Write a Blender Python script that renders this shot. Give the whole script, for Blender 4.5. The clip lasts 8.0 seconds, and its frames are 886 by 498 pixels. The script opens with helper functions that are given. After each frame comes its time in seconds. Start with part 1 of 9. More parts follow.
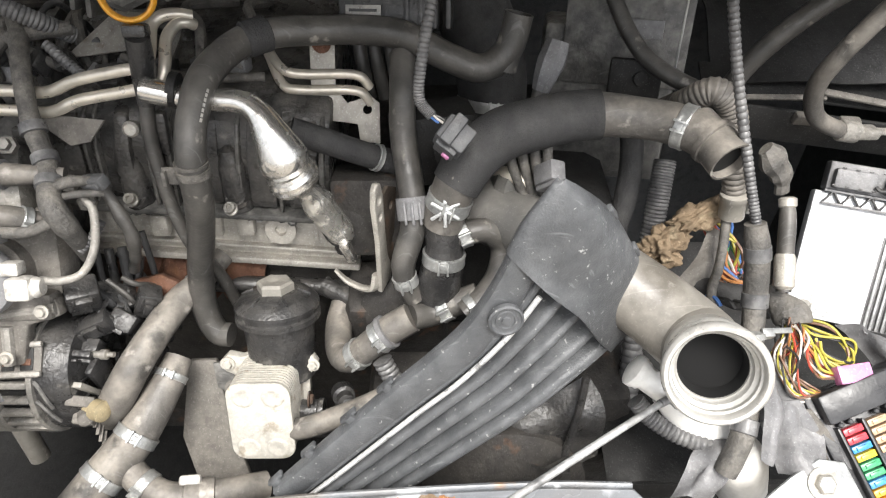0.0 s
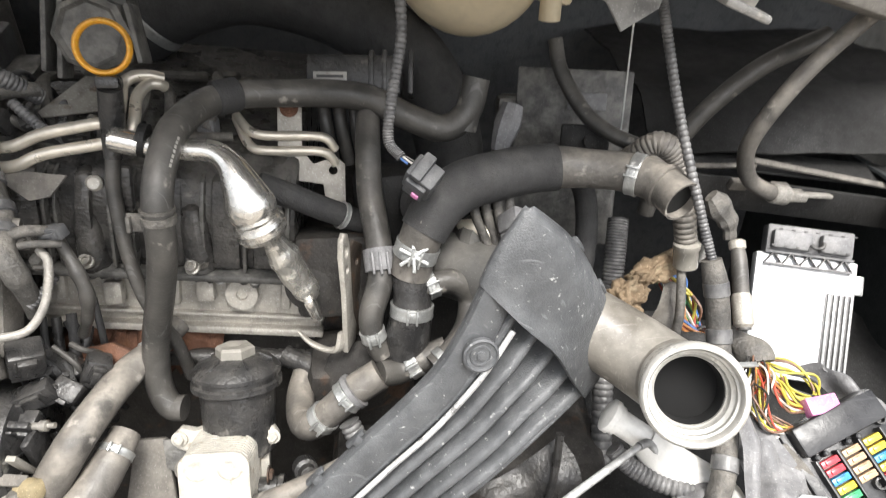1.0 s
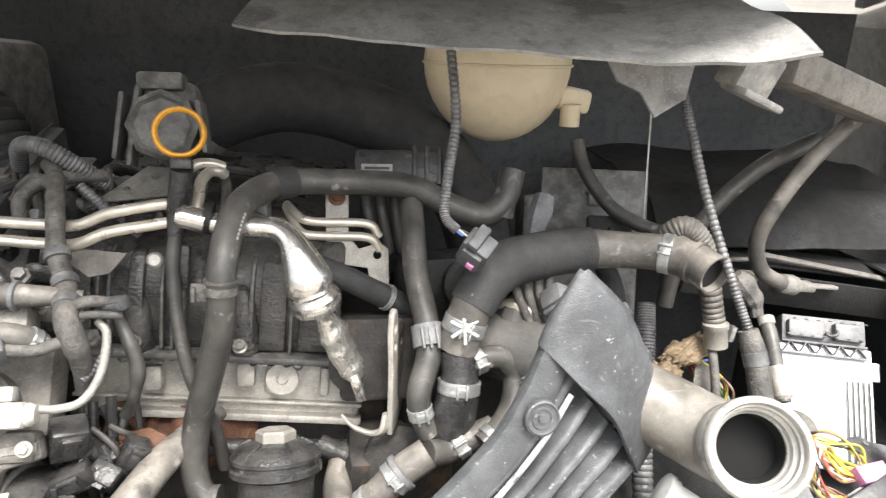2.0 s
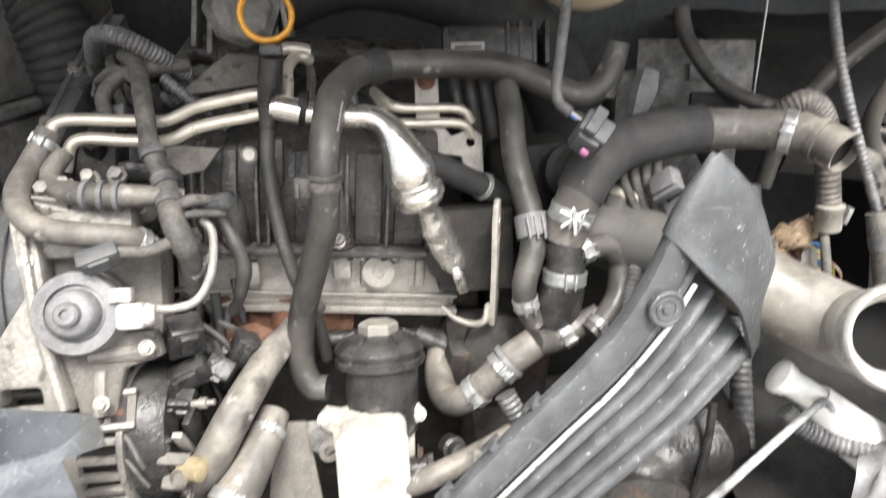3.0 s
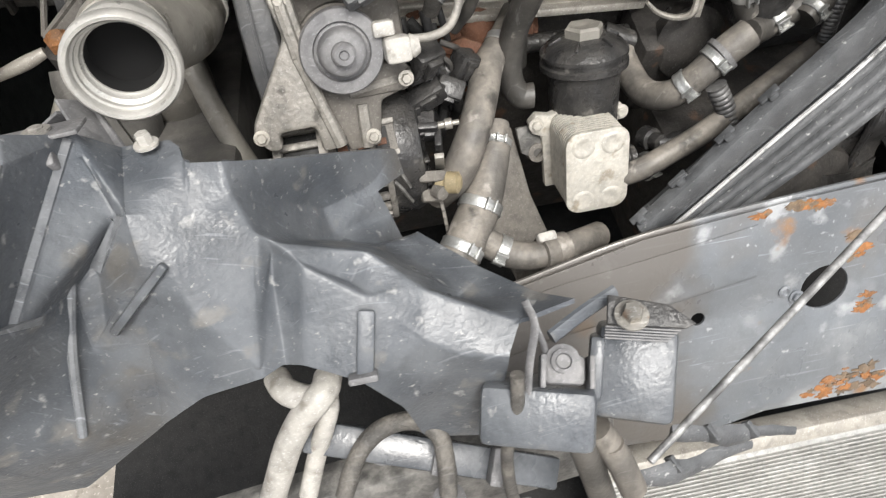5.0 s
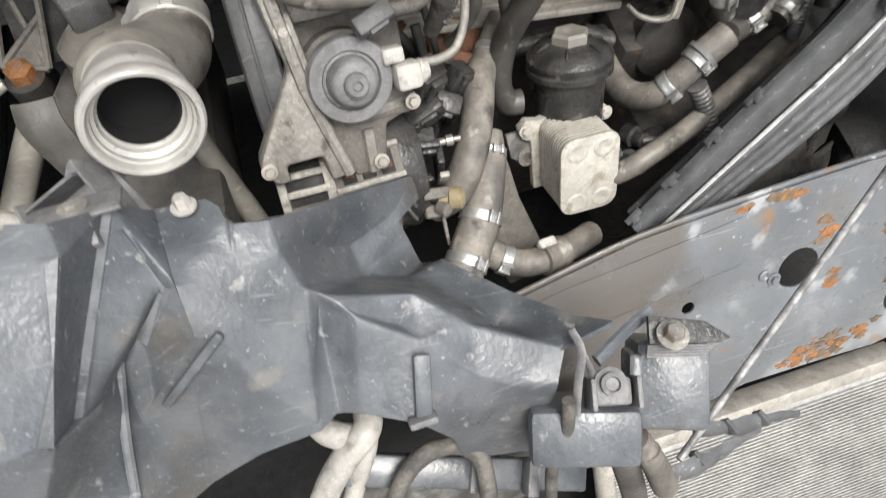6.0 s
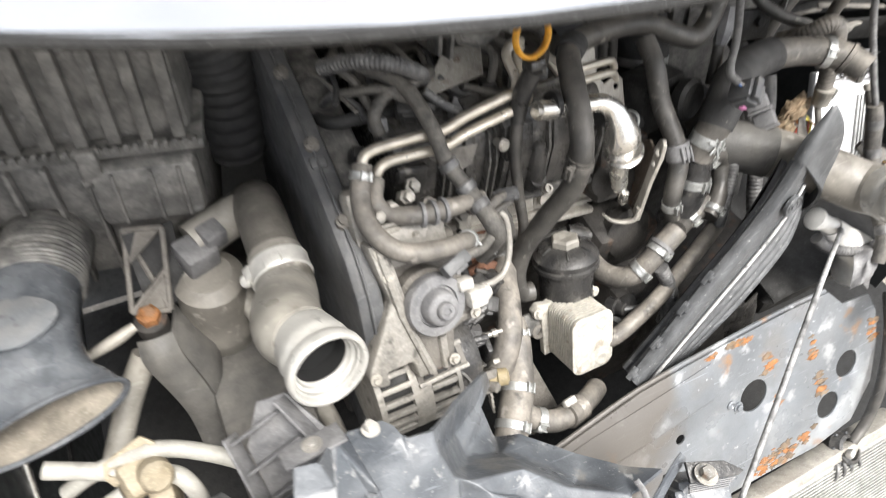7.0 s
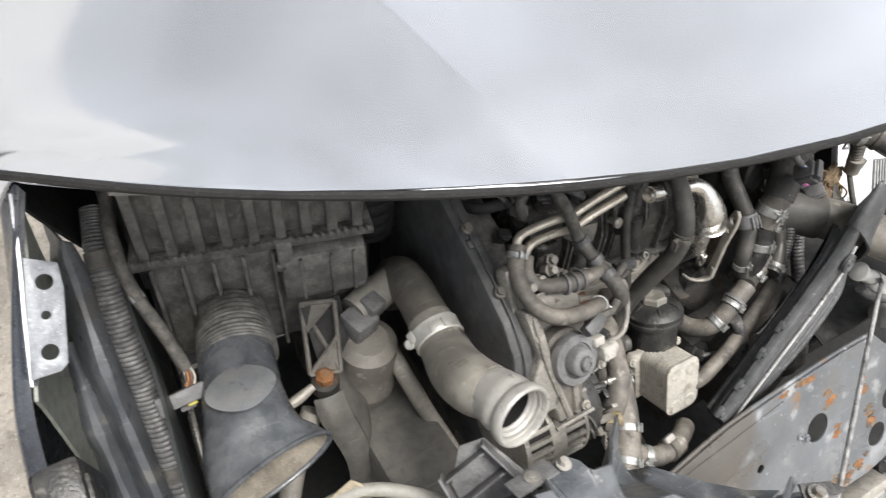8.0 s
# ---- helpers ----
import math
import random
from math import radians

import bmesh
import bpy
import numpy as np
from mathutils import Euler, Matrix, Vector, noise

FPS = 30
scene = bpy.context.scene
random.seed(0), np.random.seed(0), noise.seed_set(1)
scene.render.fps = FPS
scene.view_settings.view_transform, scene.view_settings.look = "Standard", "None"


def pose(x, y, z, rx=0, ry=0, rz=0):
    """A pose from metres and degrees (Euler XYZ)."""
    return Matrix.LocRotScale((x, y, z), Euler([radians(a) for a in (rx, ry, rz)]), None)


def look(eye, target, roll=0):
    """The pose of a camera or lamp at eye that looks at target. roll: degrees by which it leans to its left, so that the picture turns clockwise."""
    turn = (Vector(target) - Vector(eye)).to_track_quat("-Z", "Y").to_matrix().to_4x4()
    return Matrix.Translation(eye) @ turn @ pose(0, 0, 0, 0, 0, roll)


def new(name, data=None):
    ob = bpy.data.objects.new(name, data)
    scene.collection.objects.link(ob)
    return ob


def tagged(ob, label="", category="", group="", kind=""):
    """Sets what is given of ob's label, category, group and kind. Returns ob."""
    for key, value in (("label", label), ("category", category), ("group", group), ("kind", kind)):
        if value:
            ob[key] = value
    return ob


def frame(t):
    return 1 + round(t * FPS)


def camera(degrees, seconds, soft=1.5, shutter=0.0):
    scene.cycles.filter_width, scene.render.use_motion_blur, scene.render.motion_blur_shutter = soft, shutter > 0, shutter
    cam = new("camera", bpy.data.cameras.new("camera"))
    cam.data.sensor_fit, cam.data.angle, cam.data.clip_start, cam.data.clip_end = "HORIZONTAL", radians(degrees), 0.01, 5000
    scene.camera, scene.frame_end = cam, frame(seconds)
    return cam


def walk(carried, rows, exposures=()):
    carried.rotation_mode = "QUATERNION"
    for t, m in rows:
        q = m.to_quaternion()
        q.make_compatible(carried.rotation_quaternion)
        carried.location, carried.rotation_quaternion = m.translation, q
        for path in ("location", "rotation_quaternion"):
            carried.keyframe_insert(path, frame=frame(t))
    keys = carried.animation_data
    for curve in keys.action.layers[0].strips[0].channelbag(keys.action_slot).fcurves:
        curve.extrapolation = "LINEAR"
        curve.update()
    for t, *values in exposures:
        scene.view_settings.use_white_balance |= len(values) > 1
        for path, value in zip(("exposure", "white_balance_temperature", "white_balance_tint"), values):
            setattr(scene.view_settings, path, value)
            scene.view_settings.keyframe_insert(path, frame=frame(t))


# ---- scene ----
cam = camera(68.3, 8.0, soft=1.1, shutter=0.4)
PATH = [
    (0, (0.003, 0.006, 1.358), (-0.004, 1.479, 0.005), -0.6),
    (0.3, (0.006, 0.009, 1.348), (0.010, 1.531, 0.050), -0.6),
    (0.5, (-0.001, 0.007, 1.339), (0.044, 1.582, 0.107), -0.0),
    (0.8, (-0.008, -0.022, 1.311), (0.104, 1.605, 0.153), 0.3),
    (1, (-0.024, -0.05, 1.287), (0.147, 1.66, 0.265), 1.4),
    (1.3, (-0.048, -0.081, 1.252), (0.143, 1.713, 0.388), 1.4),
    (1.5, (-0.068, -0.098, 1.237), (0.163, 1.76, 0.534), 2.2),
    (1.7, (-0.081, -0.102, 1.233), (0.184, 1.783, 0.619), 1.8),
    (2.8, (-0.179, -0.064, 1.229), (0.049, 1.74, 0.395), 1.9),
    (3, (-0.182, -0.057, 1.226), (-0.023, 1.694, 0.272), -0.7),
    (3.3, (-0.224, -0.045, 1.237), (-0.082, 1.577, 0.076), -1.3),
    (3.5, (-0.26, -0.026, 1.245), (-0.126, 1.514, -0.025), -1.8),
    (3.7, (-0.292, -0.020, 1.250), (-0.167, 1.410, -0.142), -2.2),
    (4, (-0.332, -0.006, 1.257), (-0.237, 1.318, -0.238), -3.4),
    (4.5, (-0.397, 0.006, 1.28), (-0.27, 1.167, -0.344), -3.1),
    (4.7, (-0.414, -0.027, 1.284), (-0.323, 1.115, -0.356), -5.9),
    (5.8, (-0.517, 0.029, 1.303), (-0.249, 0.982, -0.435), -0.6),
    (6, (-0.521, 0.044, 1.319), (-0.203, 0.996, -0.412), 0.6),
    (6.3, (-0.559, 0.065, 1.348), (-0.169, 1.079, -0.331), 2.8),
    (6.5, (-0.58, 0.074, 1.382), (-0.182, 1.162, -0.248), 0.2),
    (6.7, (-0.629, 0.074, 1.425), (-0.120, 1.189, -0.155), 1.1),
    (7, (-0.699, 0.071, 1.517), (-0.025, 1.205, 0.014), 4.9),
    (7.2, (-0.762, 0.068, 1.582), (-0.060, 1.203, 0.092), 4.8),
    (7.5, (-0.827, 0.074, 1.637), (-0.117, 1.205, 0.148), 4.0),
    (7.7, (-0.873, 0.081, 1.645), (-0.132, 1.242, 0.194), 4.6),
    (8, (-0.934, 0.105, 1.638), (-0.163, 1.303, 0.235), 4.6),
]
walk(cam, [(t, look(eye, target, roll)) for t, eye, target, roll in PATH],
     exposures=[(0.0, 1.18), (1.0, 1.34), (1.5, 1.70), (2.8, 1.65), (3.5, 1.30), (4.0, 1.02), (4.5, 0.82), (5.8, 0.68), (6.2, 0.68), (6.6, 0.95), (7.0, 1.36), (7.5, 1.10), (8.0, 0.64)])

# ---- world and light: overcast daylight from above and ahead of the car ----
world = bpy.data.worlds.new("overcast_sky")
scene.world = world
world.use_nodes = True
wn = world.node_tree
sky = wn.nodes.new("ShaderNodeTexSky")
sky.sky_type, sky.sun_disc = "NISHITA", False
sky.sun_elevation, sky.sun_rotation = radians(58), radians(170)
sky.air_density, sky.dust_density, sky.ozone_density = 1.0, 4.0, 1.0
wash = wn.nodes.new("ShaderNodeHueSaturation")
wash.inputs["Saturation"].default_value = 0.25
wn.links.new(sky.outputs[0], wash.inputs["Color"])
cloud, coords, band = wn.nodes.new("ShaderNodeTexNoise"), wn.nodes.new("ShaderNodeTexCoord"), wn.nodes.new("ShaderNodeMapRange")
cloud.inputs["Scale"].default_value, cloud.inputs["Detail"].default_value = 2.3, 4.5
wn.links.new(coords.outputs["Generated"], cloud.inputs["Vector"])
for i, v in zip((1, 2, 3, 4), (0.3, 0.7, 0.62, 1.42)):
    band.inputs[i].default_value = v
wn.links.new(cloud.outputs["Fac"], band.inputs[0])
clouds = wn.nodes.new("ShaderNodeMix")
clouds.data_type, clouds.blend_type = "RGBA", "MULTIPLY"
clouds.inputs[0].default_value = 1.0
wn.links.new(wash.outputs[0], clouds.inputs[6])
wn.links.new(band.outputs[0], clouds.inputs[7])
# added ramp: the sky brightens towards the car's right, so the bonnet's crease shows
side, slope, cover = wn.nodes.new("ShaderNodeSeparateXYZ"), wn.nodes.new("ShaderNodeMapRange"), wn.nodes.new("ShaderNodeMix")
wn.links.new(coords.outputs["Generated"], side.inputs[0])
wn.links.new(side.outputs[0], slope.inputs[0])
for i, v in zip((1, 2, 3, 4), (-0.35, 0.4, 0.76, 1.12)):
    slope.inputs[i].default_value = v
cover.data_type, cover.blend_type = "RGBA", "MULTIPLY"
cover.inputs[0].default_value = 1.0
wn.links.new(clouds.outputs[2], cover.inputs[6])
wn.links.new(slope.outputs[0], cover.inputs[7])
wn.links.new(cover.outputs[2], wn.nodes["Background"].inputs["Color"])
wn.nodes["Background"].inputs["Strength"].default_value = 0.135
sun_data = bpy.data.lights.new("sun", "SUN")
sun_data.energy, sun_data.angle, sun_data.color = 2.1, radians(22), (1.0, 0.97, 0.92)
sun = new("sun", sun_data)
sun.matrix_world = look((0.3, -2.3, 5.8), (0.0, 0.3, 0.7))


# ---- materials ----
def material(name, base, rough=0.6, metal=0.0, dust=0.0, dust_color=(0.30, 0.28, 0.25), bump=0.3, grain=220.0,
             vary=0.25, spots=None, scale=18.0, coat=0.0, grime=0.34, fleck=0.3, scratch=0.0):
    """base colour with two scales of variation, settled dust, spots of another colour and fine relief."""
    m = bpy.data.materials.new(name)
    m.use_nodes = True
    n, l = m.node_tree.nodes, m.node_tree.links
    b = n["Principled BSDF"]
    b.inputs["Roughness"].default_value, b.inputs["Metallic"].default_value = rough, metal
    b.inputs["Coat Weight"].default_value = coat
    co = n.new("ShaderNodeTexCoord")

    def tex(sc, detail=4.0):
        t = n.new("ShaderNodeTexNoise")
        t.inputs["Scale"].default_value, t.inputs["Detail"].default_value = sc, detail
        l.new(co.outputs["Object"], t.inputs["Vector"])
        return t.outputs["Fac"]

    def ramp(src, lo, hi, a, c):
        r = n.new("ShaderNodeMapRange")
        for i, v in zip((1, 2, 3, 4), (lo, hi, a, c)):
            r.inputs[i].default_value = v
        l.new(src, r.inputs[0])
        return r.outputs[0]

    def mix(fac, a, c):
        x = n.new("ShaderNodeMix")
        x.data_type = "RGBA"
        for k, v in ((0, fac), (6, a), (7, c)):
            if isinstance(v, tuple):
                x.inputs[k].default_value = (*v, 1)
            elif isinstance(v, float):
                x.inputs[k].default_value = v
            else:
                l.new(v, x.inputs[k])
        return x.outputs[2]

    big, fine = tex(scale), tex(grain, 6.0)
    dark = tuple(c * (1 - vary) for c in base)
    light = tuple(min(1, c * (1 + vary)) for c in base)
    col = mix(ramp(big, 0.3, 0.7, 0.0, 1.0), dark, light)
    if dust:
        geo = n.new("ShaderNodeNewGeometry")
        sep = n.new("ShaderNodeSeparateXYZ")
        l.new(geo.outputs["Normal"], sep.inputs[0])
        # Dust settles on upward faces; steepened to imitate lit tops and dark undersides too.
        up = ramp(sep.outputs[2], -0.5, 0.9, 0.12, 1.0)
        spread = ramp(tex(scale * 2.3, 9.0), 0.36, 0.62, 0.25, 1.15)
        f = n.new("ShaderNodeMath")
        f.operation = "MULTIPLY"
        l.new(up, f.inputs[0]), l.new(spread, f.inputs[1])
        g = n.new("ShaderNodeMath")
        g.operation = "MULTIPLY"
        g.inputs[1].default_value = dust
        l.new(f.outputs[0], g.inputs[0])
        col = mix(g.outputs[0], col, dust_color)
    if spots:
      for amount, spot_color, spot_scale in ([spots] if isinstance(spots, tuple) else spots):
        col = mix(ramp(tex(spot_scale, 7.0), 0.62 - 0.25 * amount, 0.70 - 0.25 * amount, 0.0, 0.85), col, spot_color)
    col = mix(ramp(fine, 0.35, 0.65, 0.0, fleck), col, tuple(c * 0.55 for c in base))
    if grime:
        col = mix(ramp(tex(grain * 0.28, 8.0), 0.50, 0.62, 0.0, grime), col, tuple(c * 0.35 for c in base))
        col = mix(ramp(tex(grain * 2.2, 3.0), 0.60, 0.68, 0.0, min(0.9, grime * 1.3)), col, tuple(min(0.7, c * 1.7 + 0.07) for c in base))
    if scratch:
        for k, turn in enumerate((0.5, 1.4, 2.5)):
            stretch, streak = n.new("ShaderNodeMapping"), n.new("ShaderNodeTexNoise")
            stretch.inputs["Rotation"].default_value = (0.3 * k, 0.8 * turn, turn)
            stretch.inputs["Scale"].default_value = (9.0, 330.0, 40.0)
            streak.inputs["Scale"].default_value, streak.inputs["Detail"].default_value = 1.0, 3.0
            l.new(co.outputs["Object"], stretch.inputs["Vector"])
            l.new(stretch.outputs[0], streak.inputs["Vector"])
            col = mix(ramp(streak.outputs["Fac"], 0.67, 0.73, 0.0, scratch), col, tuple(min(0.6, c * 2.0 + 0.12) for c in base))
    l.new(col, b.inputs["Base Color"])
    l.new(ramp(tex(scale * 3), 0.3, 0.7, max(0.03, rough - (0.12 if bump else 0.0)), min(1, rough + (0.12 if bump else 0.0))), b.inputs["Roughness"])
    if bump:
        bp = n.new("ShaderNodeBump")
        bp.inputs["Strength"].default_value, bp.inputs["Distance"].default_value = bump, 0.002
        add = n.new("ShaderNodeMath")
        add.operation = "ADD"
        l.new(fine, add.inputs[0]), l.new(tex(grain * 0.25, 6.0), add.inputs[1])
        l.new(add.outputs[0], bp.inputs["Height"])
        l.new(bp.outputs[0], b.inputs["Normal"])
    return m


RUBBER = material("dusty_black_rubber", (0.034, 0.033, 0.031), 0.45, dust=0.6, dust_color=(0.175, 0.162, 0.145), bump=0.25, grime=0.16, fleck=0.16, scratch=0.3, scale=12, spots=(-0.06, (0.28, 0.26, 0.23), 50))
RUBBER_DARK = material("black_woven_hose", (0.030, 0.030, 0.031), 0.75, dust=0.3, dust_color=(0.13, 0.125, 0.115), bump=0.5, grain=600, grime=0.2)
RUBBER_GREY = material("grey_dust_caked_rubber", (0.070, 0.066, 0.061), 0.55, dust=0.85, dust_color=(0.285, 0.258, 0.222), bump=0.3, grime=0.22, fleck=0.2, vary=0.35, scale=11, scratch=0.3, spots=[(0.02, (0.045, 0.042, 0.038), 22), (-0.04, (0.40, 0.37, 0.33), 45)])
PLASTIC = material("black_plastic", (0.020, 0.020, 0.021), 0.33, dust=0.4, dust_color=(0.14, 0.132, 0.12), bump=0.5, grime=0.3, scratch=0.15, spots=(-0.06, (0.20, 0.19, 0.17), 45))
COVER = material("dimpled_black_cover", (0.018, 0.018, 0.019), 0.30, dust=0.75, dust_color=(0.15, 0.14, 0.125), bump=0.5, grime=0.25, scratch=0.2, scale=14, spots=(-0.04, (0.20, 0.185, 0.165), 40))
n_, l_ = COVER.node_tree.nodes, COVER.node_tree.links
dimple, coords_, stretch_, both = n_.new("ShaderNodeTexVoronoi"), n_.new("ShaderNodeTexCoord"), n_.new("ShaderNodeMapping"), n_.new("ShaderNodeMath")
stretch_.inputs["Scale"].default_value = (150, 150, 330)
dimple.inputs["Scale"].default_value = 1.0
both.operation, both.inputs[2].default_value = "MULTIPLY_ADD", 0.0
l_.new(coords_.outputs["Object"], stretch_.inputs["Vector"]), l_.new(stretch_.outputs[0], dimple.inputs["Vector"])
for nd in [k for k in n_ if k.type == "BUMP"]:
    l_.new(nd.inputs["Height"].links[0].from_socket, both.inputs[2])
    l_.new(dimple.outputs["Distance"], both.inputs[0])
    both.inputs[1].default_value = 0.5
    l_.new(both.outputs[0], nd.inputs["Height"])
# Scratched, greyer black for thin ribs: the glint on their edges as colour.
RIB_GLINT = material("scratched_rib_glint_plastic", (0.060, 0.058, 0.055), 0.28, dust=0.6, dust_color=(0.24, 0.23, 0.21), grime=0.3, scratch=0.6, bump=0.2)
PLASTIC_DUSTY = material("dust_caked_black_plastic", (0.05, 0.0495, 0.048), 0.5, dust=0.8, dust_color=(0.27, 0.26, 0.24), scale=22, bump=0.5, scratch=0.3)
# The bluish dust_color on upward faces paints the sky's sheen on black plastic.
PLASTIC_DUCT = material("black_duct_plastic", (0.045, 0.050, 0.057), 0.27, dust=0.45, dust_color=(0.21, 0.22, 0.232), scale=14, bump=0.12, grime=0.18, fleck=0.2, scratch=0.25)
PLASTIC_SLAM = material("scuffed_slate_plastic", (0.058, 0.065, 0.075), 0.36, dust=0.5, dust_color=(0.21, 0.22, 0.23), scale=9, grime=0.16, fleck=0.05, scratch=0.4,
                        spots=[(0.05, (0.17, 0.165, 0.155), 28), (0.14, (0.085, 0.08, 0.072), 7), (-0.12, (0.30, 0.30, 0.29), 240), (-0.16, (0.36, 0.36, 0.35), 60)])
# Scuffed plastic, paler to imitate facets that catch the sky; also the stay's colour.
PLASTIC_PALE = material("scuffed_and_sky_lit_plastic", (0.13, 0.138, 0.148), 0.42, dust=0.5, dust_color=(0.27, 0.275, 0.28), scale=20, grime=0.2, fleck=0.15, scratch=0.5, spots=(0.16, (0.07, 0.076, 0.085), 30))
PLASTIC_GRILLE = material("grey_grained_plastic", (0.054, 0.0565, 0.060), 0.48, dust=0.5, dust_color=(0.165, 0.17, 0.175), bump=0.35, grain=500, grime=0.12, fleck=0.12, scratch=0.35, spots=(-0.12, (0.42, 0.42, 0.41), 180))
# Near-black albedo: the shade of deep gaps is put into the colour.
DARK = material("grime_and_gap_shade_black", (0.009, 0.0088, 0.0084), 0.7, dust=0.2, dust_color=(0.026, 0.024, 0.022))
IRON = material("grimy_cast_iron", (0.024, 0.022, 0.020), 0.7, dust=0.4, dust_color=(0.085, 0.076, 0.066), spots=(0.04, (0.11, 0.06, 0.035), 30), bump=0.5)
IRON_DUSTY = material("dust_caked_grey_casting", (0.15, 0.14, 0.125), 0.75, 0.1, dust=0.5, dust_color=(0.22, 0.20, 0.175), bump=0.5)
RUSTY = material("rusted_iron", (0.13, 0.06, 0.035), 0.85, bump=0.6, vary=0.5, spots=(0.1, (0.19, 0.09, 0.045), 50))
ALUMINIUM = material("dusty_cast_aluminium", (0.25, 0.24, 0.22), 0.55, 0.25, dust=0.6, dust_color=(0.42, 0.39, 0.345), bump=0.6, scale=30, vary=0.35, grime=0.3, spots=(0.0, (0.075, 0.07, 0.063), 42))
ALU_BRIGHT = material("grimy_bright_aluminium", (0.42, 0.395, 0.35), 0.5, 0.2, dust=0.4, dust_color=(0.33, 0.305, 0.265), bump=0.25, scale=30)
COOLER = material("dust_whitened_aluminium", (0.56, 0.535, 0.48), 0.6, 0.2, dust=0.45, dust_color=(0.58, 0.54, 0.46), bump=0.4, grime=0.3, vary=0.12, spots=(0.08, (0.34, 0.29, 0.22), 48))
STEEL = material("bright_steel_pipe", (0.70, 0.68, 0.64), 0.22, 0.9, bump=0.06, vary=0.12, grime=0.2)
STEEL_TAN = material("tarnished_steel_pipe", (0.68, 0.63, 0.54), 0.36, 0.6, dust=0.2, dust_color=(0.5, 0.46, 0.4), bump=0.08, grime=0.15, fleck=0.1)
FOIL = material("crumpled_foil_sleeve", (0.74, 0.72, 0.67), 0.24, 0.85, bump=0.9, grain=90, vary=0.15, grime=0.25, fleck=0.15)
ZINC = material("zinc_plated_steel", (0.42, 0.40, 0.36), 0.42, 0.6, dust=0.25, spots=(0.05, (0.2, 0.12, 0.07), 60))
CLAMP = material("galvanised_clamp_band", (0.50, 0.51, 0.50), 0.4, 0.7, dust=0.3, dust_color=(0.4, 0.38, 0.35))
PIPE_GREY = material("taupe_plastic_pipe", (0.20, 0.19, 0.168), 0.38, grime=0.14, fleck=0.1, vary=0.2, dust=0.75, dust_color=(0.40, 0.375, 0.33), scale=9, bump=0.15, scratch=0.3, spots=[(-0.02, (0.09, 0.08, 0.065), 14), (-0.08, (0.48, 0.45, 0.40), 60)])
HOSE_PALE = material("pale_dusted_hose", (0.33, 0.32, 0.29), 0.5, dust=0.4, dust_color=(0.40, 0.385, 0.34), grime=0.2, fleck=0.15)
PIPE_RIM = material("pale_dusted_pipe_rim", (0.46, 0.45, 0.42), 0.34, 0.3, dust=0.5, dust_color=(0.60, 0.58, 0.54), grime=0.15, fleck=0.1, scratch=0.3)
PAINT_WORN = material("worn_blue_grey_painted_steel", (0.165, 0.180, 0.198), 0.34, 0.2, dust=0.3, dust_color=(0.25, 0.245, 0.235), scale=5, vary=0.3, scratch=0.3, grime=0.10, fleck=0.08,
                      spots=[(0.36, (0.150, 0.136, 0.122), 3.2), (0.30, (0.36, 0.375, 0.39), 6), (0.05, (0.40, 0.41, 0.42), 18), (-0.12, (0.44, 0.45, 0.46), 90), (-0.07, (0.30, 0.15, 0.05), 14)], bump=0.15)
n_, l_ = PAINT_WORN.node_tree.nodes, PAINT_WORN.node_tree.links
paint_ = n_["Principled BSDF"].inputs["Base Color"]
under_ = paint_.links[0].from_socket
where_, xyz_, ragged_, sum_, edge_ = n_.new("ShaderNodeTexCoord"), n_.new("ShaderNodeSeparateXYZ"), n_.new("ShaderNodeTexNoise"), n_.new("ShaderNodeMath"), n_.new("ShaderNodeMapRange")
ragged_.inputs["Scale"].default_value, ragged_.inputs["Detail"].default_value = 9.0, 9.0
l_.new(where_.outputs["Object"], xyz_.inputs[0]), l_.new(where_.outputs["Object"], ragged_.inputs["Vector"])
sum_.operation = "MULTIPLY_ADD"
sum_.inputs[1].default_value = 0.42
l_.new(ragged_.outputs["Fac"], sum_.inputs[0]), l_.new(xyz_.outputs[0], sum_.inputs[2])
for i_, v_ in zip((1, 2, 3, 4), (0.02, 0.09, 0.85, 0.0)):
    edge_.inputs[i_].default_value = v_
l_.new(sum_.outputs[0], edge_.inputs[0])
film_ = n_.new("ShaderNodeMix")
film_.data_type = "RGBA"
film_.inputs[7].default_value = (0.125, 0.112, 0.098, 1)
l_.new(edge_.outputs[0], film_.inputs[0]), l_.new(under_, film_.inputs[6]), l_.new(film_.outputs[2], paint_)
RUST_EDGE = material("orange_surface_rust", (0.30, 0.13, 0.045), 0.8, bump=0.5, vary=0.4, scale=60, spots=(0.3, (0.25, 0.15, 0.09), 50))
RUST_DULL = material("brown_thin_rust", (0.17, 0.125, 0.085), 0.7, 0.1, bump=0.3, vary=0.4, scale=50, spots=(0.3, (0.24, 0.15, 0.08), 40))
CREAM = material("yellowed_tank_plastic", (0.72, 0.62, 0.44), 0.4, bump=0.05, vary=0.08, grime=0.1, fleck=0.05, dust=0.2, dust_color=(0.55, 0.49, 0.38))
WHITE = material("dirty_white_plastic", (0.42, 0.405, 0.375), 0.5, dust=0.35, dust_color=(0.45, 0.42, 0.37), spots=(0.06, (0.25, 0.22, 0.18), 60))
ORANGE = material("orange_yellow_plastic", (0.72, 0.33, 0.02), 0.45, bump=0.05, vary=0.15, dust=0.15)
FOAM = material("brown_crumbling_foam", (0.26, 0.19, 0.12), 0.95, bump=1.0, grain=150, vary=0.4, spots=(0.2, (0.45, 0.37, 0.25), 40))
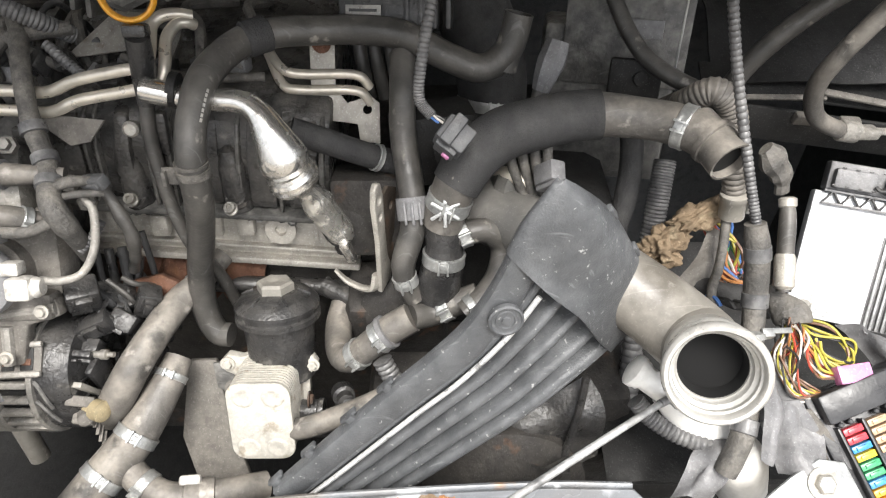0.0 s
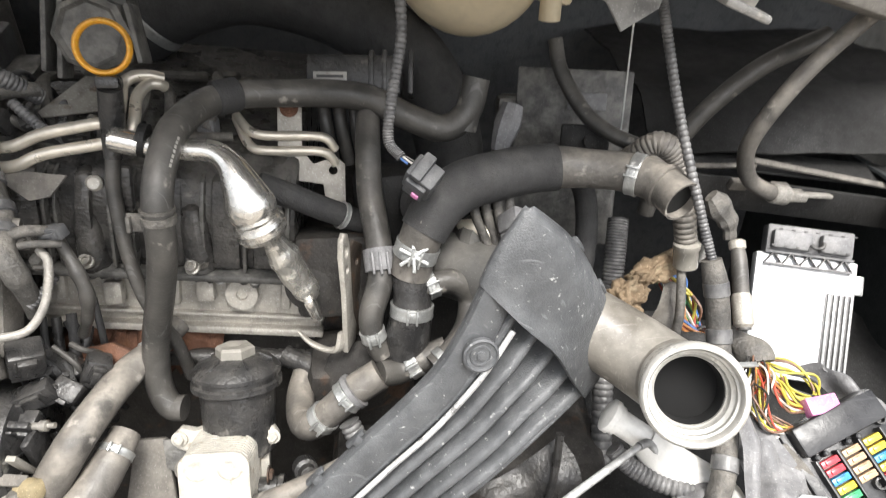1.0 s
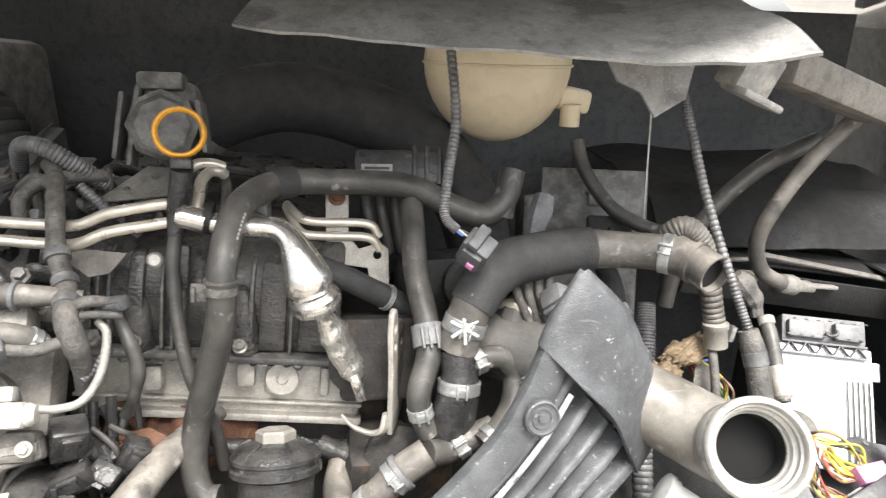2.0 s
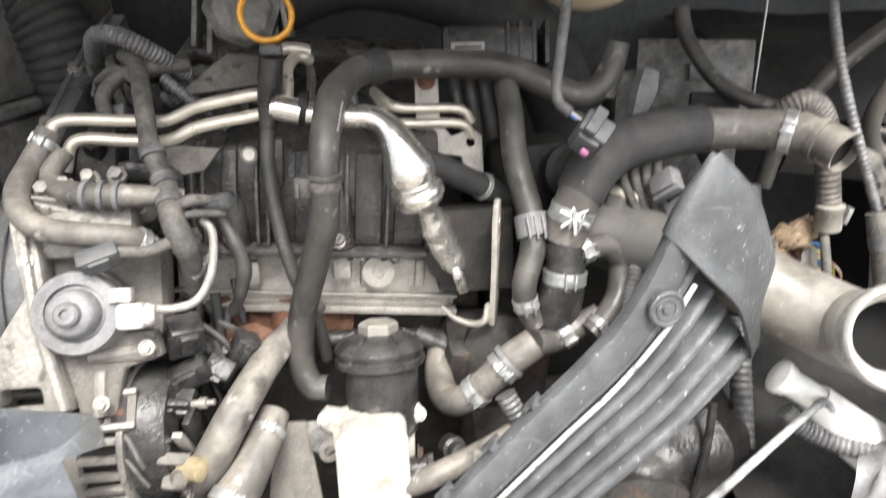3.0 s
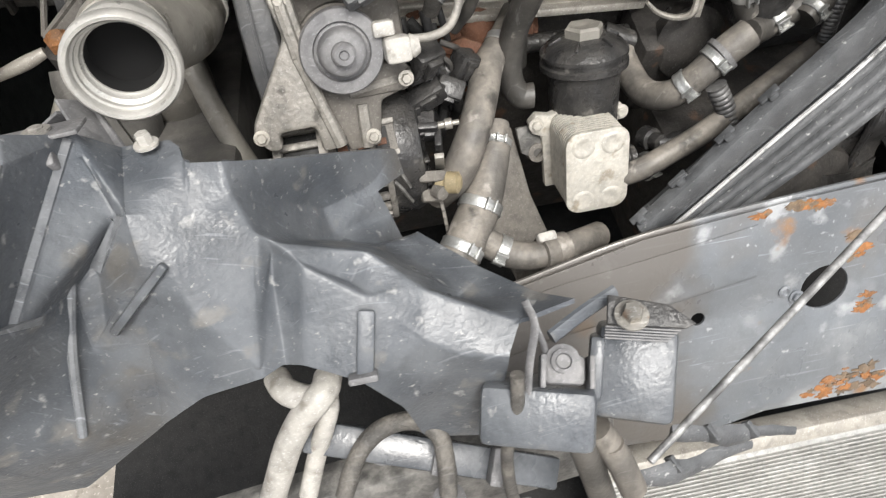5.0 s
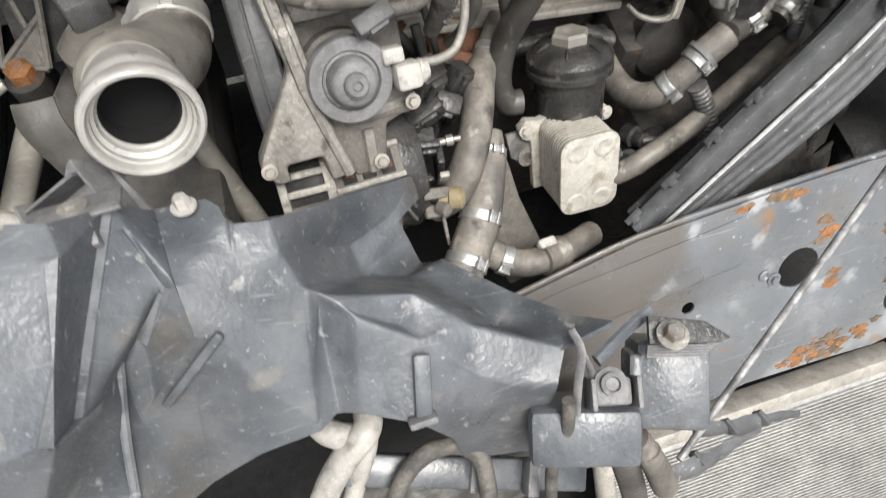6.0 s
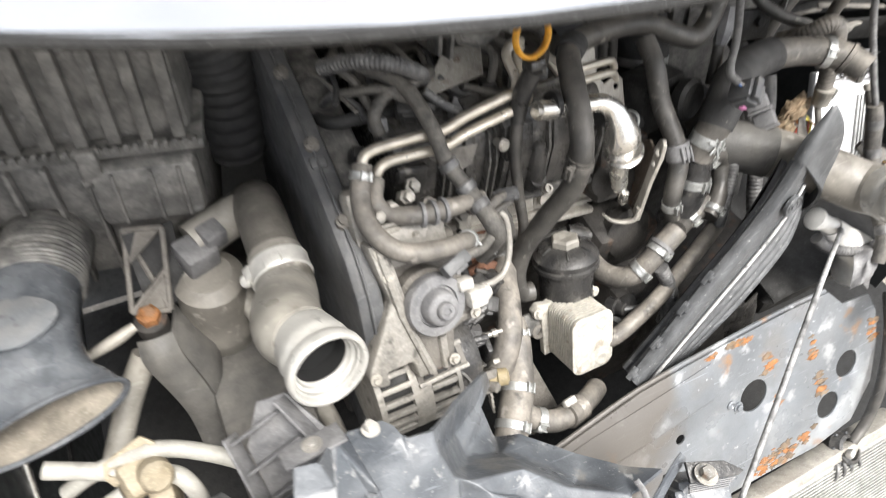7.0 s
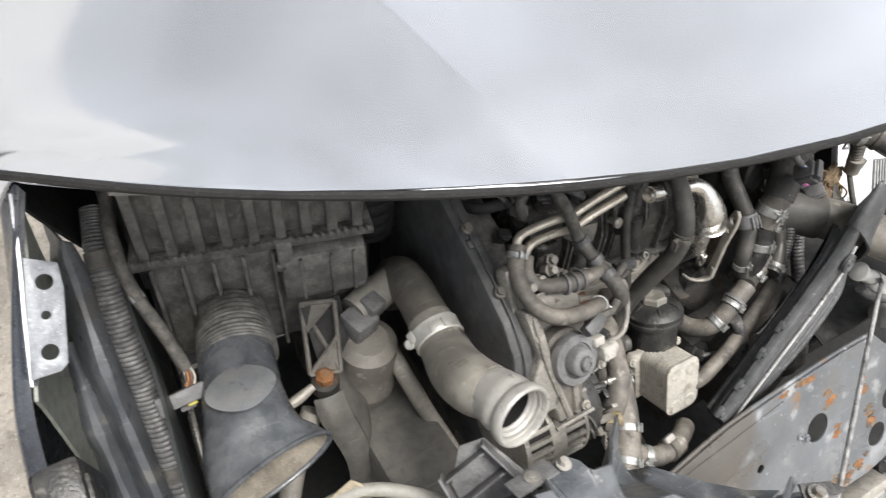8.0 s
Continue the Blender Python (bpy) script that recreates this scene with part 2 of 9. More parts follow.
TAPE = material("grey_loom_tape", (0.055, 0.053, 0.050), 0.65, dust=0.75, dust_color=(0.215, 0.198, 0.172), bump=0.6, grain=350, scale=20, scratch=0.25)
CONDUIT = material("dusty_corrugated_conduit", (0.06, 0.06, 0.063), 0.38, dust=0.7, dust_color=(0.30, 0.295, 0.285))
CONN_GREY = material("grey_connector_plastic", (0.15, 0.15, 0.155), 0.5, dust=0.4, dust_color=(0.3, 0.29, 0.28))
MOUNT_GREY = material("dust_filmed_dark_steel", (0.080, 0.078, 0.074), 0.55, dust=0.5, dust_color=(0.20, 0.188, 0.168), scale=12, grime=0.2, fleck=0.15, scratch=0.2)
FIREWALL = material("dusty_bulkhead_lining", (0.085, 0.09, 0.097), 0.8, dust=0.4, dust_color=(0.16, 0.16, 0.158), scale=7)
TIMING = material("dusty_blue_grey_moulding", (0.060, 0.063, 0.068), 0.5, dust=0.5, dust_color=(0.16, 0.155, 0.148), scale=14, grime=0.2, fleck=0.15, scratch=0.3)
SILVER_PAINT = material("silver_car_paint", (0.74, 0.755, 0.78), 0.11, 0.8, bump=0.0, vary=0.0, scale=0.7, coat=0.6, grime=0.0, fleck=0.0)
INNER_WING = material("undercoated_dark_green_steel", (0.030, 0.034, 0.035), 0.5, dust=0.3, dust_color=(0.07, 0.072, 0.07))
UNDER_BONNET = material("dusty_grey_pressed_steel", (0.24, 0.235, 0.225), 0.65, dust=0.3, dust_color=(0.30, 0.29, 0.27), spots=[(0.14, (0.10, 0.095, 0.09), 14), (0.05, (0.36, 0.34, 0.30), 30)])
FIN = material("condenser_fin_metal", (0.52, 0.52, 0.50), 0.45, 0.6, dust=0.4, dust_color=(0.42, 0.40, 0.37), grain=500)
GROUND = material("dusty_gravel_ground", (0.33, 0.30, 0.26), 0.95, bump=1.0, grain=60, vary=0.3, scale=4, spots=(0.2, (0.18, 0.16, 0.13), 30))
PLASTER = material("grey_white_render", (0.52, 0.53, 0.545), 0.85, scale=2.0, vary=0.08, grain=60, grime=0.15, fleck=0.1)
LEAF = material("weed_leaf", (0.07, 0.13, 0.035), 0.6)
# Flat black that stands in for the shade inside open pipes.
VOID = material("bore_shade_black", (0.004, 0.004, 0.004), 0.95, bump=0.0, grime=0.0, fleck=0.0)


def plain(name, colour, rough=0.45):
    return material(name, colour, rough, vary=0.12, dust=0.12, bump=0.05)


WIRE = {k: plain(k + "_insulation", c) for k, c in dict(yellow=(0.50, 0.43, 0.06), red=(0.45, 0.07, 0.04), orange=(0.48, 0.20, 0.06), green=(0.06, 0.28, 0.10),
        blue=(0.05, 0.16, 0.45), white=(0.62, 0.58, 0.52), black=(0.02, 0.02, 0.02), brown=(0.2, 0.1, 0.06)).items()}
FUSE = {k: plain(k + "_fuse", c, 0.3) for k, c in dict(red=(0.62, 0.03, 0.05), blue=(0.03, 0.25, 0.55), yellow=(0.70, 0.52, 0.03), green=(0.04, 0.33, 0.13),
        orange=(0.80, 0.36, 0.02), tan=(0.45, 0.30, 0.18), pink=(0.72, 0.25, 0.5)).items()}


# ---- building helpers ----
ORIGIN = {}
V = Vector


def thing(name, at, label, category, group=""):
    """An Empty at the base of a thing."""
    ob = tagged(new(name), label, category, group)
    ob.location = at
    ob.empty_display_size = 0.02
    ORIGIN[ob.name] = V(at)
    return ob


def part(name, bm, mat, parent, label="", sharp=38):
    """Links a bmesh, modelled in world metres, as one mesh under a thing or a part."""
    o = ORIGIN[parent.name] if parent else V((0, 0, 0))
    bmesh.ops.translate(bm, verts=bm.verts, vec=-o)
    bmesh.ops.recalc_face_normals(bm, faces=bm.faces)
    me = bpy.data.meshes.new(name)
    bm.to_mesh(me)
    bm.free()
    me.materials.append(mat)
    me.shade_smooth()
    me.set_sharp_from_angle(angle=radians(sharp))
    ob = new(name, me)
    ob.parent = parent
    ORIGIN[ob.name] = o
    return tagged(ob, label)


def structure(name, bm, mat, label, category=""):
    return tagged(part(name, bm, mat, None), label, category or name.split("_")[0], kind="structure")


def spline(pts, n=6):
    """Catmull-Rom through points of any dimension, n steps a span."""
    p = [np.array(q, float) for q in pts]
    if len(p) == 2:
        return [p[0] + (p[1] - p[0]) * k / n for k in range(n + 1)]
    p = [2 * p[0] - p[1]] + p + [2 * p[-1] - p[-2]]
    out = []
    for i in range(1, len(p) - 2):
        a, b, c, d = p[i - 1:i + 3]
        for k in range(n):
            u = k / n
            out.append(0.5 * (2 * b + (c - a) * u + (2 * a - 5 * b + 4 * c - d) * u * u + (3 * b - a - 3 * c + d) * u ** 3))
    return out + [p[-2]]


def ring_frames(path):
    """Positions with two cross axes carried along the path."""
    path = [V(q) for q in path]
    side, out = None, []
    for i, q in enumerate(path):
        d = (path[min(i + 1, len(path) - 1)] - path[max(i - 1, 0)]).normalized()
        if side is None:
            side = d.orthogonal().normalized()
        side = (side - d * side.dot(d)).normalized()
        out.append((q, d, side, d.cross(side)))
    return out


def bridge(bm, a, b):
    for i in range(len(a)):
        bm.faces.new((a[i], a[(i + 1) % len(a)], b[(i + 1) % len(b)], b[i]))


def sweep(pts, r, seg=14, n=6, ribs=0.0, pitch=0.004, wobble=0.0, hollow=(False, False), flat=1.0, bm=None):
    """A round tube along a spline; r one radius or one a point. ribs: corrugation depth. hollow: open ends with a wall."""
    bm = bm or bmesh.new()
    radii = r if isinstance(r, (list, tuple)) else [r] * len(pts)
    path = spline([(*q, rr) for q, rr in zip(pts, radii)], n)
    if ribs:
        length = sum(np.linalg.norm(path[i + 1][:3] - path[i][:3]) for i in range(len(path) - 1))
        count = max(8, int(length / pitch) * 4)
        t = np.linspace(0, len(path) - 1, count)
        path = [np.array([np.interp(u, range(len(path)), [q[k] for q in path]) for k in range(4)]) for u in t]
        for i, q in enumerate(path):
            q[3] *= 1 + ribs * (1, 0.6, -1, 0.6)[i % 4]
    rings = []
    for i, (q, d, s, b) in enumerate(ring_frames([p[:3] for p in path])):
        rr = path[i][3]
        if wobble:
            rr *= 1 + wobble * noise.noise(q * 60)
        rings.append([bm.verts.new(q + (s * math.cos(a) + b * math.sin(a) * flat) * rr) for a in (2 * math.pi * k / seg for k in range(seg))])
    for a, b in zip(rings, rings[1:]):
        bridge(bm, a, b)
    fr = ring_frames([p[:3] for p in path])
    for end, idx, sign in ((hollow[0], 0, 1), (hollow[1], -1, -1)):
        q, d, s, b = fr[idx]
        if not end:
            bm.faces.new(rings[idx])
            continue
        rr, last = path[idx][3], rings[idx]
        for f, depth in ((0.9, 0.0), (0.86, 0.06)):
            nxt = [bm.verts.new(q + d * sign * depth + (s * math.cos(a) + b * math.sin(a) * flat) * rr * f) for a in (2 * math.pi * k / seg for k in range(seg))]
            bridge(bm, last, nxt)
            last = nxt
        bm.faces.new(last)
    return bm


def basis(origin, z, x=None):
    """A matrix at origin with its z axis along z (and x near x)."""
    z = V(z).normalized()
    x = V(x) if x else (V((1, 0, 0)) if abs(z.x) < 0.9 else V((0, 1, 0)))
    x = (x - z * x.dot(z)).normalized()
    y = z.cross(x)
    m = Matrix((x, y, z)).transposed().to_4x4()
    m.translation = V(origin)
    return m


def lathe(profile, origin, axis, seg=28, bm=None, lobes=0, lobe=0.0, x=None, caps=True):
    """Revolves (radius, height) pairs round an axis; ends are closed."""
    bm = bm or bmesh.new()
    m = basis(origin, axis, x)
    rings = []
    for r, h in profile:
        r = max(r, 0.0004)
        rings.append([bm.verts.new(m @ V((math.cos(a) * r * (1 + lobe * math.cos(lobes * a)), math.sin(a) * r * (1 + lobe * math.cos(lobes * a)), h)))
                      for a in (2 * math.pi * k / seg for k in range(seg))])
    for a, b in zip(rings, rings[1:]):
        bridge(bm, a, b)
    if caps:
        bm.faces.new(rings[0]), bm.faces.new(rings[-1])
    return bm


def box(size, m, bevel=0.002, bm=None, taper=1.0, seg=2):
    """A bevelled box of that size, centred at the matrix m; taper narrows its +z end."""
    own = bmesh.new()
    bmesh.ops.create_cube(own, size=1.0)
    for v in own.verts:
        k = taper if v.co.z > 0 else 1.0
        v.co = V((v.co.x * size[0] * k, v.co.y * size[1] * k, v.co.z * size[2]))
    if bevel:
        bmesh.ops.bevel(own, geom=own.edges, offset=min(bevel, min(size) * 0.45), segments=seg, affect="EDGES", profile=0.5)
    own.transform(m)
    return merge(bm, own) if bm else own


def merge(*parts):
    """Joins bmeshes into the first."""
    for other in parts[1:]:
        me = bpy.data.meshes.new("t")
        other.to_mesh(me)
        other.free()
        parts[0].from_mesh(me)
        bpy.data.meshes.remove(me)
    return parts[0]


def plate(outline, thick, m, holes=(), bevel=0.0, bm=None):
    """A flat piece from a 2D outline with round holes (x, y, r), extruded by thick along m's z."""
    own = bmesh.new()
    loops = [list(outline)] + [[(x + r * math.cos(2 * math.pi * k / 20), y + r * math.sin(2 * math.pi * k / 20)) for k in range(20)] for x, y, r in holes]
    edges = []
    for loop in loops:
        vs = [own.verts.new((x, y, 0)) for x, y in loop]
        edges += [own.edges.new((vs[i], vs[(i + 1) % len(vs)])) for i in range(len(vs))]
    if holes:
        bmesh.ops.triangle_fill(own, use_beauty=True, use_dissolve=False, edges=edges)
    else:
        own.faces.new(own.verts)
    out = bmesh.ops.extrude_face_region(own, geom=list(own.faces))
    bmesh.ops.translate(own, verts=[g for g in out["geom"] if isinstance(g, bmesh.types.BMVert)], vec=(0, 0, thick))
    if bevel:
        sharp = [e for e in own.edges if len(e.link_faces) == 2 and e.calc_face_angle(0) > 0.7]
        bmesh.ops.bevel(own, geom=sharp, offset=bevel, segments=2, affect="EDGES", profile=0.5)
    own.transform(m)
    return merge(bm, own) if bm else own


def loft(rows, nu=6, nv=6, thick=0.003, wave=0.0, freq=12.0, holes=(), relief=None, sharp=False):
    """A skin through rows of control points, with thickness and slight dents; faces within a hole (centre, radius) are left out."""
    net = [spline(r, nv) for r in rows]
    net = [spline([r[j] for r in net], nu) for j in range(len(net[0]))]
    if sharp:
        line = lambda r, n: [np.array(r[k // n]) + (np.array(r[k // n + 1]) - np.array(r[k // n])) * ((k % n) / n) for k in range(n * (len(r) - 1))] + [np.array(r[-1])]
        net = [line(r, nv) for r in rows]
        net = np.array([line([r[j] for r in net], nu) for j in range(len(net[0]))])
        for _ in range(5):
            soft = net.copy()
            soft[1:-1] += (net[2:] + net[:-2] - 2 * net[1:-1]) * 0.25
            net = soft.copy()
            soft[:, 1:-1] += (net[:, 2:] + net[:, :-2] - 2 * net[:, 1:-1]) * 0.25
            net = soft
    g = [[V(q) for q in col] for col in net]
    w, h = len(g), len(g[0])
    nor = [[(g[min(i + 1, w - 1)][j] - g[max(i - 1, 0)][j]).cross(g[i][min(j + 1, h - 1)] - g[i][max(j - 1, 0)]).normalized() for j in range(h)] for i in range(w)]
    bm = bmesh.new()
    if relief:
        up = 1 if nor[w // 2][h // 2].dot(V((0, -1, 0.3))) > 0 else -1
        g = [[g[i][j] + nor[i][j] * up * relief(g[i][j].x, i / (w - 1)) for j in range(h)] for i in range(w)]
    top = [[bm.verts.new(g[i][j] + nor[i][j] * wave * noise.noise(g[i][j] * freq)) for j in range(h)] for i in range(w)]
    bot = [[bm.verts.new(top[i][j].co - nor[i][j] * thick) for j in range(h)] for i in range(w)]
    keep = {}
    for i in range(w - 1):
        for j in range(h - 1):
            c = (g[i][j] + g[i + 1][j + 1]) / 2
            keep[i, j] = not any((c - V(q)).length < r for q, r in holes)
    for (i, j), ok in keep.items():
        if not ok:
            continue
        bm.faces.new((top[i][j], top[i + 1][j], top[i + 1][j + 1], top[i][j + 1]))
        bm.faces.new((bot[i][j], bot[i][j + 1], bot[i + 1][j + 1], bot[i + 1][j]))
        for (di, dj), (a, b) in {(-1, 0): ((0, 0), (0, 1)), (1, 0): ((1, 1), (1, 0)), (0, -1): ((1, 0), (0, 0)), (0, 1): ((0, 1), (1, 1))}.items():
            if not keep.get((i + di, j + dj), False):
                p, q = (i + a[0], j + a[1]), (i + b[0], j + b[1])
                bm.faces.new((top[p[0]][p[1]], top[q[0]][q[1]], bot[q[0]][q[1]], bot[p[0]][p[1]]))
    loose = [v for v in bm.verts if not v.link_faces]
    bmesh.ops.delete(bm, geom=loose, context="VERTS")
    return bm


def duct(stations, seg=36, wall=0.004, n=6, bm=None, slant=0.0):
    """An oval duct through (x, y, z, half width, half height), its width level; open at the end, which is cut at a slant."""
    bm = bm or bmesh.new()
    path = spline(stations, n)
    rings = []
    for i, q in enumerate(path):
        d = V((path[min(i + 1, len(path) - 1)] - path[max(i - 1, 0)])[:3]).normalized()
        s = d.cross(V((0, 0, 1))).normalized()
        rings.append((V(q[:3]), s, s.cross(d) - d * slant * (i / (len(path) - 1)) ** 3, q[3], q[4]))
    loops = [(q, s, u, a, b) for q, s, u, a, b in rings] + [(q, s, u, a - wall, b - wall) for q, s, u, a, b in reversed(rings)]
    vs = [[bm.verts.new(q + s * a * math.cos(t) + u * b * math.sin(t)) for t in (2 * math.pi * k / seg for k in range(seg))] for q, s, u, a, b in loops]
    for p, q in zip(vs, vs[1:]):
        bridge(bm, p, q)
    bm.faces.new(vs[0]), bm.faces.new(vs[-1])
    return bm


def along(pts, s):
    """Place and direction at a fraction s of a spline's length."""
    p = [V(q[:3]) for q in spline([q[:3] for q in pts], 10)]
    d = [0.0]
    for a, b in zip(p, p[1:]):
        d.append(d[-1] + (b - a).length)
    t = s * d[-1]
    i = max(k for k in range(len(p) - 1) if d[k] <= t + 1e-9)
    u = (t - d[i]) / max(1e-9, d[i + 1] - d[i])
    return p[i].lerp(p[i + 1], u), (p[i + 1] - p[i]).normalized()


def clamp(parent, pts, s, r, width=0.012, turn=(0, -1, 0.4), ear=True, t=0.0012):
    """A spring band round a hose with its raised ear, as a part."""
    q, d = along(pts, s)
    bm = lathe([(r, -width / 2), (r + t, -width / 2), (r + t * 1.4, -width * 0.42), (r + t, -width * 0.2), (r + t, width * 0.2),
                (r + t * 1.4, width * 0.42), (r + t, width / 2), (r, width / 2)], q, d, 26)
    if ear:
        u = V(turn) - d * V(turn).dot(d)
        u.normalize()
        m = basis(q + u * (r + 0.0025), d, u)
        for dy in (-0.005, 0.005):
            box((0.006, 0.0025, width * 1.2), m @ Matrix.Translation((0, dy, 0)), 0.0006, bm)
        box((0.002, 0.012, width * 0.5), m @ Matrix.Translation((-0.001, 0, 0)), 0.0006, bm)
    return part("hose_clamp", bm, CLAMP, parent, "galvanised steel spring band")


def hose(name, pts, r, mat, label, category="hose", clamps=(), **kw):
    """A hose with its clamps as one thing."""
    ob = thing(name, pts[0][:3], label, category)
    part("tube", sweep(pts, r, **kw), mat, ob)
    for c in clamps:
        clamp(ob, pts, c[0], c[1], *c[2:])
    return ob


def bolt(parent, q, axis, r=0.006, mat=None, washer=1.5, h=0.006):
    m = basis(q, axis)
    bm = lathe([(r * washer, 0), (r * washer, 0.0018), (r * 1.05, 0.0022)], q, axis, 18)
    lathe([(r, 0.0), (r, h * 0.85), (r * 0.85, h)], q, axis, 6, bm)
    return part("bolt", bm, mat or ZINC, parent, "zinc hex bolt")


def slab(x0, x1, y0, y1, z0, z1, bevel=0.0, bm=None):
    return box((x1 - x0, y1 - y0, z1 - z0), Matrix.Translation(((x0 + x1) / 2, (y0 + y1) / 2, (z0 + z1) / 2)), bevel, bm)


# ---- the large structure ----
ground = bmesh.new()
bmesh.ops.create_grid(ground, x_segments=40, y_segments=40, size=60)
structure("ground", ground, GROUND, "pale dusty gravel yard under the car")
structure("wall_side", slab(-5.2, -0.9, 3.2, 3.45, 0, 2.3), PLASTER, "off-white rendered yard wall", "wall")
structure("firewall", slab(-1.0, 0.95, 1.25, 1.28, 0.2, 1.3), FIREWALL, "dark bulkhead behind the engine", "bulkhead")
# Added sheet that hides the bright ground and gives a dark gap.
structure("wheel_arch_liner", slab(-1.14, -0.97, 0.45, 1.25, 0.50, 0.51), DARK, "black sheet added behind the wheel arch", "liner")
# Added floor; its near-black colour supplies the shade under the engine.
structure("undertray", slab(-1.0, 0.95, 0.05, 1.25, 0.16, 0.18), DARK, "near-black undertray added below the engine", "undertray")


def bonnet_edge(x):
    return 0.361 + 0.205 * x + (0.40 if x < 0 else 0.31) * x * x + 0.6 * max(0.0, abs(x) - 0.88) ** 2


def bonnet():
    ob = thing("bonnet", (0, 1.4, 1.35), "silver painted bonnet pushed back over the engine bay", "bonnet")
    xs = [-1.045, -1.03, -1.0, -0.9, -0.78, -0.69, -0.664, -0.66, -0.656, -0.63, -0.5, -0.25, 0.0, 0.25, 0.5, 0.63, 0.656, 0.66, 0.664, 0.69, 0.78, 0.9, 1.0, 1.03, 1.045]
    rows = []
    for x in xs:
        y0 = bonnet_edge(x)
        out = max(0.0, abs(x) - 0.66)
        drop = [0.05 * max(0.0, abs(x) - 0.9) ** 1.2 + k * out for k in (-0.03, 0.0, 0.24, 0.36, 0.38)]
        zs = (1.3242, 1.326, 1.362, 1.405, 1.45)
        ys = (y0, y0 + 0.008, y0 + 0.15, y0 + 0.42, 1.55)
        skew = 0.22 * max(0.0, 1 - abs(abs(x) - 0.66) / 0.3) * (1 if x > 0 else -1)
        rows.append([(x + skew * (y - 0.5), y, z - d - (0.04 if abs(x) > 1.04 else 0.0)) for y, z, d in zip(ys, zs, drop)])
    part("skin", loft(rows, 2, 7, 0.004), SILVER_PAINT, ob, sharp=60)
    rows = [[(x, bonnet_edge(x) + 0.006, 1.316), (x, bonnet_edge(x) + 0.03, 1.314), (x, bonnet_edge(x) + 0.06, 1.310)] for x in (-0.95, -0.6, -0.3, 0.0, 0.3, 0.6, 0.95)]
    part("edge_seal", sweep([(x, bonnet_edge(x) - 0.0026, 1.3218 - 0.05 * max(0.0, abs(x) - 0.9) ** 1.2 + 0.035 * max(0.0, abs(x) - 0.66)) for x in (-1.03, -0.9, -0.75, -0.6, -0.4, -0.2, 0.0, 0.2, 0.4, 0.6, 0.75, 0.9, 1.03)], 0.0038, 8, 4), DARK, ob, "thin black edge seal")
    part("hem", loft(rows, 5, 4, 0.003, 0.003, 9), UNDER_BONNET, ob, "dull grey folded hem")
    # torn inner panel that hangs below the skin
    rows = [[(-0.22, 0.56, 1.232), (-0.21, 0.60, 1.25), (-0.20, 0.66, 1.275)], [(-0.05, 0.51, 1.222), (-0.05, 0.56, 1.246), (-0.05, 0.64, 1.275)],
            [(0.10, 0.475, 1.212), (0.10, 0.53, 1.24), (0.10, 0.62, 1.275)], [(0.20, 0.45, 1.212), (0.2, 0.51, 1.24), (0.2, 0.6, 1.275)],
            [(0.275, 0.42, 1.224), (0.28, 0.48, 1.25), (0.28, 0.58, 1.275)]]
    part("inner_frame", loft(rows, 8, 6, 0.003, 0.006, 14), UNDER_BONNET, ob, "torn dusty grey inner frame")
    part("torn_flap", plate([(0, 0), (0.10, 0.01), (0.085, -0.035), (0.05, -0.055), (0.035, -0.03), (0.01, -0.02)], 0.003, basis((0.14, 0.55, 1.212), (0.1, -0.9, 0.3), (1, 0, 0))), UNDER_BONNET, ob, "bent torn flap")
    part("catch_bracket", merge(box((0.05, 0.035, 0.045), pose(0.30, 0.56, 1.205, 10, 20, 15), 0.004), box((0.06, 0.04, 0.008), pose(0.30, 0.55, 1.18, 10, 20, 15), 0.003)), UNDER_BONNET, ob)
    part("reinforcement", merge(box((0.22, 0.05, 0.04), pose(0.46, 0.64, 1.185, 0, 14, 20), 0.006), box((0.03, 0.04, 0.03), pose(0.58, 0.68, 1.155, 0, 14, 20), 0.003)), IRON_DUSTY, ob, "dull bare reinforcement bar")
    return ob


bonnet()


def inner_wings():
    rows = [[(-0.98, y, z) for z in (0.25, 0.6, 0.85, 1.0)] for y in (0.45, 0.7, 1.0, 1.25)]
    structure("inner_wing_left", loft(rows, 4, 4, 0.004, 0.01, 6), INNER_WING, "dark green-grey pressed inner wing", "wing")
    # Black panel added for the dark space behind the wing edge.
    rows = [[(-0.985, y, 0.98), (-1.02, y, 1.04), (-1.055, y, 1.12), (-1.065, y, z)] for y, z in ((0.83, 1.19), (1.0, 1.215), (1.25, 1.235), (1.5, 1.25))]
    structure("wing_closing_panel", loft(rows, 4, 4, 0.004, 0.006, 6), DARK, "added black panel for the shade under the wing edge", "wing")
    rows = [[(0.82, y, 0.25), (0.82, y, 0.7), (0.78, y, 0.86), (0.70, y, 0.90)] for y in (0.45, 0.7, 1.0, 1.25)]
    structure("inner_wing_right", loft(rows, 4, 4, 0.004, 0.01, 6), INNER_WING, "dark pressed inner wing", "wing")
    rows = [[(1.03, y, 0.3), (1.05, y, 0.8), (1.04, y, 1.1), (1.0, y, z)] for y, z in ((0.52, 1.22), (0.8, 1.27), (1.1, 1.3), (1.5, 1.33))]
    structure("wing_right", loft(rows, 4, 4, 0.004, 0.004, 6), INNER_WING, "dark inside of the front wing", "wing")


inner_wings()


